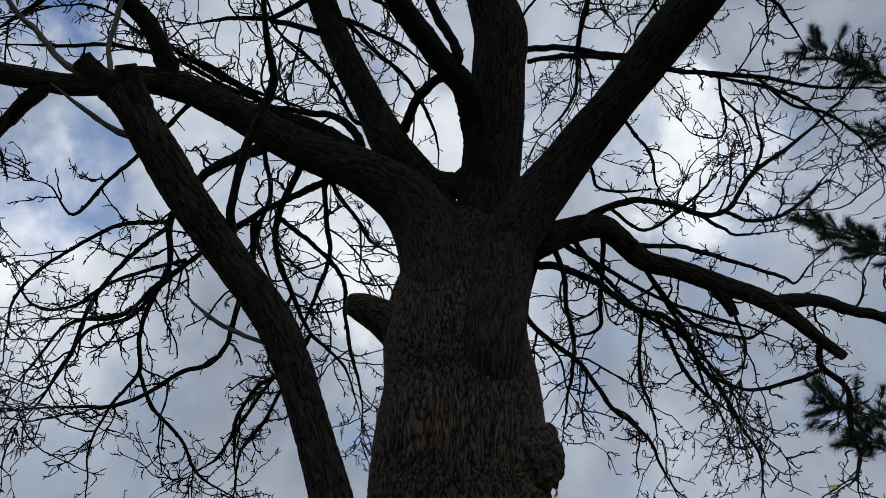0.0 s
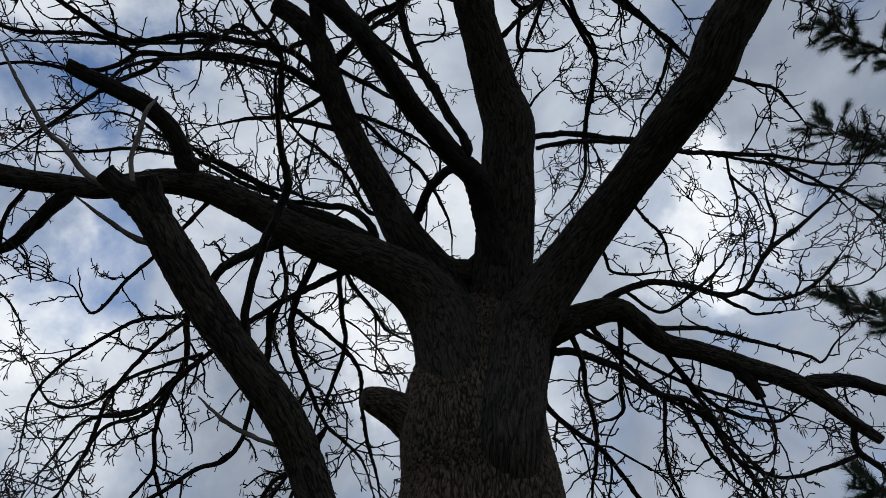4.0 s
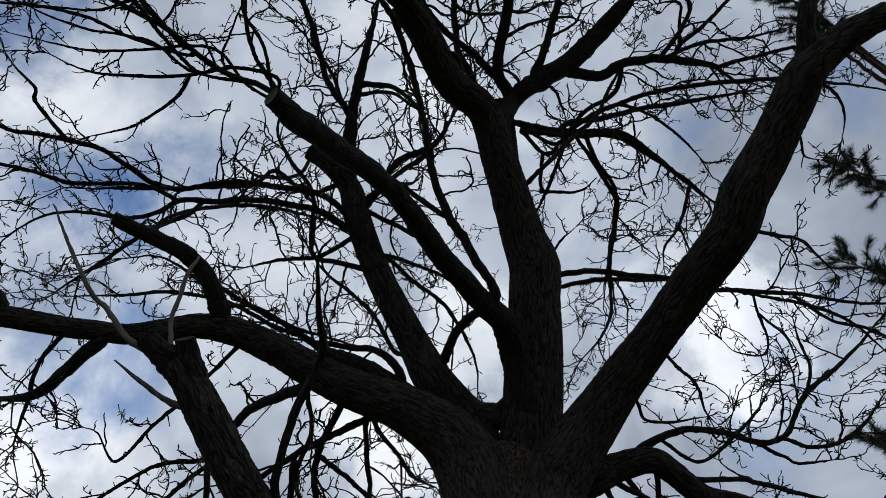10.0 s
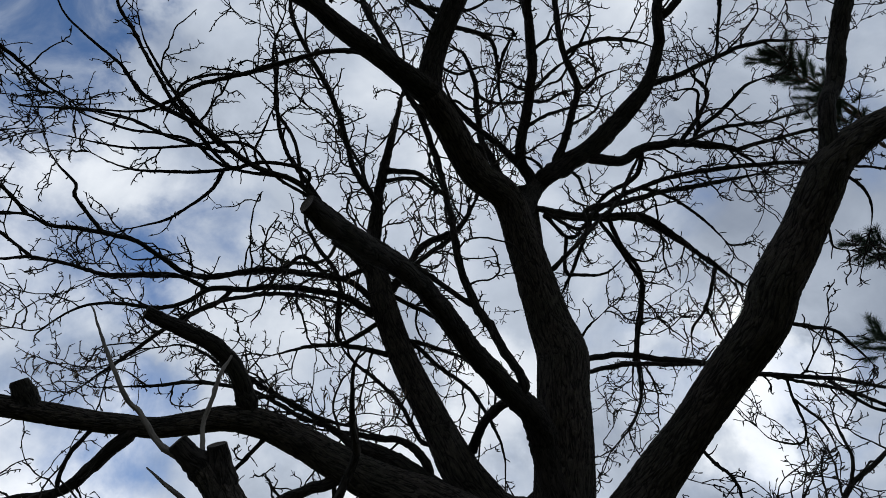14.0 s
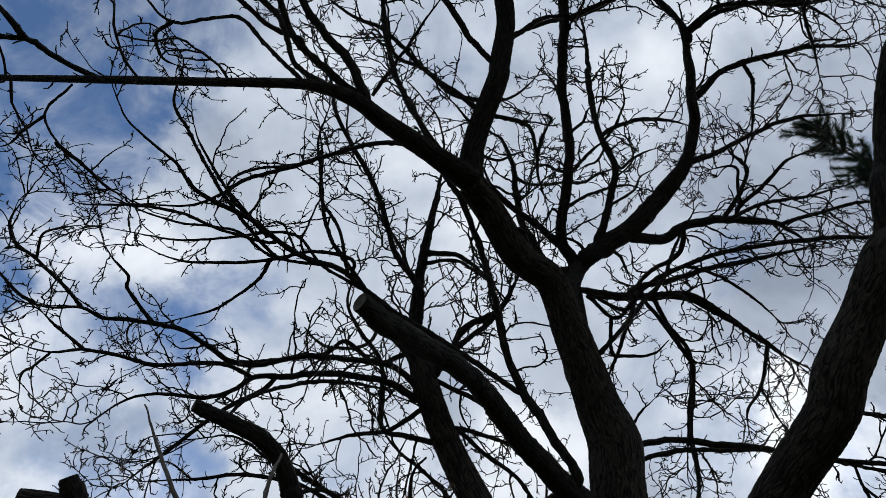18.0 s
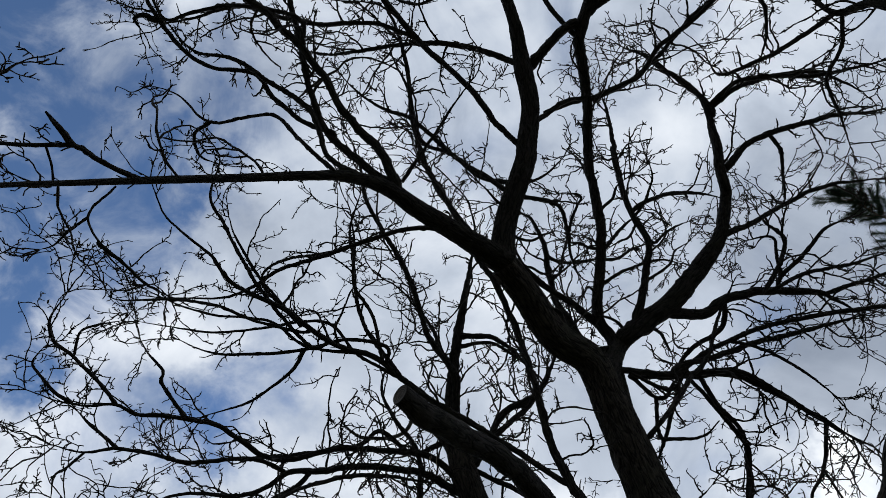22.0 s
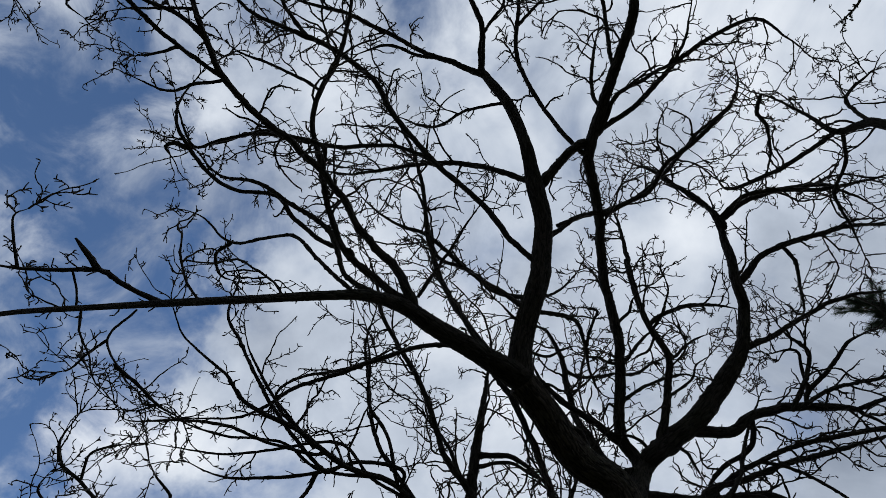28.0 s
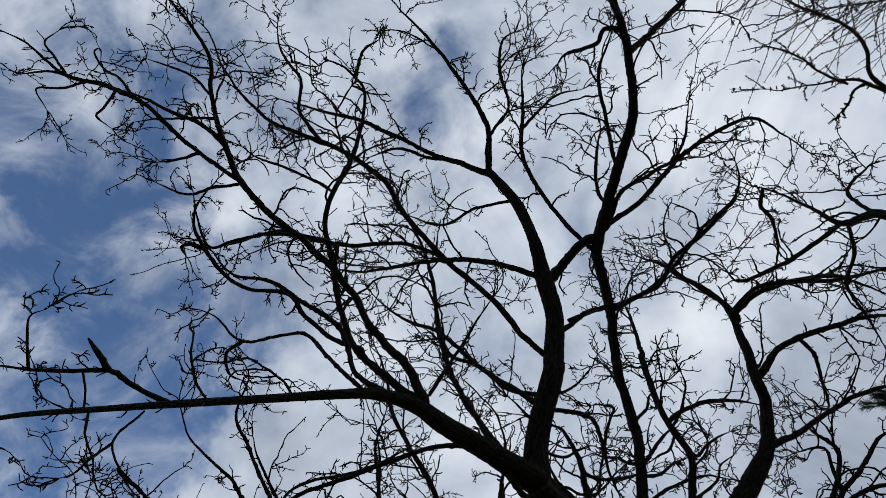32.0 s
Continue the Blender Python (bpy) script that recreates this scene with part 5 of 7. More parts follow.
b_g7 = old_tree.stem("branch", [(-1.18, 2.97, 6.53, 0.025), (-1.52, 3.05, 6.46, 0.021), (-1.8, 2.86, 6.56, 0.02), (-2.01, 2.92, 6.49, 0.018), (-2.53, 2.87, 6.37, 0.018), (-3.09, 2.75, 6.24, 0.016), (-3.49, 2.65, 6.13, 0.013)], parent=b_g, twigs=0.8, start=0.08, reach=1.0)
b_g8 = old_tree.stem("branch", [(-1.16, 2.98, 6.51, 0.023), (-1.08, 2.62, 6.88, 0.021), (-1.2, 2.51, 7.11, 0.019), (-1.34, 2.33, 7.43, 0.017), (-1.52, 2.17, 7.7, 0.017), (-1.55, 2.07, 7.86, 0.015)], parent=b_g, twigs=1.6, start=0.08, reach=1.0)
b_f2 = old_tree.stem("branch", [(-0.29, 1.81, 6.53, 0.021), (-0.12, 1.82, 6.53, 0.019), (-0.05, 2.22, 6.75, 0.023), (0.15, 2.54, 6.94, 0.024)], parent=b_f, twigs=0.4, tail=False)
b_c2 = old_tree.stem("branch", [(2.45, 0.08, 7.91, 0.024), (2.43, 0.12, 7.93, 0.022), (2.26, 0.28, 8.09, 0.02), (2.03, 0.44, 8.27, 0.02), (1.73, 0.56, 8.47, 0.019), (1.64, 0.42, 8.58, 0.014)], parent=b_c1)
b_c3 = old_tree.stem("branch", [(2.48, 0.11, 7.84, 0.017), (2.53, 0.38, 7.92, 0.015), (2.49, 0.67, 8.04, 0.015), (2.63, 0.99, 8.07, 0.013), (2.76, 1.34, 8.1, 0.01)], parent=b_c1)
b_c4 = old_tree.stem("branch", [(2.61, 0.06, 7.57, 0.018), (2.63, -0.15, 8.07, 0.015), (2.99, -0.34, 8.32, 0.016)], parent=b_c1)
b_x3 = old_tree.stem("branch", [(-0.36, 1.0, 7.07, 0.023), (-0.47, 0.91, 7.12, 0.021), (-0.83, 0.7, 7.45, 0.02), (-1.17, 0.4, 7.77, 0.018), (-1.54, 0.22, 7.96, 0.016), (-1.81, -0.03, 8.14, 0.014)], parent=b_l, twigs=0.5)
b_x4 = old_tree.stem("branch", [(-0.64, 1.26, 6.6, 0.017), (-0.78, 1.11, 6.75, 0.018), (-0.91, 0.89, 6.94, 0.018), (-1.05, 0.64, 7.12, 0.016)], parent=b_r)
b_x5 = old_tree.stem("branch", [(-2.15, 1.44, 6.26, 0.0105), (-2.41, 1.2, 6.47, 0.0105), (-2.61, 0.93, 6.69, 0.0105), (-2.69, 0.76, 6.83, 0.0091)], parent=b_w3, twigs=0.35, start=0.12, reach=0.7)
b_x6 = old_tree.stem("branch", [(-1.61, 1.81, 6.17, 0.0133), (-2.08, 1.69, 6.19, 0.0105), (-2.36, 1.49, 6.3, 0.0105), (-2.79, 1.37, 6.29, 0.0091), (-3.08, 1.23, 6.3, 0.0084), (-3.35, 1.05, 6.33, 0.007)], parent=b_w3, twigs=0.35, start=0.12, reach=0.7)
b_x7 = old_tree.stem("branch", [(-1.5, 1.87, 6.14, 0.0142), (-1.6, 1.61, 6.48, 0.0135), (-1.74, 1.44, 6.66, 0.0135), (-1.74, 1.17, 6.97, 0.012), (-1.77, 0.96, 7.17, 0.0105)], parent=b_w3, twigs=0.6)
b_x9 = old_tree.stem("branch", [(0.07, 0.81, 9.2, 0.025), (0.45, 0.72, 9.14, 0.025), (0.69, 0.7, 9.09, 0.025), (0.98, 0.58, 9.02, 0.024), (1.27, 0.35, 8.95, 0.021), (1.6, 0.0, 8.84, 0.017), (1.93, -0.26, 8.69, 0.013)], parent=b_h)
b_x10 = old_tree.stem("branch", [(1.61, 0.84, 8.45, 0.025), (1.9, 0.65, 8.5, 0.022), (2.25, 0.66, 8.48, 0.022), (2.59, 0.7, 8.43, 0.021), (3.14, 0.65, 8.37, 0.018)], parent=b_h5)
b_x11 = old_tree.stem("branch", [(1.66, 2.24, 7.15, 0.02), (1.98, 1.97, 7.53, 0.018), (1.9, 1.85, 7.78, 0.016), (1.87, 1.78, 7.89, 0.011)], parent=b_h)
b_x12 = old_tree.stem("branch", [(0.28, 2.79, 5.95, 0.02), (0.56, 2.59, 6.09, 0.018), (0.85, 2.58, 6.51, 0.019), (1.08, 2.56, 6.79, 0.017), (1.29, 2.46, 7.2, 0.015), (1.56, 2.34, 7.61, 0.016)], parent=b_f, twigs=0.5)
b_x13 = old_tree.stem("branch", [(-2.84, 2.83, 4.74, 0.016), (-3.05, 2.98, 4.52, 0.014), (-3.12, 3.14, 4.36, 0.014), (-3.21, 3.34, 4.13, 0.012)], parent=b_a)
b_x14 = old_tree.stem("branch", [(-2.64, 2.93, 4.75, 0.052), (-2.71, 2.96, 4.66, 0.05), (-2.9, 3.07, 4.53, 0.045), (-3.11, 3.16, 4.4, 0.036), (-3.43, 3.13, 4.34, 0.021)], parent=b_a)
b_w1b = old_tree.stem("branch", [(-3.52, 1.8, 5.83, 0.014), (-3.63, 1.61, 5.88, 0.013), (-3.76, 1.39, 5.91, 0.013), (-3.86, 1.24, 5.92, 0.012), (-3.88, 1.1, 5.98, 0.01), (-3.78, 0.96, 6.15, 0.007)], parent=b_w1)
b_w2b = old_tree.stem("branch", [(-2.43, 2.69, 5.94, 0.019), (-2.67, 2.51, 5.94, 0.017), (-3.07, 2.36, 5.77, 0.016), (-3.28, 2.22, 5.72, 0.014), (-3.5, 2.06, 5.64, 0.013), (-3.67, 1.98, 5.53, 0.012), (-3.83, 1.83, 5.47, 0.008)], parent=b_w2, twigs=0.8, start=0.12)
b_w12 = old_tree.stem("branch", [(-1.89, 1.68, 6.19, 0.0142), (-2.02, 1.68, 6.14, 0.015), (-2.23, 1.47, 6.27, 0.0142), (-2.4, 1.25, 6.39, 0.0135), (-2.53, 1.02, 6.51, 0.0135), (-2.64, 0.77, 6.63, 0.0128), (-2.74, 0.54, 6.74, 0.0128), (-2.66, 0.31, 6.92, 0.012), (-2.69, 0.2, 6.97, 0.0083)], parent=b_w3, twigs=0.35, start=0.2, reach=0.6)
b_z2 = old_tree.stem("branch", [(-2.27, 2.74, 6.0, 0.021), (-2.36, 2.79, 5.91, 0.02), (-2.6, 2.79, 5.73, 0.019), (-2.79, 2.82, 5.55, 0.017), (-3.02, 2.86, 5.3, 0.015), (-3.22, 2.88, 5.05, 0.01)], parent=b_w2, twigs=0.8, start=0.1, pods=True)
b_z4 = old_tree.stem("branch", [(-1.37, 3.41, 5.06, 0.018), (-1.63, 3.33, 5.12, 0.017), (-1.88, 3.22, 5.21, 0.015), (-2.09, 3.14, 5.26, 0.015), (-2.44, 3.05, 5.25, 0.014), (-2.79, 3.0, 5.18, 0.013), (-3.11, 2.93, 5.12, 0.008)], parent=b_a3, twigs=0.8, start=0.1, pods=True)
b_z8 = old_tree.stem("branch", [(-0.49, 3.7, 5.06, 0.02), (-0.71, 3.71, 5.14, 0.019), (-0.88, 3.52, 5.36, 0.016), (-1.06, 3.38, 5.49, 0.016), (-1.28, 3.23, 5.61, 0.014), (-1.4, 3.09, 5.73, 0.011)], parent=b_g, twigs=0.8, start=0.1, pods=True)
b_g9 = old_tree.stem("branch", [(-0.95, 3.31, 5.92, 0.021), (-0.8, 3.34, 5.88, 0.019), (-0.54, 3.64, 5.82, 0.018), (-0.33, 3.83, 5.77, 0.018), (-0.16, 4.1, 5.63, 0.016), (-0.05, 4.36, 5.47, 0.013), (-0.05, 4.58, 5.3, 0.011)], parent=b_g, twigs=0.8, start=0.1, pods=True)
b_g10 = old_tree.stem("branch", [(-0.93, 3.33, 5.88, 0.021), (-0.8, 3.33, 5.89, 0.019), (-0.58, 3.52, 5.97, 0.018), (-0.35, 3.71, 6.02, 0.015), (-0.12, 3.94, 6.02, 0.013)], parent=b_g, twigs=0.8, start=0.1, pods=True)
b_d3 = old_tree.stem("limb", [(1.04, 3.85, 4.19, 0.033), (1.08, 3.82, 4.26, 0.03), (1.2, 3.83, 4.34, 0.028), (1.43, 3.85, 4.44, 0.025), (1.76, 3.93, 4.47, 0.022), (2.02, 4.02, 4.44, 0.02), (2.26, 4.03, 4.49, 0.019), (2.4, 4.0, 4.67, 0.018), (2.56, 3.95, 4.84, 0.019), (2.77, 3.89, 4.97, 0.018), (3.02, 3.81, 5.15, 0.017), (3.32, 3.67, 5.4, 0.014)])
b_d3b = old_tree.stem("branch", [(2.53, 3.96, 4.81, 0.012), (2.59, 3.85, 4.98, 0.012), (2.56, 3.78, 5.17, 0.0105), (2.55, 3.68, 5.36, 0.0067)], parent=b_d3, twigs=0.6, reach=0.5)
b_d3c = old_tree.stem("branch", [(2.25, 4.04, 4.47, 0.016), (2.47, 4.12, 4.44, 0.015), (2.73, 4.13, 4.5, 0.014), (2.95, 4.1, 4.64, 0.013), (3.19, 4.03, 4.87, 0.009)], parent=b_d3)
b_d3d = old_tree.stem("branch", [(1.25, 3.83, 4.36, 0.014), (1.56, 4.01, 4.28, 0.012), (1.88, 4.04, 4.5, 0.013), (2.12, 4.03, 4.7, 0.012), (2.32, 4.0, 4.93, 0.009)], parent=b_d3)
b_e9 = old_tree.stem("branch", [(2.43, 3.91, 5.62, 0.0112), (2.59, 3.96, 5.38, 0.0097), (2.63, 4.05, 5.18, 0.0067)], parent=b_e1, twigs=0.6, reach=0.5)
b_e10 = old_tree.stem("branch", [(0.72, 3.66, 5.77, 0.02), (1.02, 3.66, 5.84, 0.02), (1.33, 3.68, 5.85, 0.019), (1.72, 3.7, 5.84, 0.017)], parent=b_f)
b_c5 = old_tree.stem("branch", [(1.14, 3.0, 4.62, 0.012), (1.22, 3.07, 4.5, 0.0112), (1.47, 3.4, 4.53, 0.0105), (1.61, 3.73, 4.52, 0.009), (1.75, 3.91, 4.51, 0.006)], parent=b_c, twigs=0.6, reach=0.5)
b_d8 = old_tree.stem("branch", [(0.69, 3.88, 4.07, 0.025), (0.68, 4.0, 3.95, 0.023), (0.64, 4.28, 3.79, 0.022), (0.68, 4.43, 3.69, 0.021), (0.89, 4.6, 3.58, 0.02), (1.1, 4.74, 3.48, 0.019), (1.27, 4.91, 3.33, 0.018), (1.38, 5.02, 3.21, 0.019), (1.57, 5.13, 3.11, 0.018), (1.73, 5.25, 2.97, 0.018), (1.82, 5.37, 2.82, 0.017), (1.95, 5.49, 2.65, 0.015), (2.07, 5.54, 2.58, 0.012)], parent=b_d, pods=True, lift=-0.005, twigs=0.75, reach=0.95, start=0.12)
b_d7 = old_tree.stem("branch", [(0.78, 3.86, 4.1, 0.021), (0.88, 3.97, 3.89, 0.019), (0.96, 4.33, 3.75, 0.017), (1.04, 4.58, 3.63, 0.017), (1.07, 4.9, 3.46, 0.016), (1.05, 5.13, 3.33, 0.014), (1.05, 5.51, 3.07, 0.01)], parent=b_d, pods=True, lift=-0.005, twigs=0.75, reach=0.95, start=0.12)
b_d14 = old_tree.stem("branch", [(1.19, 3.86, 4.21, 0.021), (1.21, 4.03, 4.07, 0.019), (1.27, 4.51, 3.89, 0.019), (1.29, 4.74, 3.78, 0.016), (1.07, 5.03, 3.82, 0.012)], parent=b_d, pods=True, lift=-0.005, twigs=0.75, reach=0.95, start=0.12)
b_d15 = old_tree.stem("branch", [(1.54, 4.37, 3.76, 0.017), (1.55, 4.39, 3.73, 0.015), (1.59, 4.73, 3.58, 0.015), (1.66, 5.01, 3.42, 0.014), (1.82, 5.31, 3.22, 0.013), (1.88, 5.5, 3.09, 0.01)], parent=b_d6, pods=True, lift=-0.005, twigs=0.75, reach=0.95, start=0.12)
b_d16 = old_tree.stem("branch", [(1.67, 4.4, 3.75, 0.018), (1.68, 4.42, 3.72, 0.017), (1.96, 4.83, 3.48, 0.016), (2.21, 5.07, 3.32, 0.014), (2.46, 5.23, 3.21, 0.01)], parent=b_d6, pods=True, lift=-0.005, twigs=0.75, reach=0.95, start=0.12)
b_d17 = old_tree.stem("branch", [(1.55, 4.12, 4.07, 0.022), (1.56, 4.16, 4.02, 0.02), (1.86, 4.48, 3.82, 0.019), (2.14, 4.63, 3.72, 0.018), (2.5, 4.72, 3.69, 0.016), (2.75, 4.72, 3.83, 0.012)], parent=b_d, pods=True, lift=-0.005, twigs=0.75, reach=0.95, start=0.12)
b_d13 = old_tree.stem("cut_stub", [(2.09, 4.27, 3.96, 0.049), (2.18, 4.31, 3.82, 0.044), (2.24, 4.33, 3.71, 0.039)], parent=b_d, twigs=0, cut=True)
b_a9 = old_tree.stem("branch", [(-1.43, 3.88, 4.32, 0.021), (-1.48, 4.15, 4.04, 0.026), (-1.6, 4.37, 3.82, 0.022), (-1.67, 4.51, 3.67, 0.02), (-1.71, 4.59, 3.58, 0.019), (-1.84, 4.67, 3.45, 0.019), (-2.08, 4.71, 3.39, 0.018), (-2.32, 4.77, 3.25, 0.017), (-2.58, 4.8, 3.15, 0.017), (-2.85, 4.78, 3.13, 0.015), (-3.17, 4.74, 3.11, 0.013), (-3.4, 4.72, 3.08, 0.011)], parent=b_a5, pods=True, lift=-0.005, twigs=0.75, reach=0.95, start=0.12)
b_a22 = old_tree.stem("branch", [(-1.88, 4.1, 4.11, 0.017), (-2.25, 4.29, 3.94, 0.018), (-2.44, 4.41, 3.81, 0.016), (-2.64, 4.47, 3.74, 0.016), (-3.01, 4.47, 3.74, 0.011)], parent=b_a5, pods=True, lift=-0.005, twigs=0.75, reach=0.95, start=0.12)
b_a23 = old_tree.stem("branch", [(-2.2, 4.16, 4.4, 0.02), (-2.32, 4.18, 4.32, 0.018), (-2.44, 4.22, 4.22, 0.017), (-2.65, 4.31, 4.01, 0.016), (-2.8, 4.42, 3.79, 0.016), (-2.89, 4.55, 3.56, 0.016), (-3.0, 4.63, 3.36, 0.014), (-3.11, 4.7, 3.16, 0.013), (-3.24, 4.73, 3.0, 0.009)], parent=b_a4, pods=True, lift=-0.005, twigs=0.75, reach=0.95, start=0.12)
b_a24 = old_tree.stem("branch", [(-1.1, 4.79, 3.76, 0.014), (-1.28, 4.85, 3.54, 0.019), (-1.36, 4.92, 3.46, 0.018), (-1.54, 4.99, 3.36, 0.016), (-1.69, 5.11, 3.19, 0.016), (-1.77, 5.23, 3.02, 0.015), (-1.9, 5.32, 2.86, 0.014), (-2.13, 5.39, 2.73, 0.009)], parent=b_a7, pods=True, lift=-0.005, twigs=0.75, reach=0.95, start=0.12)
b_a25 = old_tree.stem("branch", [(-1.1, 4.79, 3.76, 0.014), (-1.26, 4.92, 3.46, 0.016), (-1.36, 5.03, 3.32, 0.015), (-1.5, 5.18, 3.13, 0.015), (-1.68, 5.31, 2.94, 0.014), (-1.73, 5.42, 2.78, 0.012), (-1.76, 5.54, 2.61, 0.009)], parent=b_a7, pods=True, lift=-0.005, twigs=0.75, reach=0.95, start=0.12)
b_shoot4 = old_tree.stem("shoot", [(-0.8, 2.94, 2.88, 0.013), (-0.88, 2.92, 2.87, 0.011), (-0.93, 2.92, 2.88, 0.011), (-1.12, 2.91, 2.95, 0.012), (-1.24, 2.89, 3.03, 0.01), (-1.34, 2.86, 3.11, 0.009)], parent=b_stem, mat=SHOOT_BARK, twigs=0, label='smooth pale grey young shoot')
b_v11 = old_tree.stem("branch", [(0.69, 1.57, 7.75, 0.023), (0.73, 1.53, 7.77, 0.021), (1.01, 1.5, 7.94, 0.02), (1.3, 1.55, 8.05, 0.019), (1.58, 1.66, 8.14, 0.014)], parent=b_v3)
b_a26 = old_tree.stem("branch", [(-0.63, 3.68, 4.71, 0.036), (-0.65, 3.56, 4.83, 0.033), (-0.85, 3.51, 5.0, 0.027), (-1.13, 3.52, 5.05, 0.022), (-1.38, 3.51, 5.11, 0.018), (-1.54, 3.47, 5.18, 0.014)], parent=b_a3)
b_n6 = old_tree.stem("branch", [(-0.88, 3.4, 5.77, 0.026), (-1.23, 3.32, 5.82, 0.023), (-1.45, 3.27, 5.91, 0.021), (-1.46, 3.0, 6.37, 0.02), (-1.66, 2.79, 6.61, 0.018), (-1.78, 2.57, 6.84, 0.016), (-1.62, 2.35, 7.15, 0.013)], parent=b_g, twigs=0.8, start=0.08, reach=1.0)
b_n8 = old_tree.stem("branch", [(-1.02, 3.2, 6.11, 0.027), (-1.04, 3.23, 6.1, 0.024), (-1.37, 3.28, 5.86, 0.019), (-1.67, 3.2, 5.74, 0.016), (-1.92, 3.15, 5.61, 0.013)], parent=b_g, twigs=0.8, start=0.08, reach=1.0)
b_q1 = old_tree.stem("branch", [(-3.55, -2.36, 6.99, 0.011), (-3.8, -2.48, 7.02, 0.009), (-4.07, -2.52, 7.04, 0.007)], parent=b_r4, twigs=0.12, start=0.15, reach=0.6)
b_q2 = old_tree.stem("branch", [(-3.48, -2.32, 7.0, 0.011), (-3.72, -2.32, 7.0, 0.01), (-3.94, -2.36, 7.01, 0.008), (-3.91, -2.18, 7.03, 0.007)], parent=b_r4, twigs=0.12, start=0.15, reach=0.6)
b_q3 = old_tree.stem("branch", [(-3.62, -2.4, 6.97, 0.011), (-3.73, -2.6, 7.02, 0.01), (-3.8, -2.73, 7.06, 0.008), (-3.69, -2.82, 7.11, 0.007)], parent=b_r4, twigs=0.3, start=0.15, reach=0.6)
b_q4 = old_tree.stem("branch", [(-3.15, -2.14, 7.03, 0.011), (-3.23, -2.3, 7.06, 0.01), (-3.35, -2.4, 7.08, 0.009), (-3.42, -2.53, 7.1, 0.008), (-3.43, -2.59, 7.12, 0.008), (-3.38, -2.59, 7.13, 0.008), (-3.41, -2.5, 7.14, 0.007)], parent=b_r4, twigs=0.2, start=0.15, reach=0.6)
b_q5 = old_tree.stem("branch", [(-3.26, -2.21, 7.02, 0.011), (-3.42, -2.09, 7.03, 0.01), (-3.49, -2.04, 7.03, 0.009), (-3.41, -1.92, 7.07, 0.007)], parent=b_r4, twigs=0.2, start=0.15, reach=0.6)
b_q6 = old_tree.stem("branch", [(-2.46, -1.61, 7.01, 0.018), (-2.65, -1.81, 7.01, 0.016), (-2.85, -1.94, 7.0, 0.014), (-3.08, -2.12, 6.99, 0.012), (-3.19, -2.17, 6.98, 0.011)], parent=b_r1, twigs=0.4, start=0.15, reach=0.6)
b_q7 = old_tree.stem("branch", [(-2.48, -1.8, 7.02, 0.011), (-2.7, -1.85, 7.03, 0.01), (-2.98, -1.91, 7.05, 0.008), (-3.2, -1.93, 7.05, 0.007)], parent=b_r1, twigs=0.15, start=0.15, reach=0.6)
b_q8 = old_tree.stem("branch", [(-2.49, -1.99, 7.04, 0.011), (-2.63, -2.18, 7.08, 0.01), (-2.81, -2.31, 7.1, 0.008), (-3.0, -2.42, 7.12, 0.007)], parent=b_r1, twigs=0.15, start=0.15, reach=0.6)
b_q9 = old_tree.stem("branch", [(-1.44, -2.03, 7.74, 0.015), (-1.35, -2.26, 7.83, 0.012), (-1.19, -2.35, 7.91, 0.01)], parent=b_r2, twigs=0.4, start=0.15, reach=0.6)
b_q10 = old_tree.stem("branch", [(-2.05, -1.62, 8.37, 0.02), (-2.2, -1.91, 8.4, 0.018), (-2.22, -2.06, 8.43, 0.017), (-2.16, -2.31, 8.48, 0.015), (-2.28, -2.54, 8.51, 0.014), (-2.33, -2.73, 8.54, 0.013), (-2.31, -2.94, 8.58, 0.012)], parent=b_l4, twigs=0.4, start=0.15, reach=0.6)
b_q11 = old_tree.stem("branch", [(-0.86, -1.21, 8.79, 0.018), (-1.09, -1.29, 8.77, 0.016), (-1.28, -1.41, 8.76, 0.015), (-1.43, -1.44, 8.74, 0.014), (-1.67, -1.41, 8.71, 0.012)], parent=b_l1, twigs=0.5, start=0.15, reach=0.6)
b_q12 = old_tree.stem("branch", [(-1.76, -1.05, 7.36, 0.014), (-1.87, -1.15, 7.37, 0.013), (-2.14, -1.34, 7.4, 0.011), (-2.37, -1.48, 7.41, 0.009), (-2.5, -1.61, 7.43, 0.007)], parent=b_r2, twigs=0.5, start=0.15, reach=0.6)
b_q13 = old_tree.stem("branch", [(-2.67, -1.56, 7.01, 0.014), (-2.93, -1.55, 7.04, 0.01), (-3.09, -1.57, 7.06, 0.007)], parent=b_r4, twigs=0.12, start=0.15, reach=0.6)
b_q14 = old_tree.stem("branch", [(-2.36, -1.24, 6.97, 0.013), (-2.62, -1.26, 6.97, 0.012), (-2.82, -1.25, 6.97, 0.01), (-3.0, -1.34, 6.98, 0.008), (-3.14, -1.43, 6.99, 0.007)], parent=b_r4, twigs=0.15, start=0.15, reach=0.6)
b_q15 = old_tree.stem("branch", [(-2.91, -0.79, 7.17, 0.019), (-3.01, -0.86, 7.16, 0.017), (-3.09, -0.85, 7.15, 0.016), (-3.07, -0.77, 7.15, 0.014)], parent=b_r3, twigs=0.2, start=0.15, reach=0.6)
b_q16 = old_tree.stem("branch", [(-0.04, -1.39, 9.08, 0.018), (0.17, -1.55, 9.15, 0.015), (0.42, -1.69, 9.23, 0.012), (0.71, -1.7, 9.31, 0.009)], parent=b_v5, twigs=0.5, start=0.15, reach=0.6)
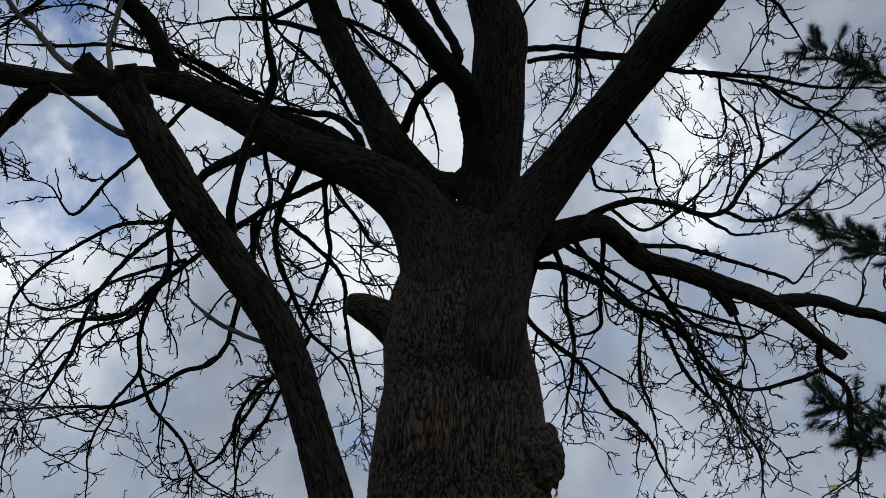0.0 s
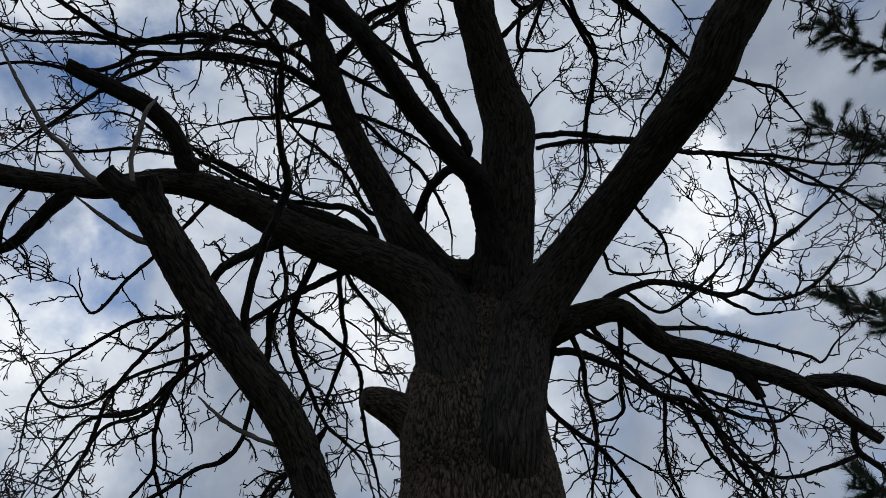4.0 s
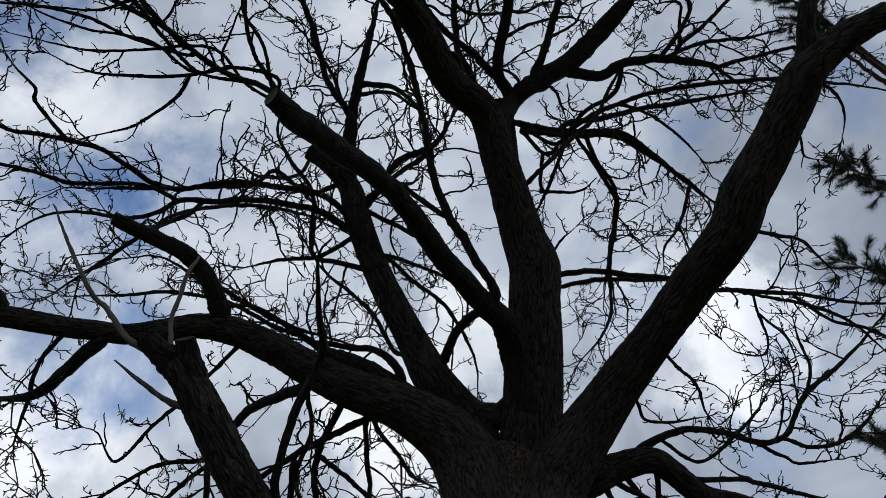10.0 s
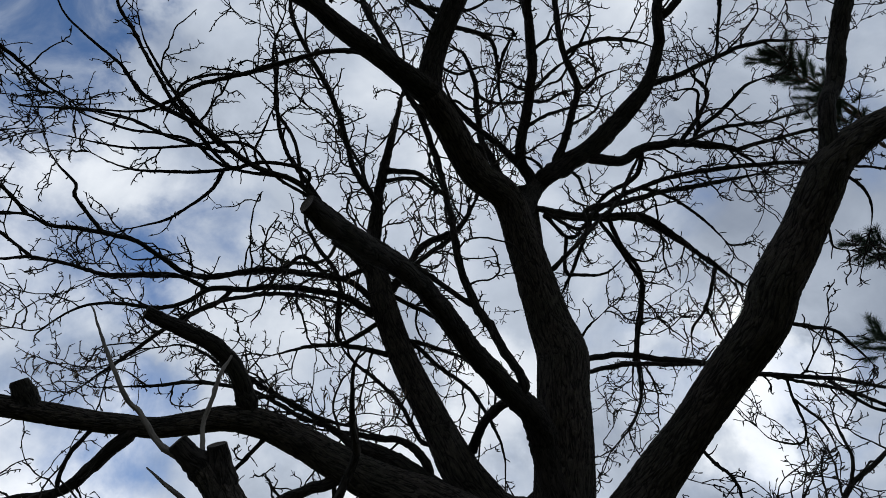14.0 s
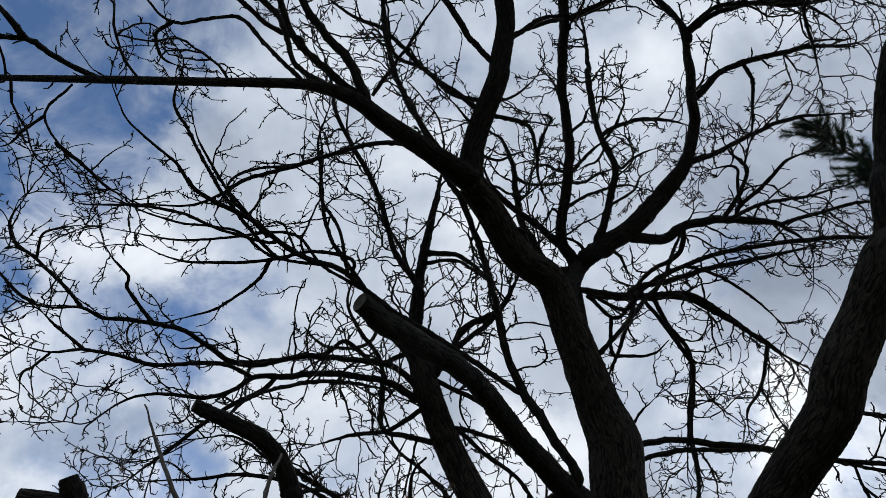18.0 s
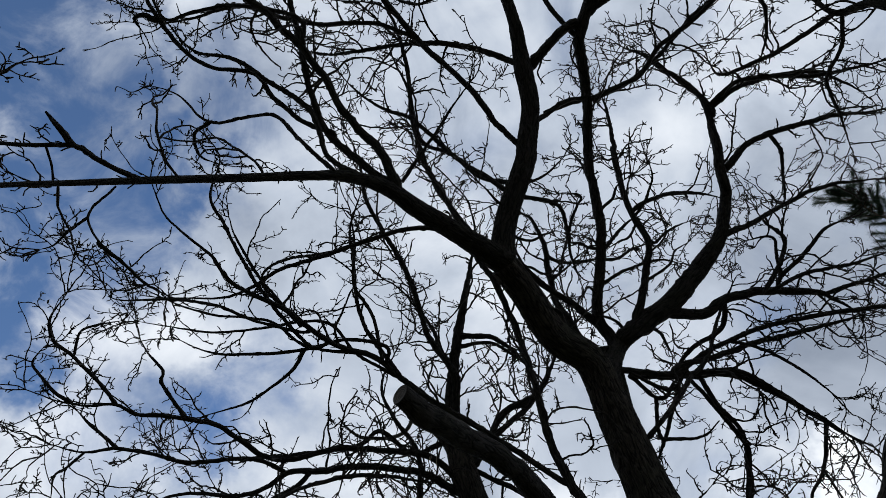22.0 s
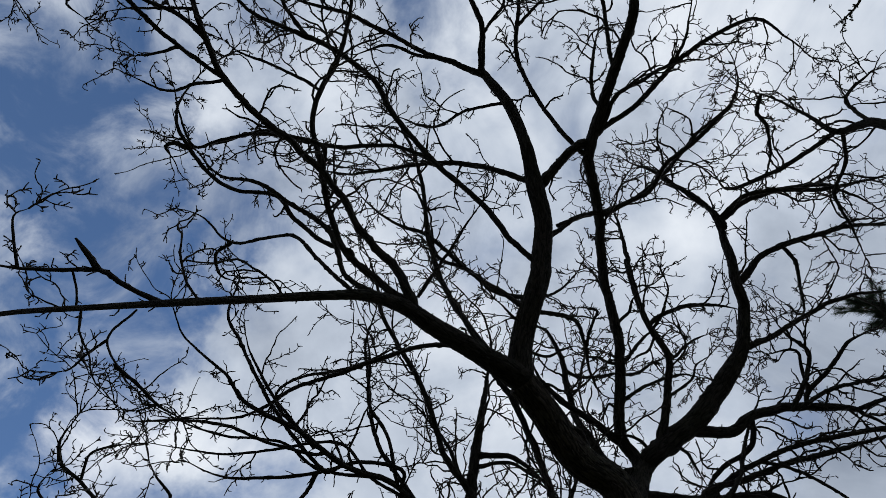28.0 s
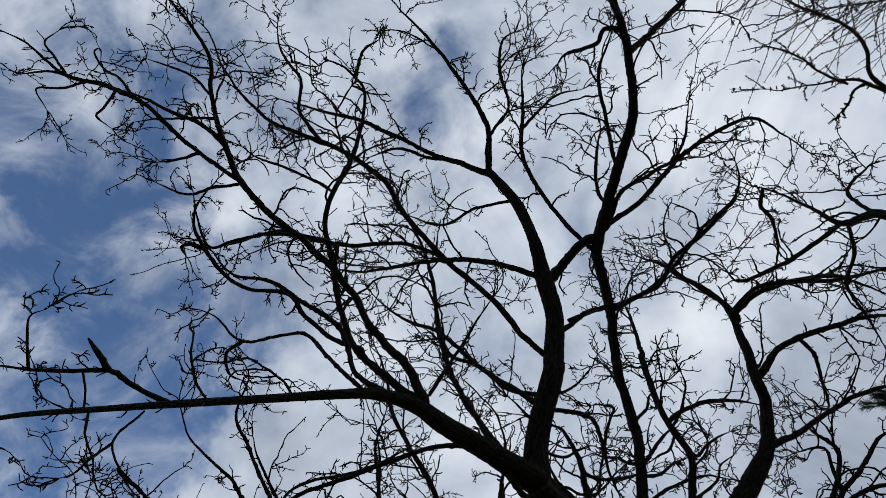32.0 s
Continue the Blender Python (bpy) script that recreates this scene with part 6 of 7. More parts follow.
b_q17 = old_tree.stem("branch", [(1.13, -2.12, 8.76, 0.025), (0.94, -2.16, 8.74, 0.023), (0.85, -2.04, 8.71, 0.022), (0.67, -2.0, 8.69, 0.02), (0.5, -1.98, 8.66, 0.018), (0.42, -1.91, 8.64, 0.017)], parent=b_v, twigs=0.4, start=0.15, reach=0.6)
b_q18 = old_tree.stem("branch", [(2.12, -0.29, 8.56, 0.019), (2.07, -0.13, 8.55, 0.018), (2.15, 0.02, 8.57, 0.016), (2.17, 0.27, 8.57, 0.014), (2.11, 0.54, 8.57, 0.011)], parent=b_c1, twigs=0.4, start=0.15, reach=0.6)
b_q19 = old_tree.stem("branch", [(-0.36, 1.0, 7.08, 0.018), (-0.02, 1.17, 7.17, 0.017), (0.05, 1.39, 7.21, 0.015), (0.07, 1.71, 7.27, 0.012), (0.15, 2.07, 7.33, 0.01)], parent=b_l, twigs=0.5, start=0.15, reach=0.6)
b_q20 = old_tree.stem("branch", [(-0.14, 1.82, 7.6, 0.018), (-0.01, 1.91, 7.61, 0.016), (0.21, 1.94, 7.63, 0.013), (0.45, 1.93, 7.66, 0.01)], parent=b_p, twigs=0.5, start=0.15, reach=0.6)
b_q21 = old_tree.stem("branch", [(2.09, 1.15, 8.25, 0.019), (2.22, 1.34, 8.27, 0.017), (2.25, 1.58, 8.28, 0.015), (2.27, 1.87, 8.28, 0.012), (2.12, 1.85, 8.28, 0.011)], parent=b_h4, twigs=0.5, start=0.15, reach=0.6)
b_q22 = old_tree.stem("branch", [(1.9, 2.38, 7.43, 0.021), (1.93, 2.25, 7.46, 0.02), (2.19, 2.07, 7.55, 0.018), (2.35, 1.91, 7.62, 0.016), (2.54, 1.86, 7.67, 0.015)], parent=b_h2, twigs=0.4, start=0.15, reach=0.6)
b_q23 = old_tree.stem("branch", [(1.93, 2.25, 7.46, 0.017), (1.9, 2.09, 7.5, 0.015), (1.88, 1.9, 7.55, 0.012), (1.65, 1.9, 7.56, 0.01)], parent=b_q22, twigs=0.5, start=0.15, reach=0.6)
b_q24 = old_tree.stem("branch", [(-2.83, -0.18, 5.57, 0.019), (-2.88, -0.3, 5.58, 0.017), (-2.92, -0.4, 5.58, 0.015)], parent=b_r5, twigs=0)
b_q25 = old_tree.stem("branch", [(-3.27, -0.29, 5.48, 0.01), (-3.25, -0.45, 5.5, 0.008), (-3.22, -0.59, 5.52, 0.006), (-3.12, -0.62, 5.53, 0.005)], parent=b_r5, twigs=0.4, start=0.15, reach=0.6)
b_q26 = old_tree.stem("branch", [(-2.98, -0.22, 5.54, 0.007), (-2.99, -0.1, 5.53, 0.0063), (-3.03, 0.02, 5.51, 0.0063), (-3.15, -0.04, 5.5, 0.0056), (-3.27, -0.13, 5.5, 0.0049)], parent=b_r5, twigs=0.3, start=0.15, reach=0.6)
b_q27 = old_tree.stem("branch", [(-2.88, 0.24, 5.51, 0.0086), (-3.04, 0.31, 5.48, 0.0072), (-3.14, 0.37, 5.46, 0.0058), (-3.23, 0.38, 5.45, 0.005)], parent=b_r8, twigs=0.15, start=0.15, reach=0.6)
b_q28 = old_tree.stem("branch", [(-2.5, -0.04, 6.65, 0.013), (-2.66, 0.03, 6.66, 0.012), (-2.68, 0.19, 6.67, 0.01), (-2.6, 0.27, 6.7, 0.009)], parent=b_r10, twigs=0.12, start=0.15, reach=0.6)
b_q29 = old_tree.stem("branch", [(-2.94, 0.42, 5.58, 0.012), (-2.84, 0.62, 5.61, 0.01), (-2.78, 0.77, 5.64, 0.009), (-2.68, 0.89, 5.67, 0.007)], parent=b_r8, twigs=0.15, start=0.15, reach=0.6)
b_g2 = old_tree.stem("branch", [(-1.14, 3.01, 6.47, 0.066), (-1.16, 2.82, 6.75, 0.059), (-1.13, 2.6, 7.07, 0.052), (-1.06, 2.37, 7.4, 0.044), (-0.97, 2.15, 7.69, 0.037), (-0.91, 1.99, 7.9, 0.031), (-0.85, 1.84, 8.09, 0.026)], parent=b_g, twigs=0.7, start=0.15, reach=0.6)
b_k1 = old_tree.stem("branch", [(-3.76, 1.39, 5.91, 0.011), (-3.7, 1.24, 5.99, 0.009), (-3.58, 1.21, 6.03, 0.008), (-3.37, 1.21, 6.05, 0.006)], parent=b_w1b, twigs=0.3, start=0.15, reach=0.6)
b_k2 = old_tree.stem("branch", [(-3.75, 1.65, 5.7, 0.015), (-3.87, 1.57, 5.73, 0.012), (-3.97, 1.42, 5.78, 0.009), (-4.01, 1.34, 5.82, 0.008), (-3.92, 1.27, 5.87, 0.006)], parent=b_w1, twigs=0.3, start=0.15, reach=0.6)
b_k3 = old_tree.stem("branch", [(-3.13, 2.09, 5.98, 0.016), (-3.22, 1.98, 6.05, 0.014), (-3.32, 1.84, 6.13, 0.013), (-3.31, 1.76, 6.18, 0.012), (-3.43, 1.63, 6.26, 0.01), (-3.5, 1.52, 6.32, 0.009)], parent=b_w1, twigs=0.4, start=0.15, reach=0.6)
b_k4 = old_tree.stem("branch", [(-3.5, 2.06, 5.64, 0.013), (-3.64, 1.93, 5.69, 0.011), (-3.77, 1.77, 5.74, 0.009)], parent=b_w2b, twigs=0.3, start=0.15, reach=0.6)
b_k5 = old_tree.stem("branch", [(-3.67, 1.98, 5.53, 0.01), (-3.81, 2.05, 5.47, 0.009), (-3.91, 2.1, 5.44, 0.008), (-3.94, 2.23, 5.37, 0.006)], parent=b_w2b, twigs=0.3, start=0.15, reach=0.6)
b_k6 = old_tree.stem("branch", [(-2.11, 1.73, 6.22, 0.013), (-2.21, 1.84, 6.15, 0.013), (-2.34, 1.92, 6.1, 0.012), (-2.59, 2.02, 6.01, 0.01), (-2.91, 2.06, 5.95, 0.009)], parent=b_w5, twigs=0.3, start=0.15, reach=0.6)
b_k7 = old_tree.stem("branch", [(-1.49, 2.8, 6.75, 0.018), (-1.6, 2.93, 6.61, 0.017), (-1.8, 2.91, 6.54, 0.016), (-2.02, 2.82, 6.5, 0.014), (-2.13, 2.62, 6.52, 0.013)], parent=b_g, twigs=0, mat=SHOOT_BARK)
b_k8 = old_tree.stem("branch", [(2.0, 3.27, 6.65, 0.017), (1.91, 3.6, 6.47, 0.014), (1.79, 3.77, 6.37, 0.012), (1.79, 3.95, 6.29, 0.01)], parent=b_h7, twigs=0.5, start=0.15, reach=0.6)
b_k9 = old_tree.stem("branch", [(1.91, 3.6, 6.47, 0.012), (2.01, 3.79, 6.39, 0.01), (2.14, 4.0, 6.31, 0.007)], parent=b_k8, twigs=0.4, start=0.15, reach=0.6)
b_k10 = old_tree.stem("branch", [(0.61, 2.84, 6.65, 0.017), (0.6, 3.12, 6.51, 0.016), (0.74, 3.17, 6.5, 0.014), (0.96, 3.18, 6.53, 0.012), (1.11, 3.09, 6.59, 0.01)], parent=b_e3, twigs=0)
b_k11 = old_tree.stem("branch", [(0.42, 3.11, 5.6, 0.013), (0.55, 3.16, 5.6, 0.011), (0.65, 3.04, 5.67, 0.009), (0.79, 2.94, 5.73, 0.006)], parent=b_f, twigs=0.5, start=0.15, reach=0.6)
b_j1 = old_tree.stem("branch", [(1.4, 4.01, 4.13, 0.021), (1.55, 4.04, 4.15, 0.02), (1.82, 4.09, 4.18, 0.018), (2.08, 4.18, 4.17, 0.017), (2.4, 4.3, 4.14, 0.015), (2.77, 4.44, 4.11, 0.014), (2.91, 4.51, 4.09, 0.013), (3.03, 4.42, 4.22, 0.012), (3.15, 4.37, 4.31, 0.011)], parent=b_d, twigs=0.6, start=0.15, reach=0.6)
b_j2 = old_tree.stem("branch", [(2.02, 4.02, 4.44, 0.015), (2.14, 4.08, 4.39, 0.014), (2.25, 4.12, 4.36, 0.012), (2.34, 4.16, 4.33, 0.011), (2.6, 4.15, 4.35, 0.009)], parent=b_d3, twigs=0.5, start=0.15, reach=0.6)
b_j3 = old_tree.stem("branch", [(0.9, 3.3, 4.45, 0.012), (1.05, 3.44, 4.42, 0.011), (1.12, 3.6, 4.38, 0.011), (1.35, 3.72, 4.43, 0.01), (1.65, 3.83, 4.54, 0.008)], parent=b_c, twigs=0.5, start=0.15, reach=0.6)
b_j4 = old_tree.stem("branch", [(1.31, 2.56, 6.97, 0.015), (1.51, 2.61, 6.93, 0.014), (1.76, 2.74, 6.82, 0.012), (1.93, 2.87, 6.71, 0.011), (2.05, 2.98, 6.6, 0.01)], parent=b_e2b, twigs=0.5, start=0.15, reach=0.6)
b_j5 = old_tree.stem("branch", [(1.6, 2.24, 4.93, 0.014), (1.78, 2.37, 4.93, 0.013), (2.06, 2.49, 5.0, 0.011), (2.24, 2.64, 5.0, 0.009), (2.42, 2.82, 4.98, 0.008)], parent=b_c, twigs=0.7, start=0.15, reach=0.6)
b_j6 = old_tree.stem("branch", [(1.97, 1.53, 5.4, 0.01), (2.18, 1.65, 5.41, 0.009), (2.3, 1.8, 5.4, 0.007), (2.35, 2.01, 5.38, 0.005)], parent=b_c, twigs=0.5, start=0.15, reach=0.6)
b_j7 = old_tree.stem("branch", [(1.83, 1.83, 5.22, 0.01), (2.0, 1.88, 5.28, 0.009), (2.07, 2.02, 5.26, 0.007), (2.2, 2.08, 5.28, 0.005)], parent=b_c, twigs=0.4, start=0.15, reach=0.6)
b_j8 = old_tree.stem("branch", [(-1.1, 2.49, 7.24, 0.021), (-0.87, 2.48, 7.25, 0.018), (-0.72, 2.5, 7.24, 0.016), (-0.57, 2.59, 7.17, 0.014), (-0.36, 2.69, 7.08, 0.011)], parent=b_g2, twigs=0.6, start=0.15, reach=0.6)
b_j9 = old_tree.stem("branch", [(-0.59, 3.56, 4.49, 0.012), (-0.47, 3.84, 4.34, 0.01), (-0.31, 4.05, 4.24, 0.008), (-0.38, 4.12, 4.21, 0.007), (-0.49, 4.12, 4.23, 0.006)], parent=b_a, twigs=0.5, start=0.15, reach=0.6)
b_brace = old_tree.stem("branch", [(-0.26, 3.86, 4.71, 0.098), (-0.12, 3.89, 4.66, 0.099), (-0.0, 3.9, 4.63, 0.099), (0.13, 3.88, 4.62, 0.1), (0.24, 3.81, 4.66, 0.1)], parent=b_g, twigs=0, mat=SHADED_BIG_BARK)
b_m21 = old_tree.stem("branch", [(0.25, 2.27, 6.92, 0.033), (0.2, 2.23, 6.94, 0.032), (0.06, 2.09, 7.02, 0.03), (-0.11, 1.96, 7.08, 0.027), (-0.26, 1.84, 7.15, 0.024), (-0.36, 1.7, 7.21, 0.022), (-0.41, 1.58, 7.27, 0.02)], parent=b_v, twigs=0.3, start=0.15, reach=0.6)
b_m22 = old_tree.stem("branch", [(0.06, 1.46, 7.22, 0.015), (0.1, 1.33, 7.22, 0.013), (0.16, 1.21, 7.21, 0.011), (0.2, 1.14, 7.2, 0.01), (0.13, 1.09, 7.17, 0.009), (0.01, 1.05, 7.12, 0.007)], parent=b_q19, twigs=0.5, start=0.15, reach=0.6)
b_m23 = old_tree.stem("branch", [(0.34, 1.71, 7.37, 0.015), (0.25, 1.71, 7.4, 0.013), (0.17, 1.67, 7.45, 0.012), (0.05, 1.66, 7.5, 0.01), (-0.04, 1.61, 7.55, 0.008)], parent=b_v, twigs=0.5, start=0.15, reach=0.6)
b_m24 = old_tree.stem("branch", [(0.26, 2.0, 7.15, 0.015), (0.39, 1.94, 7.22, 0.014), (0.56, 1.91, 7.29, 0.013), (0.77, 1.91, 7.38, 0.012), (0.9, 1.93, 7.43, 0.011), (1.05, 2.01, 7.47, 0.01)], parent=b_v, twigs=0.5, start=0.15, reach=0.6)
b_m25 = old_tree.stem("branch", [(0.25, 2.04, 7.11, 0.012), (0.17, 1.91, 7.04, 0.01), (0.11, 1.95, 6.96, 0.008), (0.06, 1.98, 6.89, 0.007)], parent=b_v, twigs=0.5, start=0.15, reach=0.6)
b_m26 = old_tree.stem("branch", [(0.33, 1.75, 7.34, 0.017), (0.44, 1.7, 7.46, 0.016), (0.54, 1.65, 7.57, 0.015), (0.64, 1.62, 7.67, 0.014), (0.73, 1.61, 7.75, 0.013)], parent=b_v, twigs=0.4, start=0.15, reach=0.6)
b_m27 = old_tree.stem("branch", [(0.37, 1.43, 7.56, 0.015), (0.51, 1.36, 7.65, 0.012), (0.57, 1.27, 7.72, 0.01), (0.65, 1.23, 7.76, 0.008)], parent=b_v, twigs=0.5, start=0.15, reach=0.6)
b_m28 = old_tree.stem("branch", [(0.32, 1.79, 7.31, 0.015), (0.47, 1.86, 7.42, 0.014), (0.66, 1.87, 7.62, 0.012), (0.83, 1.9, 7.77, 0.011)], parent=b_v, twigs=0.5, start=0.15, reach=0.6)
b_m29 = old_tree.stem("branch", [(-1.08, 2.43, 7.32, 0.029), (-0.88, 2.42, 7.3, 0.025), (-0.75, 2.45, 7.28, 0.022), (-0.63, 2.52, 7.23, 0.019), (-0.52, 2.62, 7.18, 0.016), (-0.46, 2.71, 7.12, 0.013)], parent=b_g2, twigs=0.5, start=0.15, reach=0.6)
b_m30 = old_tree.stem("branch", [(-0.31, 0.92, 7.15, 0.014), (-0.18, 0.95, 7.22, 0.012), (-0.05, 0.93, 7.31, 0.01), (0.03, 0.89, 7.38, 0.009), (0.11, 0.84, 7.44, 0.007)], parent=b_l, twigs=0.5, start=0.15, reach=0.6)
b_m31 = old_tree.stem("branch", [(-0.41, 1.1, 6.98, 0.014), (-0.5, 0.97, 6.91, 0.01), (-0.56, 0.85, 6.86, 0.008), (-0.61, 0.78, 6.83, 0.007)], parent=b_l, twigs=0.5, start=0.15, reach=0.6)
b_m32 = old_tree.stem("branch", [(0.77, 1.71, 7.59, 0.015), (0.86, 1.84, 7.63, 0.014), (0.96, 1.8, 7.7, 0.012), (1.11, 1.77, 7.79, 0.01), (1.24, 1.76, 7.85, 0.008)], parent=b_v3, twigs=0.5, start=0.15, reach=0.6)
b_m33 = old_tree.stem("branch", [(0.71, 1.6, 7.72, 0.013), (0.82, 1.51, 7.81, 0.012), (0.91, 1.39, 7.92, 0.01), (0.95, 1.28, 8.0, 0.009), (0.93, 1.16, 8.08, 0.008)], parent=b_v3, twigs=0.5, start=0.15, reach=0.6)
b_m34 = old_tree.stem("branch", [(0.72, 1.63, 7.69, 0.013), (0.63, 1.72, 7.56, 0.011), (0.52, 1.72, 7.48, 0.009), (0.43, 1.73, 7.41, 0.008)], parent=b_v3, twigs=0.4, start=0.15, reach=0.6)
b_m35 = old_tree.stem("branch", [(0.45, 2.31, 6.86, 0.016), (0.36, 2.2, 6.92, 0.013), (0.27, 2.16, 6.94, 0.01), (0.16, 2.16, 6.96, 0.007)], parent=b_h, twigs=0.5, start=0.15, reach=0.6)
b_m36 = old_tree.stem("branch", [(0.68, 2.02, 7.24, 0.015), (0.79, 2.01, 7.31, 0.013), (0.94, 1.97, 7.4, 0.011), (1.01, 1.88, 7.48, 0.009), (1.14, 1.85, 7.56, 0.008)], parent=b_v3, twigs=0.5, start=0.15, reach=0.6)
b_m37 = old_tree.stem("branch", [(-0.47, 1.23, 6.83, 0.014), (-0.28, 1.35, 6.9, 0.011), (-0.16, 1.35, 6.98, 0.01), (-0.06, 1.35, 7.04, 0.008), (0.01, 1.39, 7.07, 0.007)], parent=b_l, twigs=0.5, start=0.15, reach=0.6)
b_m38 = old_tree.stem("branch", [(-0.47, 1.47, 6.62, 0.011), (-0.31, 1.49, 6.69, 0.01), (-0.21, 1.58, 6.73, 0.009), (-0.12, 1.59, 6.78, 0.008), (-0.06, 1.55, 6.83, 0.008), (-0.02, 1.48, 6.89, 0.007)], parent=b_f, twigs=0.5, start=0.15, reach=0.6)
b_m39 = old_tree.stem("branch", [(0.58, 2.28, 6.94, 0.017), (0.74, 2.43, 7.03, 0.014), (0.81, 2.59, 7.09, 0.012), (0.88, 2.78, 7.16, 0.01)], parent=b_h, twigs=0.5, start=0.15, reach=0.6)
b_m40 = old_tree.stem("branch", [(-0.14, 1.97, 7.43, 0.013), (-0.03, 1.96, 7.49, 0.012), (0.02, 1.82, 7.6, 0.01), (0.09, 1.72, 7.69, 0.009), (0.13, 1.62, 7.77, 0.008)], parent=b_p, twigs=0.5, start=0.15, reach=0.6)
old_tree.finish()


# ---- the pine ----
def needle_mesh(tufts, base):
    """Needle tufts: each needle a slim three-sided spike round its twig's end."""
    verts, faces = [], []
    for p, d, size in tufts:
        p = p - np.array(base)
        for _ in range(150):
            w = side_way(d, RNG, 8, 62)
            s = p + d * RNG.uniform(-0.09, 0.03)
            e = s + w * size * RNG.uniform(0.75, 1.1)
            e[2] -= 0.008
            a = unit(np.cross(w, (0.3, 0.2, 0.9))) * 0.0017
            b = unit(np.cross(w, a)) * 0.0017
            k = len(verts)
            verts += [s + a, s - a * 0.5 + b, s - a * 0.5 - b, e]
            faces += [(k, k + 1, k + 3), (k + 1, k + 2, k + 3), (k + 2, k, k + 3)]
    return mesh_from("needles", np.array(verts), faces, NEEDLE, None, True)


def pine_limb(tree, foot, tip, spread, count):
    """A pine limb from the trunk to tip, with side shoots that end in tufts."""
    foot, tip = np.array(foot), np.array(tip)
    bow = np.array((0, 0, 0.25))
    pts = [(*(foot + (tip - foot) * s - bow * math.sin(s * math.pi)), 0.055 * (1 - s) + 0.011 * s) for s in (0, 0.3, 0.6, 0.85, 1.0)]
    ob = tree.stem("limb", pts, None, PINE_BARK, "", 0)
    line, tufts, store = smooth_line(pts, 0.05), [], Twigs()
    for k in range(count):
        s = RNG.uniform(0.0, 1.0) ** 0.7
        i = max(1, int(len(line) - 2 - (1 - s) * min(len(line) - 3, spread / 0.05)))
        d = unit(line[i + 1, :3] - line[i, :3])
        way_out = side_way(d, RNG, 20, 70)
        twig, end = wander(line[i, :3], unit(way_out + (0, 0, 0.1)), RNG.uniform(0.08, 0.3), 5, 0.1, 0.06, RNG)
        store.add(twig, 0.006, 0.004)
        tufts.append((twig[-1], unit(end), 0.105))
        if RNG.random() < 0.6:
            tufts.append((twig[2], unit(unit(end) + RNG.normal(0, 0.4, 3)), 0.09))
    tufts.append((line[-1, :3], unit(line[-1, :3] - line[-3, :3]), 0.11))
    tagged(part("twig_spray", store.mesh("twig_spray", tree.base, PINE_BARK), ob, "short brown needle-bearing twigs"), kind="stuff")
    tagged(part("needles", needle_mesh(tufts, tree.base), ob, "dense tufts of long dark green needles"), kind="stuff")


PINE_FOOT = (7.6, 5.2, 0.0)
pine = Tree("pine_tree", PINE_FOOT, "evergreen pine with tufted dark green needles beside the bare tree", "tree", PINE_BARK)
pine_line = smooth_line([(7.6, 5.2, -0.05, 0.3), (7.6, 5.2, 0.6, 0.24), (7.55, 5.2, 4, 0.2), (7.5, 5.1, 8, 0.14), (7.5, 5.1, 11.5, 0.05)], 0.05)
part("trunk", stem_mesh("trunk", pine_line, PINE_FOOT, PINE_BARK, 48, 0.008, 0.04), pine.root)
for height, tip, spread, count in (
    (3.0, (3.30, 5.43, 3.39), 1.4, 44),
    (2.9, (3.54, 5.49, 3.09), 1.0, 24),
    (4.4, (3.35, 4.69, 4.81), 1.2, 38),
    (4.7, (3.79, 4.89, 4.66), 0.9, 18),
    (6.4, (3.53, 4.12, 6.49), 1.4, 48),
    (5.8, (3.95, 4.26, 5.51), 0.9, 22),
    (7.8, (3.58, 3.43, 7.16), 1.2, 38),
    (9.6, (3.20, 2.15, 9.04), 1.3, 32),
    (9.2, (3.12, 2.15, 9.04), 1.2, 28),
    (9.8, (3.52, 2.56, 8.66), 0.8, 22),
):
    pine_limb(pine, (7.55, 5.15, height), tip, spread, count)
pine.finish()


# ---- the larch overhead ----
LARCH_FOOT = (6.2, -4.6, 0.0)
larch = Tree("larch_tree", LARCH_FOOT, "bare larch with long knobbly hanging twigs overhead", "tree", LARCH_BARK)
larch_line = smooth_line([(6.2, -4.6, -0.05, 0.32), (6.2, -4.6, 0.7, 0.25), (6.15, -4.55, 5, 0.2), (6.1, -4.5, 10, 0.13), (6.1, -4.5, 14, 0.04)], 0.05)
part("trunk", stem_mesh("trunk", larch_line, LARCH_FOOT, LARCH_BARK, 48, 0.008, 0.04), larch.root)


def knobbly(store, p, d, length, r):
    """A long whip of a twig with short stout spurs all along it."""
    pts, end = wander(p, d, length, 16, 0.07, -0.004, RNG)
    store.add(pts, r, r * 0.6)
    for k in range(1, 15):
        for _ in range(2):
            q = pts[k] + (pts[k + 1] - pts[k]) * RNG.random()
            w = side_way(unit(pts[k + 1] - pts[k]), RNG, 55, 95)
            store.add(np.array((q, q + w * r * 1.6, q + w * r * RNG.uniform(2.4, 3.8))), r * 0.8, r * 0.75)


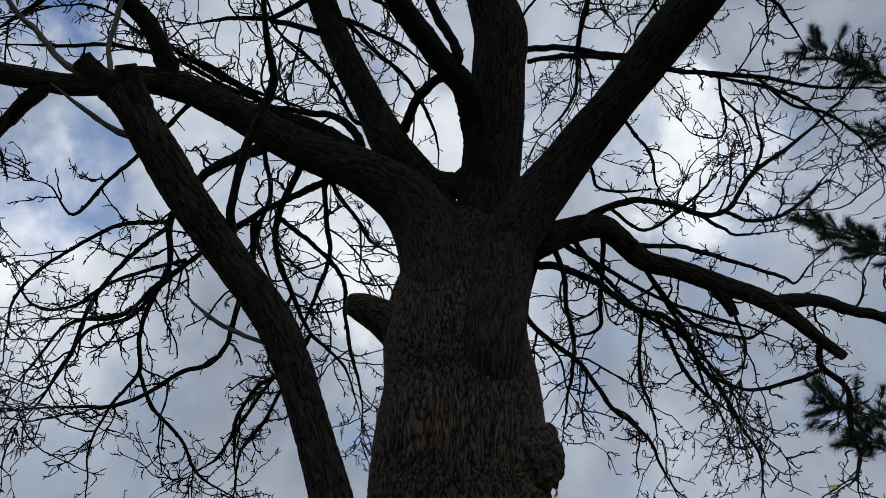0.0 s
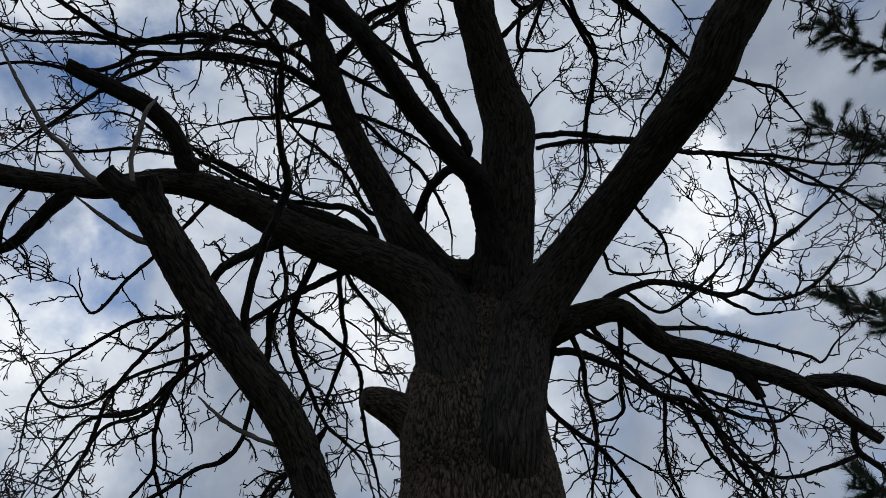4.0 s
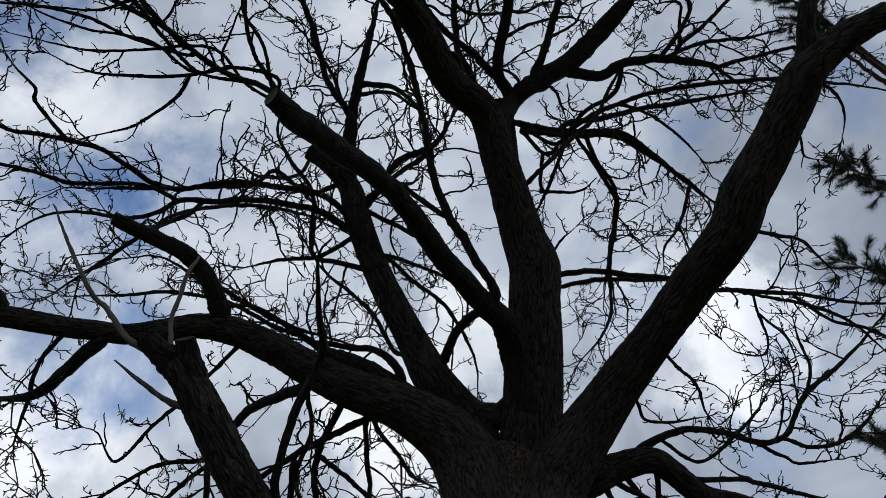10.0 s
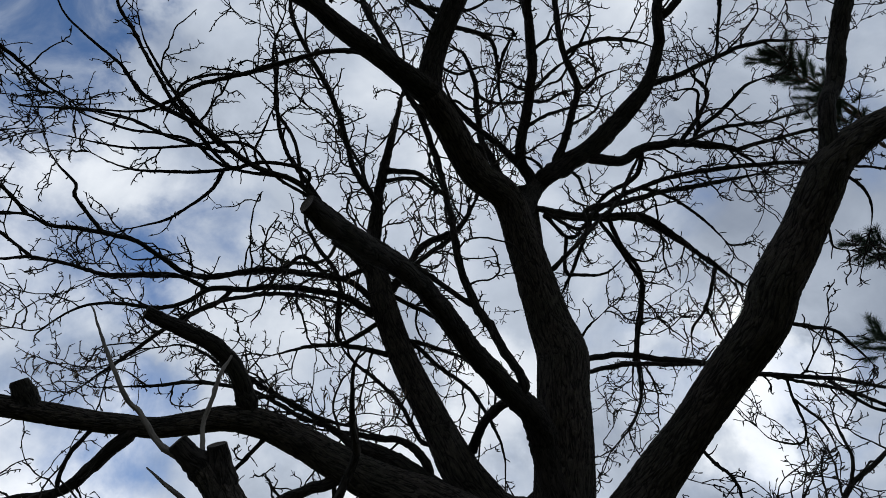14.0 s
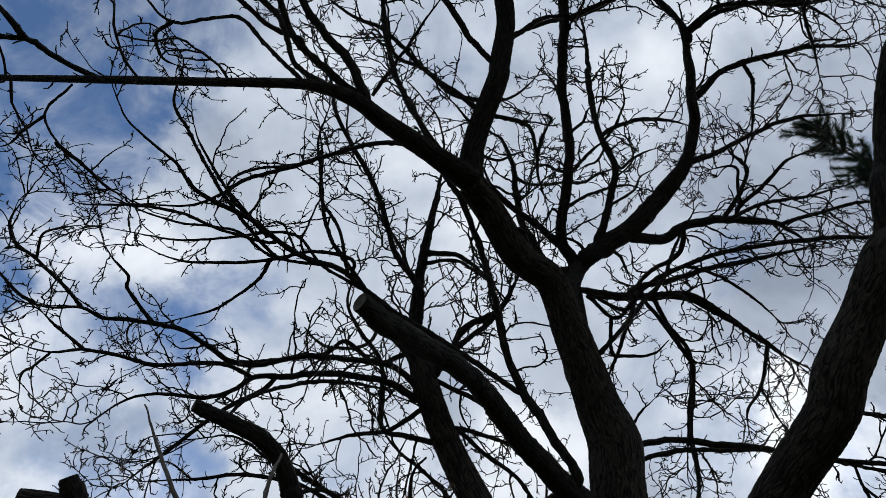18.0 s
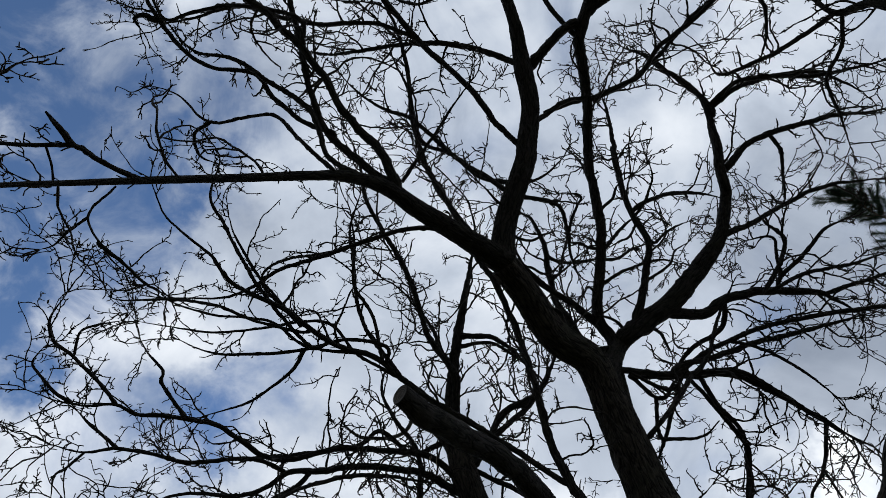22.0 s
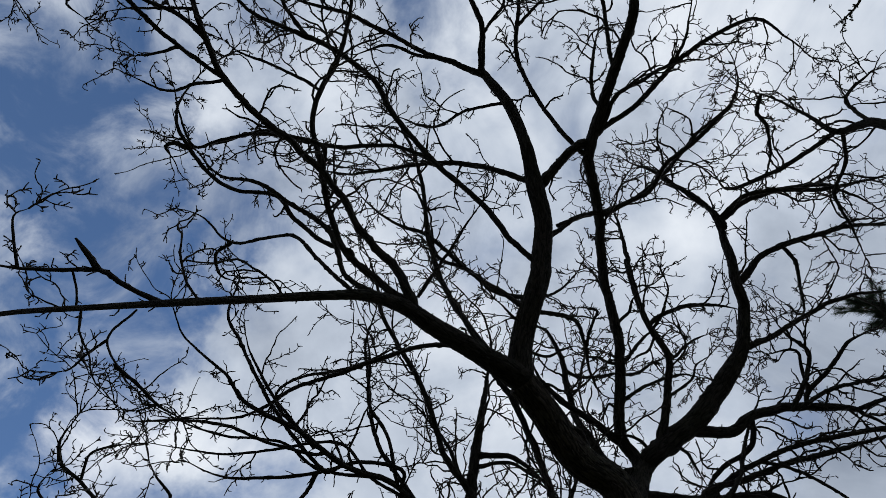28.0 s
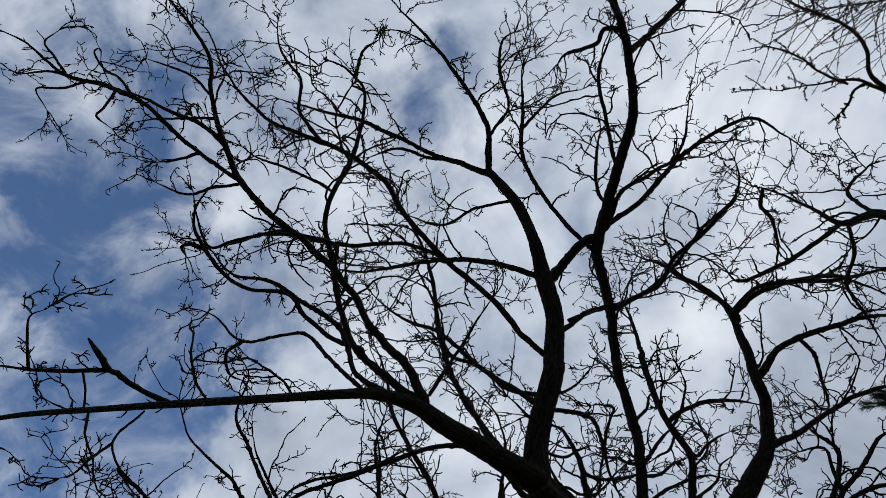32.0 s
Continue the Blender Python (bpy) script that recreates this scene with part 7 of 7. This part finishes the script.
def larch_limb(points, whips, lean, length, first=0.3):
    points = [(x, y, z, r * 0.62) for x, y, z, r in points]
    ob = larch.stem("limb", points, None, LARCH_BARK, "", 0)
    line, store = smooth_line(points, 0.05), Twigs()
    run = np.concatenate([[0], np.cumsum(np.linalg.norm(np.diff(line[:, :3], axis=0), axis=1))])
    for s in RNG.uniform(0.2, 1.0, int(run[-1] * 26)) * run[-1]:
        k = min(len(line) - 2, int(np.searchsorted(run, s)))
        w = side_way(unit(line[k + 1, :3] - line[k, :3]), RNG, 50, 95)
        q = line[k, :3]
        store.add(np.array((q, q + w * (line[k, 3] + 0.008), q + w * (line[k, 3] + RNG.uniform(0.012, 0.03)))), 0.008, 0.006)
    for _ in range(whips):
        k = int(RNG.uniform(first, 0.98) * (len(line) - 2))
        d = unit(line[k + 1, :3] - line[k, :3])
        knobbly(store, line[k, :3], unit(side_way(d, RNG, 20, 85) + np.array(lean) * RNG.uniform(0.3, 1.2)), RNG.uniform(0.35, 1.0) * length, 0.005)
    tagged(part("twig_spray", store.mesh("twig_spray", larch.base, LARCH_BARK), ob, "long straight knobbly brown twigs"), kind="stuff")


def thick(points, radii):
    return [(*p, r) for p, r in zip(points, radii)]


larch_limb(thick([(6.12, -4.5, 8.2), (3.81, -0.76, 8.31), (3.31, -0.98, 8.50), (3.10, -1.14, 8.60), (2.81, -1.18, 8.75), (2.52, -1.22, 8.87), (2.12, -1.34, 9.02)], (0.08, 0.05, 0.036, 0.03, 0.02, 0.017, 0.012)), 8, (0, 0, 0), 0.35, 0.7)
larch_limb(thick([(3.32, -0.97, 8.49), (3.22, -1.16, 8.54), (3.21, -1.40, 8.53), (3.06, -1.67, 8.57), (2.70, -1.99, 8.69), (2.45, -2.35, 8.84)], (0.034, 0.03, 0.026, 0.024, 0.02, 0.015)), 26, (0, 0, 0), 0.8)
larch_limb(thick([(3.06, -1.11, 8.63), (2.82, -1.28, 8.62), (2.71, -1.44, 8.66), (2.46, -1.63, 8.75), (2.20, -1.67, 8.84)], (0.02, 0.017, 0.015, 0.013, 0.010)), 4, (0, 0, 0), 0.3)
larch_limb(thick([(3.20, -1.08, 8.58), (3.10, -1.04, 8.61), (3.02, -0.92, 8.60), (2.85, -0.77, 8.63)], (0.024, 0.02, 0.017, 0.008)), 3, (0, 0, 0), 0.2)
larch_limb(thick([(6.1, -4.5, 9.6), (4.48, -2.21, 8.66), (3.69, -2.19, 8.94), (3.10, -2.29, 9.12), (2.48, -2.56, 9.32)], (0.07, 0.045, 0.03, 0.022, 0.012)), 84, (0.0, 0.8, 0), 1.5, 0.4)
larch_limb(thick([(6.1, -4.5, 10.4), (4.88, -1.90, 8.93), (4.18, -1.91, 9.29), (3.71, -1.95, 9.44), (3.20, -2.04, 9.57)], (0.07, 0.045, 0.03, 0.02, 0.012)), 64, (-0.1, 0.6, 0), 1.3, 0.4)
larch.finish()


# ---- the far weathervane ----
VANE = (30.00, 50.91, 11.98)
vane_foot = Vector((VANE[0], VANE[1], 0))
vane = tagged(new("weathervane"), "distant tall mast with a yellow swallow-tailed vane", "weathervane")
vane.location = vane_foot


def rod(name, a, b, r, sides, parent, mat):
    line = np.array([(*a, r), (*((np.array(a) + np.array(b)) / 2), r * 0.9), (*b, r * 0.8)])
    me = stem_mesh(name, line, (0, 0, 0), mat, sides)
    return part(name, me, parent)


rod("mast", (0, 0, 0), (0, 0, VANE[2] - 0.2), 0.04, 12, vane, HAZED_IRON)
rod("spire", (0, 0, VANE[2] - 0.3), (0, 0, VANE[2] + 0.35), 0.022, 10, vane, HAZED_IRON)
rod("pointer", (-0.8, 0.05, VANE[2] - 0.42), (0.1, 0, VANE[2] - 0.42), 0.02, 8, vane, HAZED_IRON)
flag = [(0.05, 0, -0.55), (0.95, 0, -0.48), (0.82, 0, -0.34), (1.0, 0, -0.18), (0.05, 0, -0.24)]
n = len(flag)
fv = [(x, y + s, z + VANE[2]) for s in (-0.02, 0.02) for x, y, z in flag]
ff = [tuple(range(n)), tuple(range(2 * n - 1, n - 1, -1))] + [(k, n + k, n + (k + 1) % n, (k + 1) % n) for k in range(n)]
part("vane", mesh_from("vane", np.array(fv), ff, YELLOW, None, True), vane, "yellow metal vane with a notched tail")
ball = bpy.data.meshes.new("finial")
bm = bmesh.new()
bmesh.ops.create_icosphere(bm, subdivisions=2, radius=0.09)
for v in bm.verts:
    v.co.z = v.co.z * (1.5 if v.co.z > 0 else 1.0) + VANE[2] + 0.38
bm.to_mesh(ball)
bm.free()
ball.materials.append(HAZED_IRON)
part("finial", ball, vane)
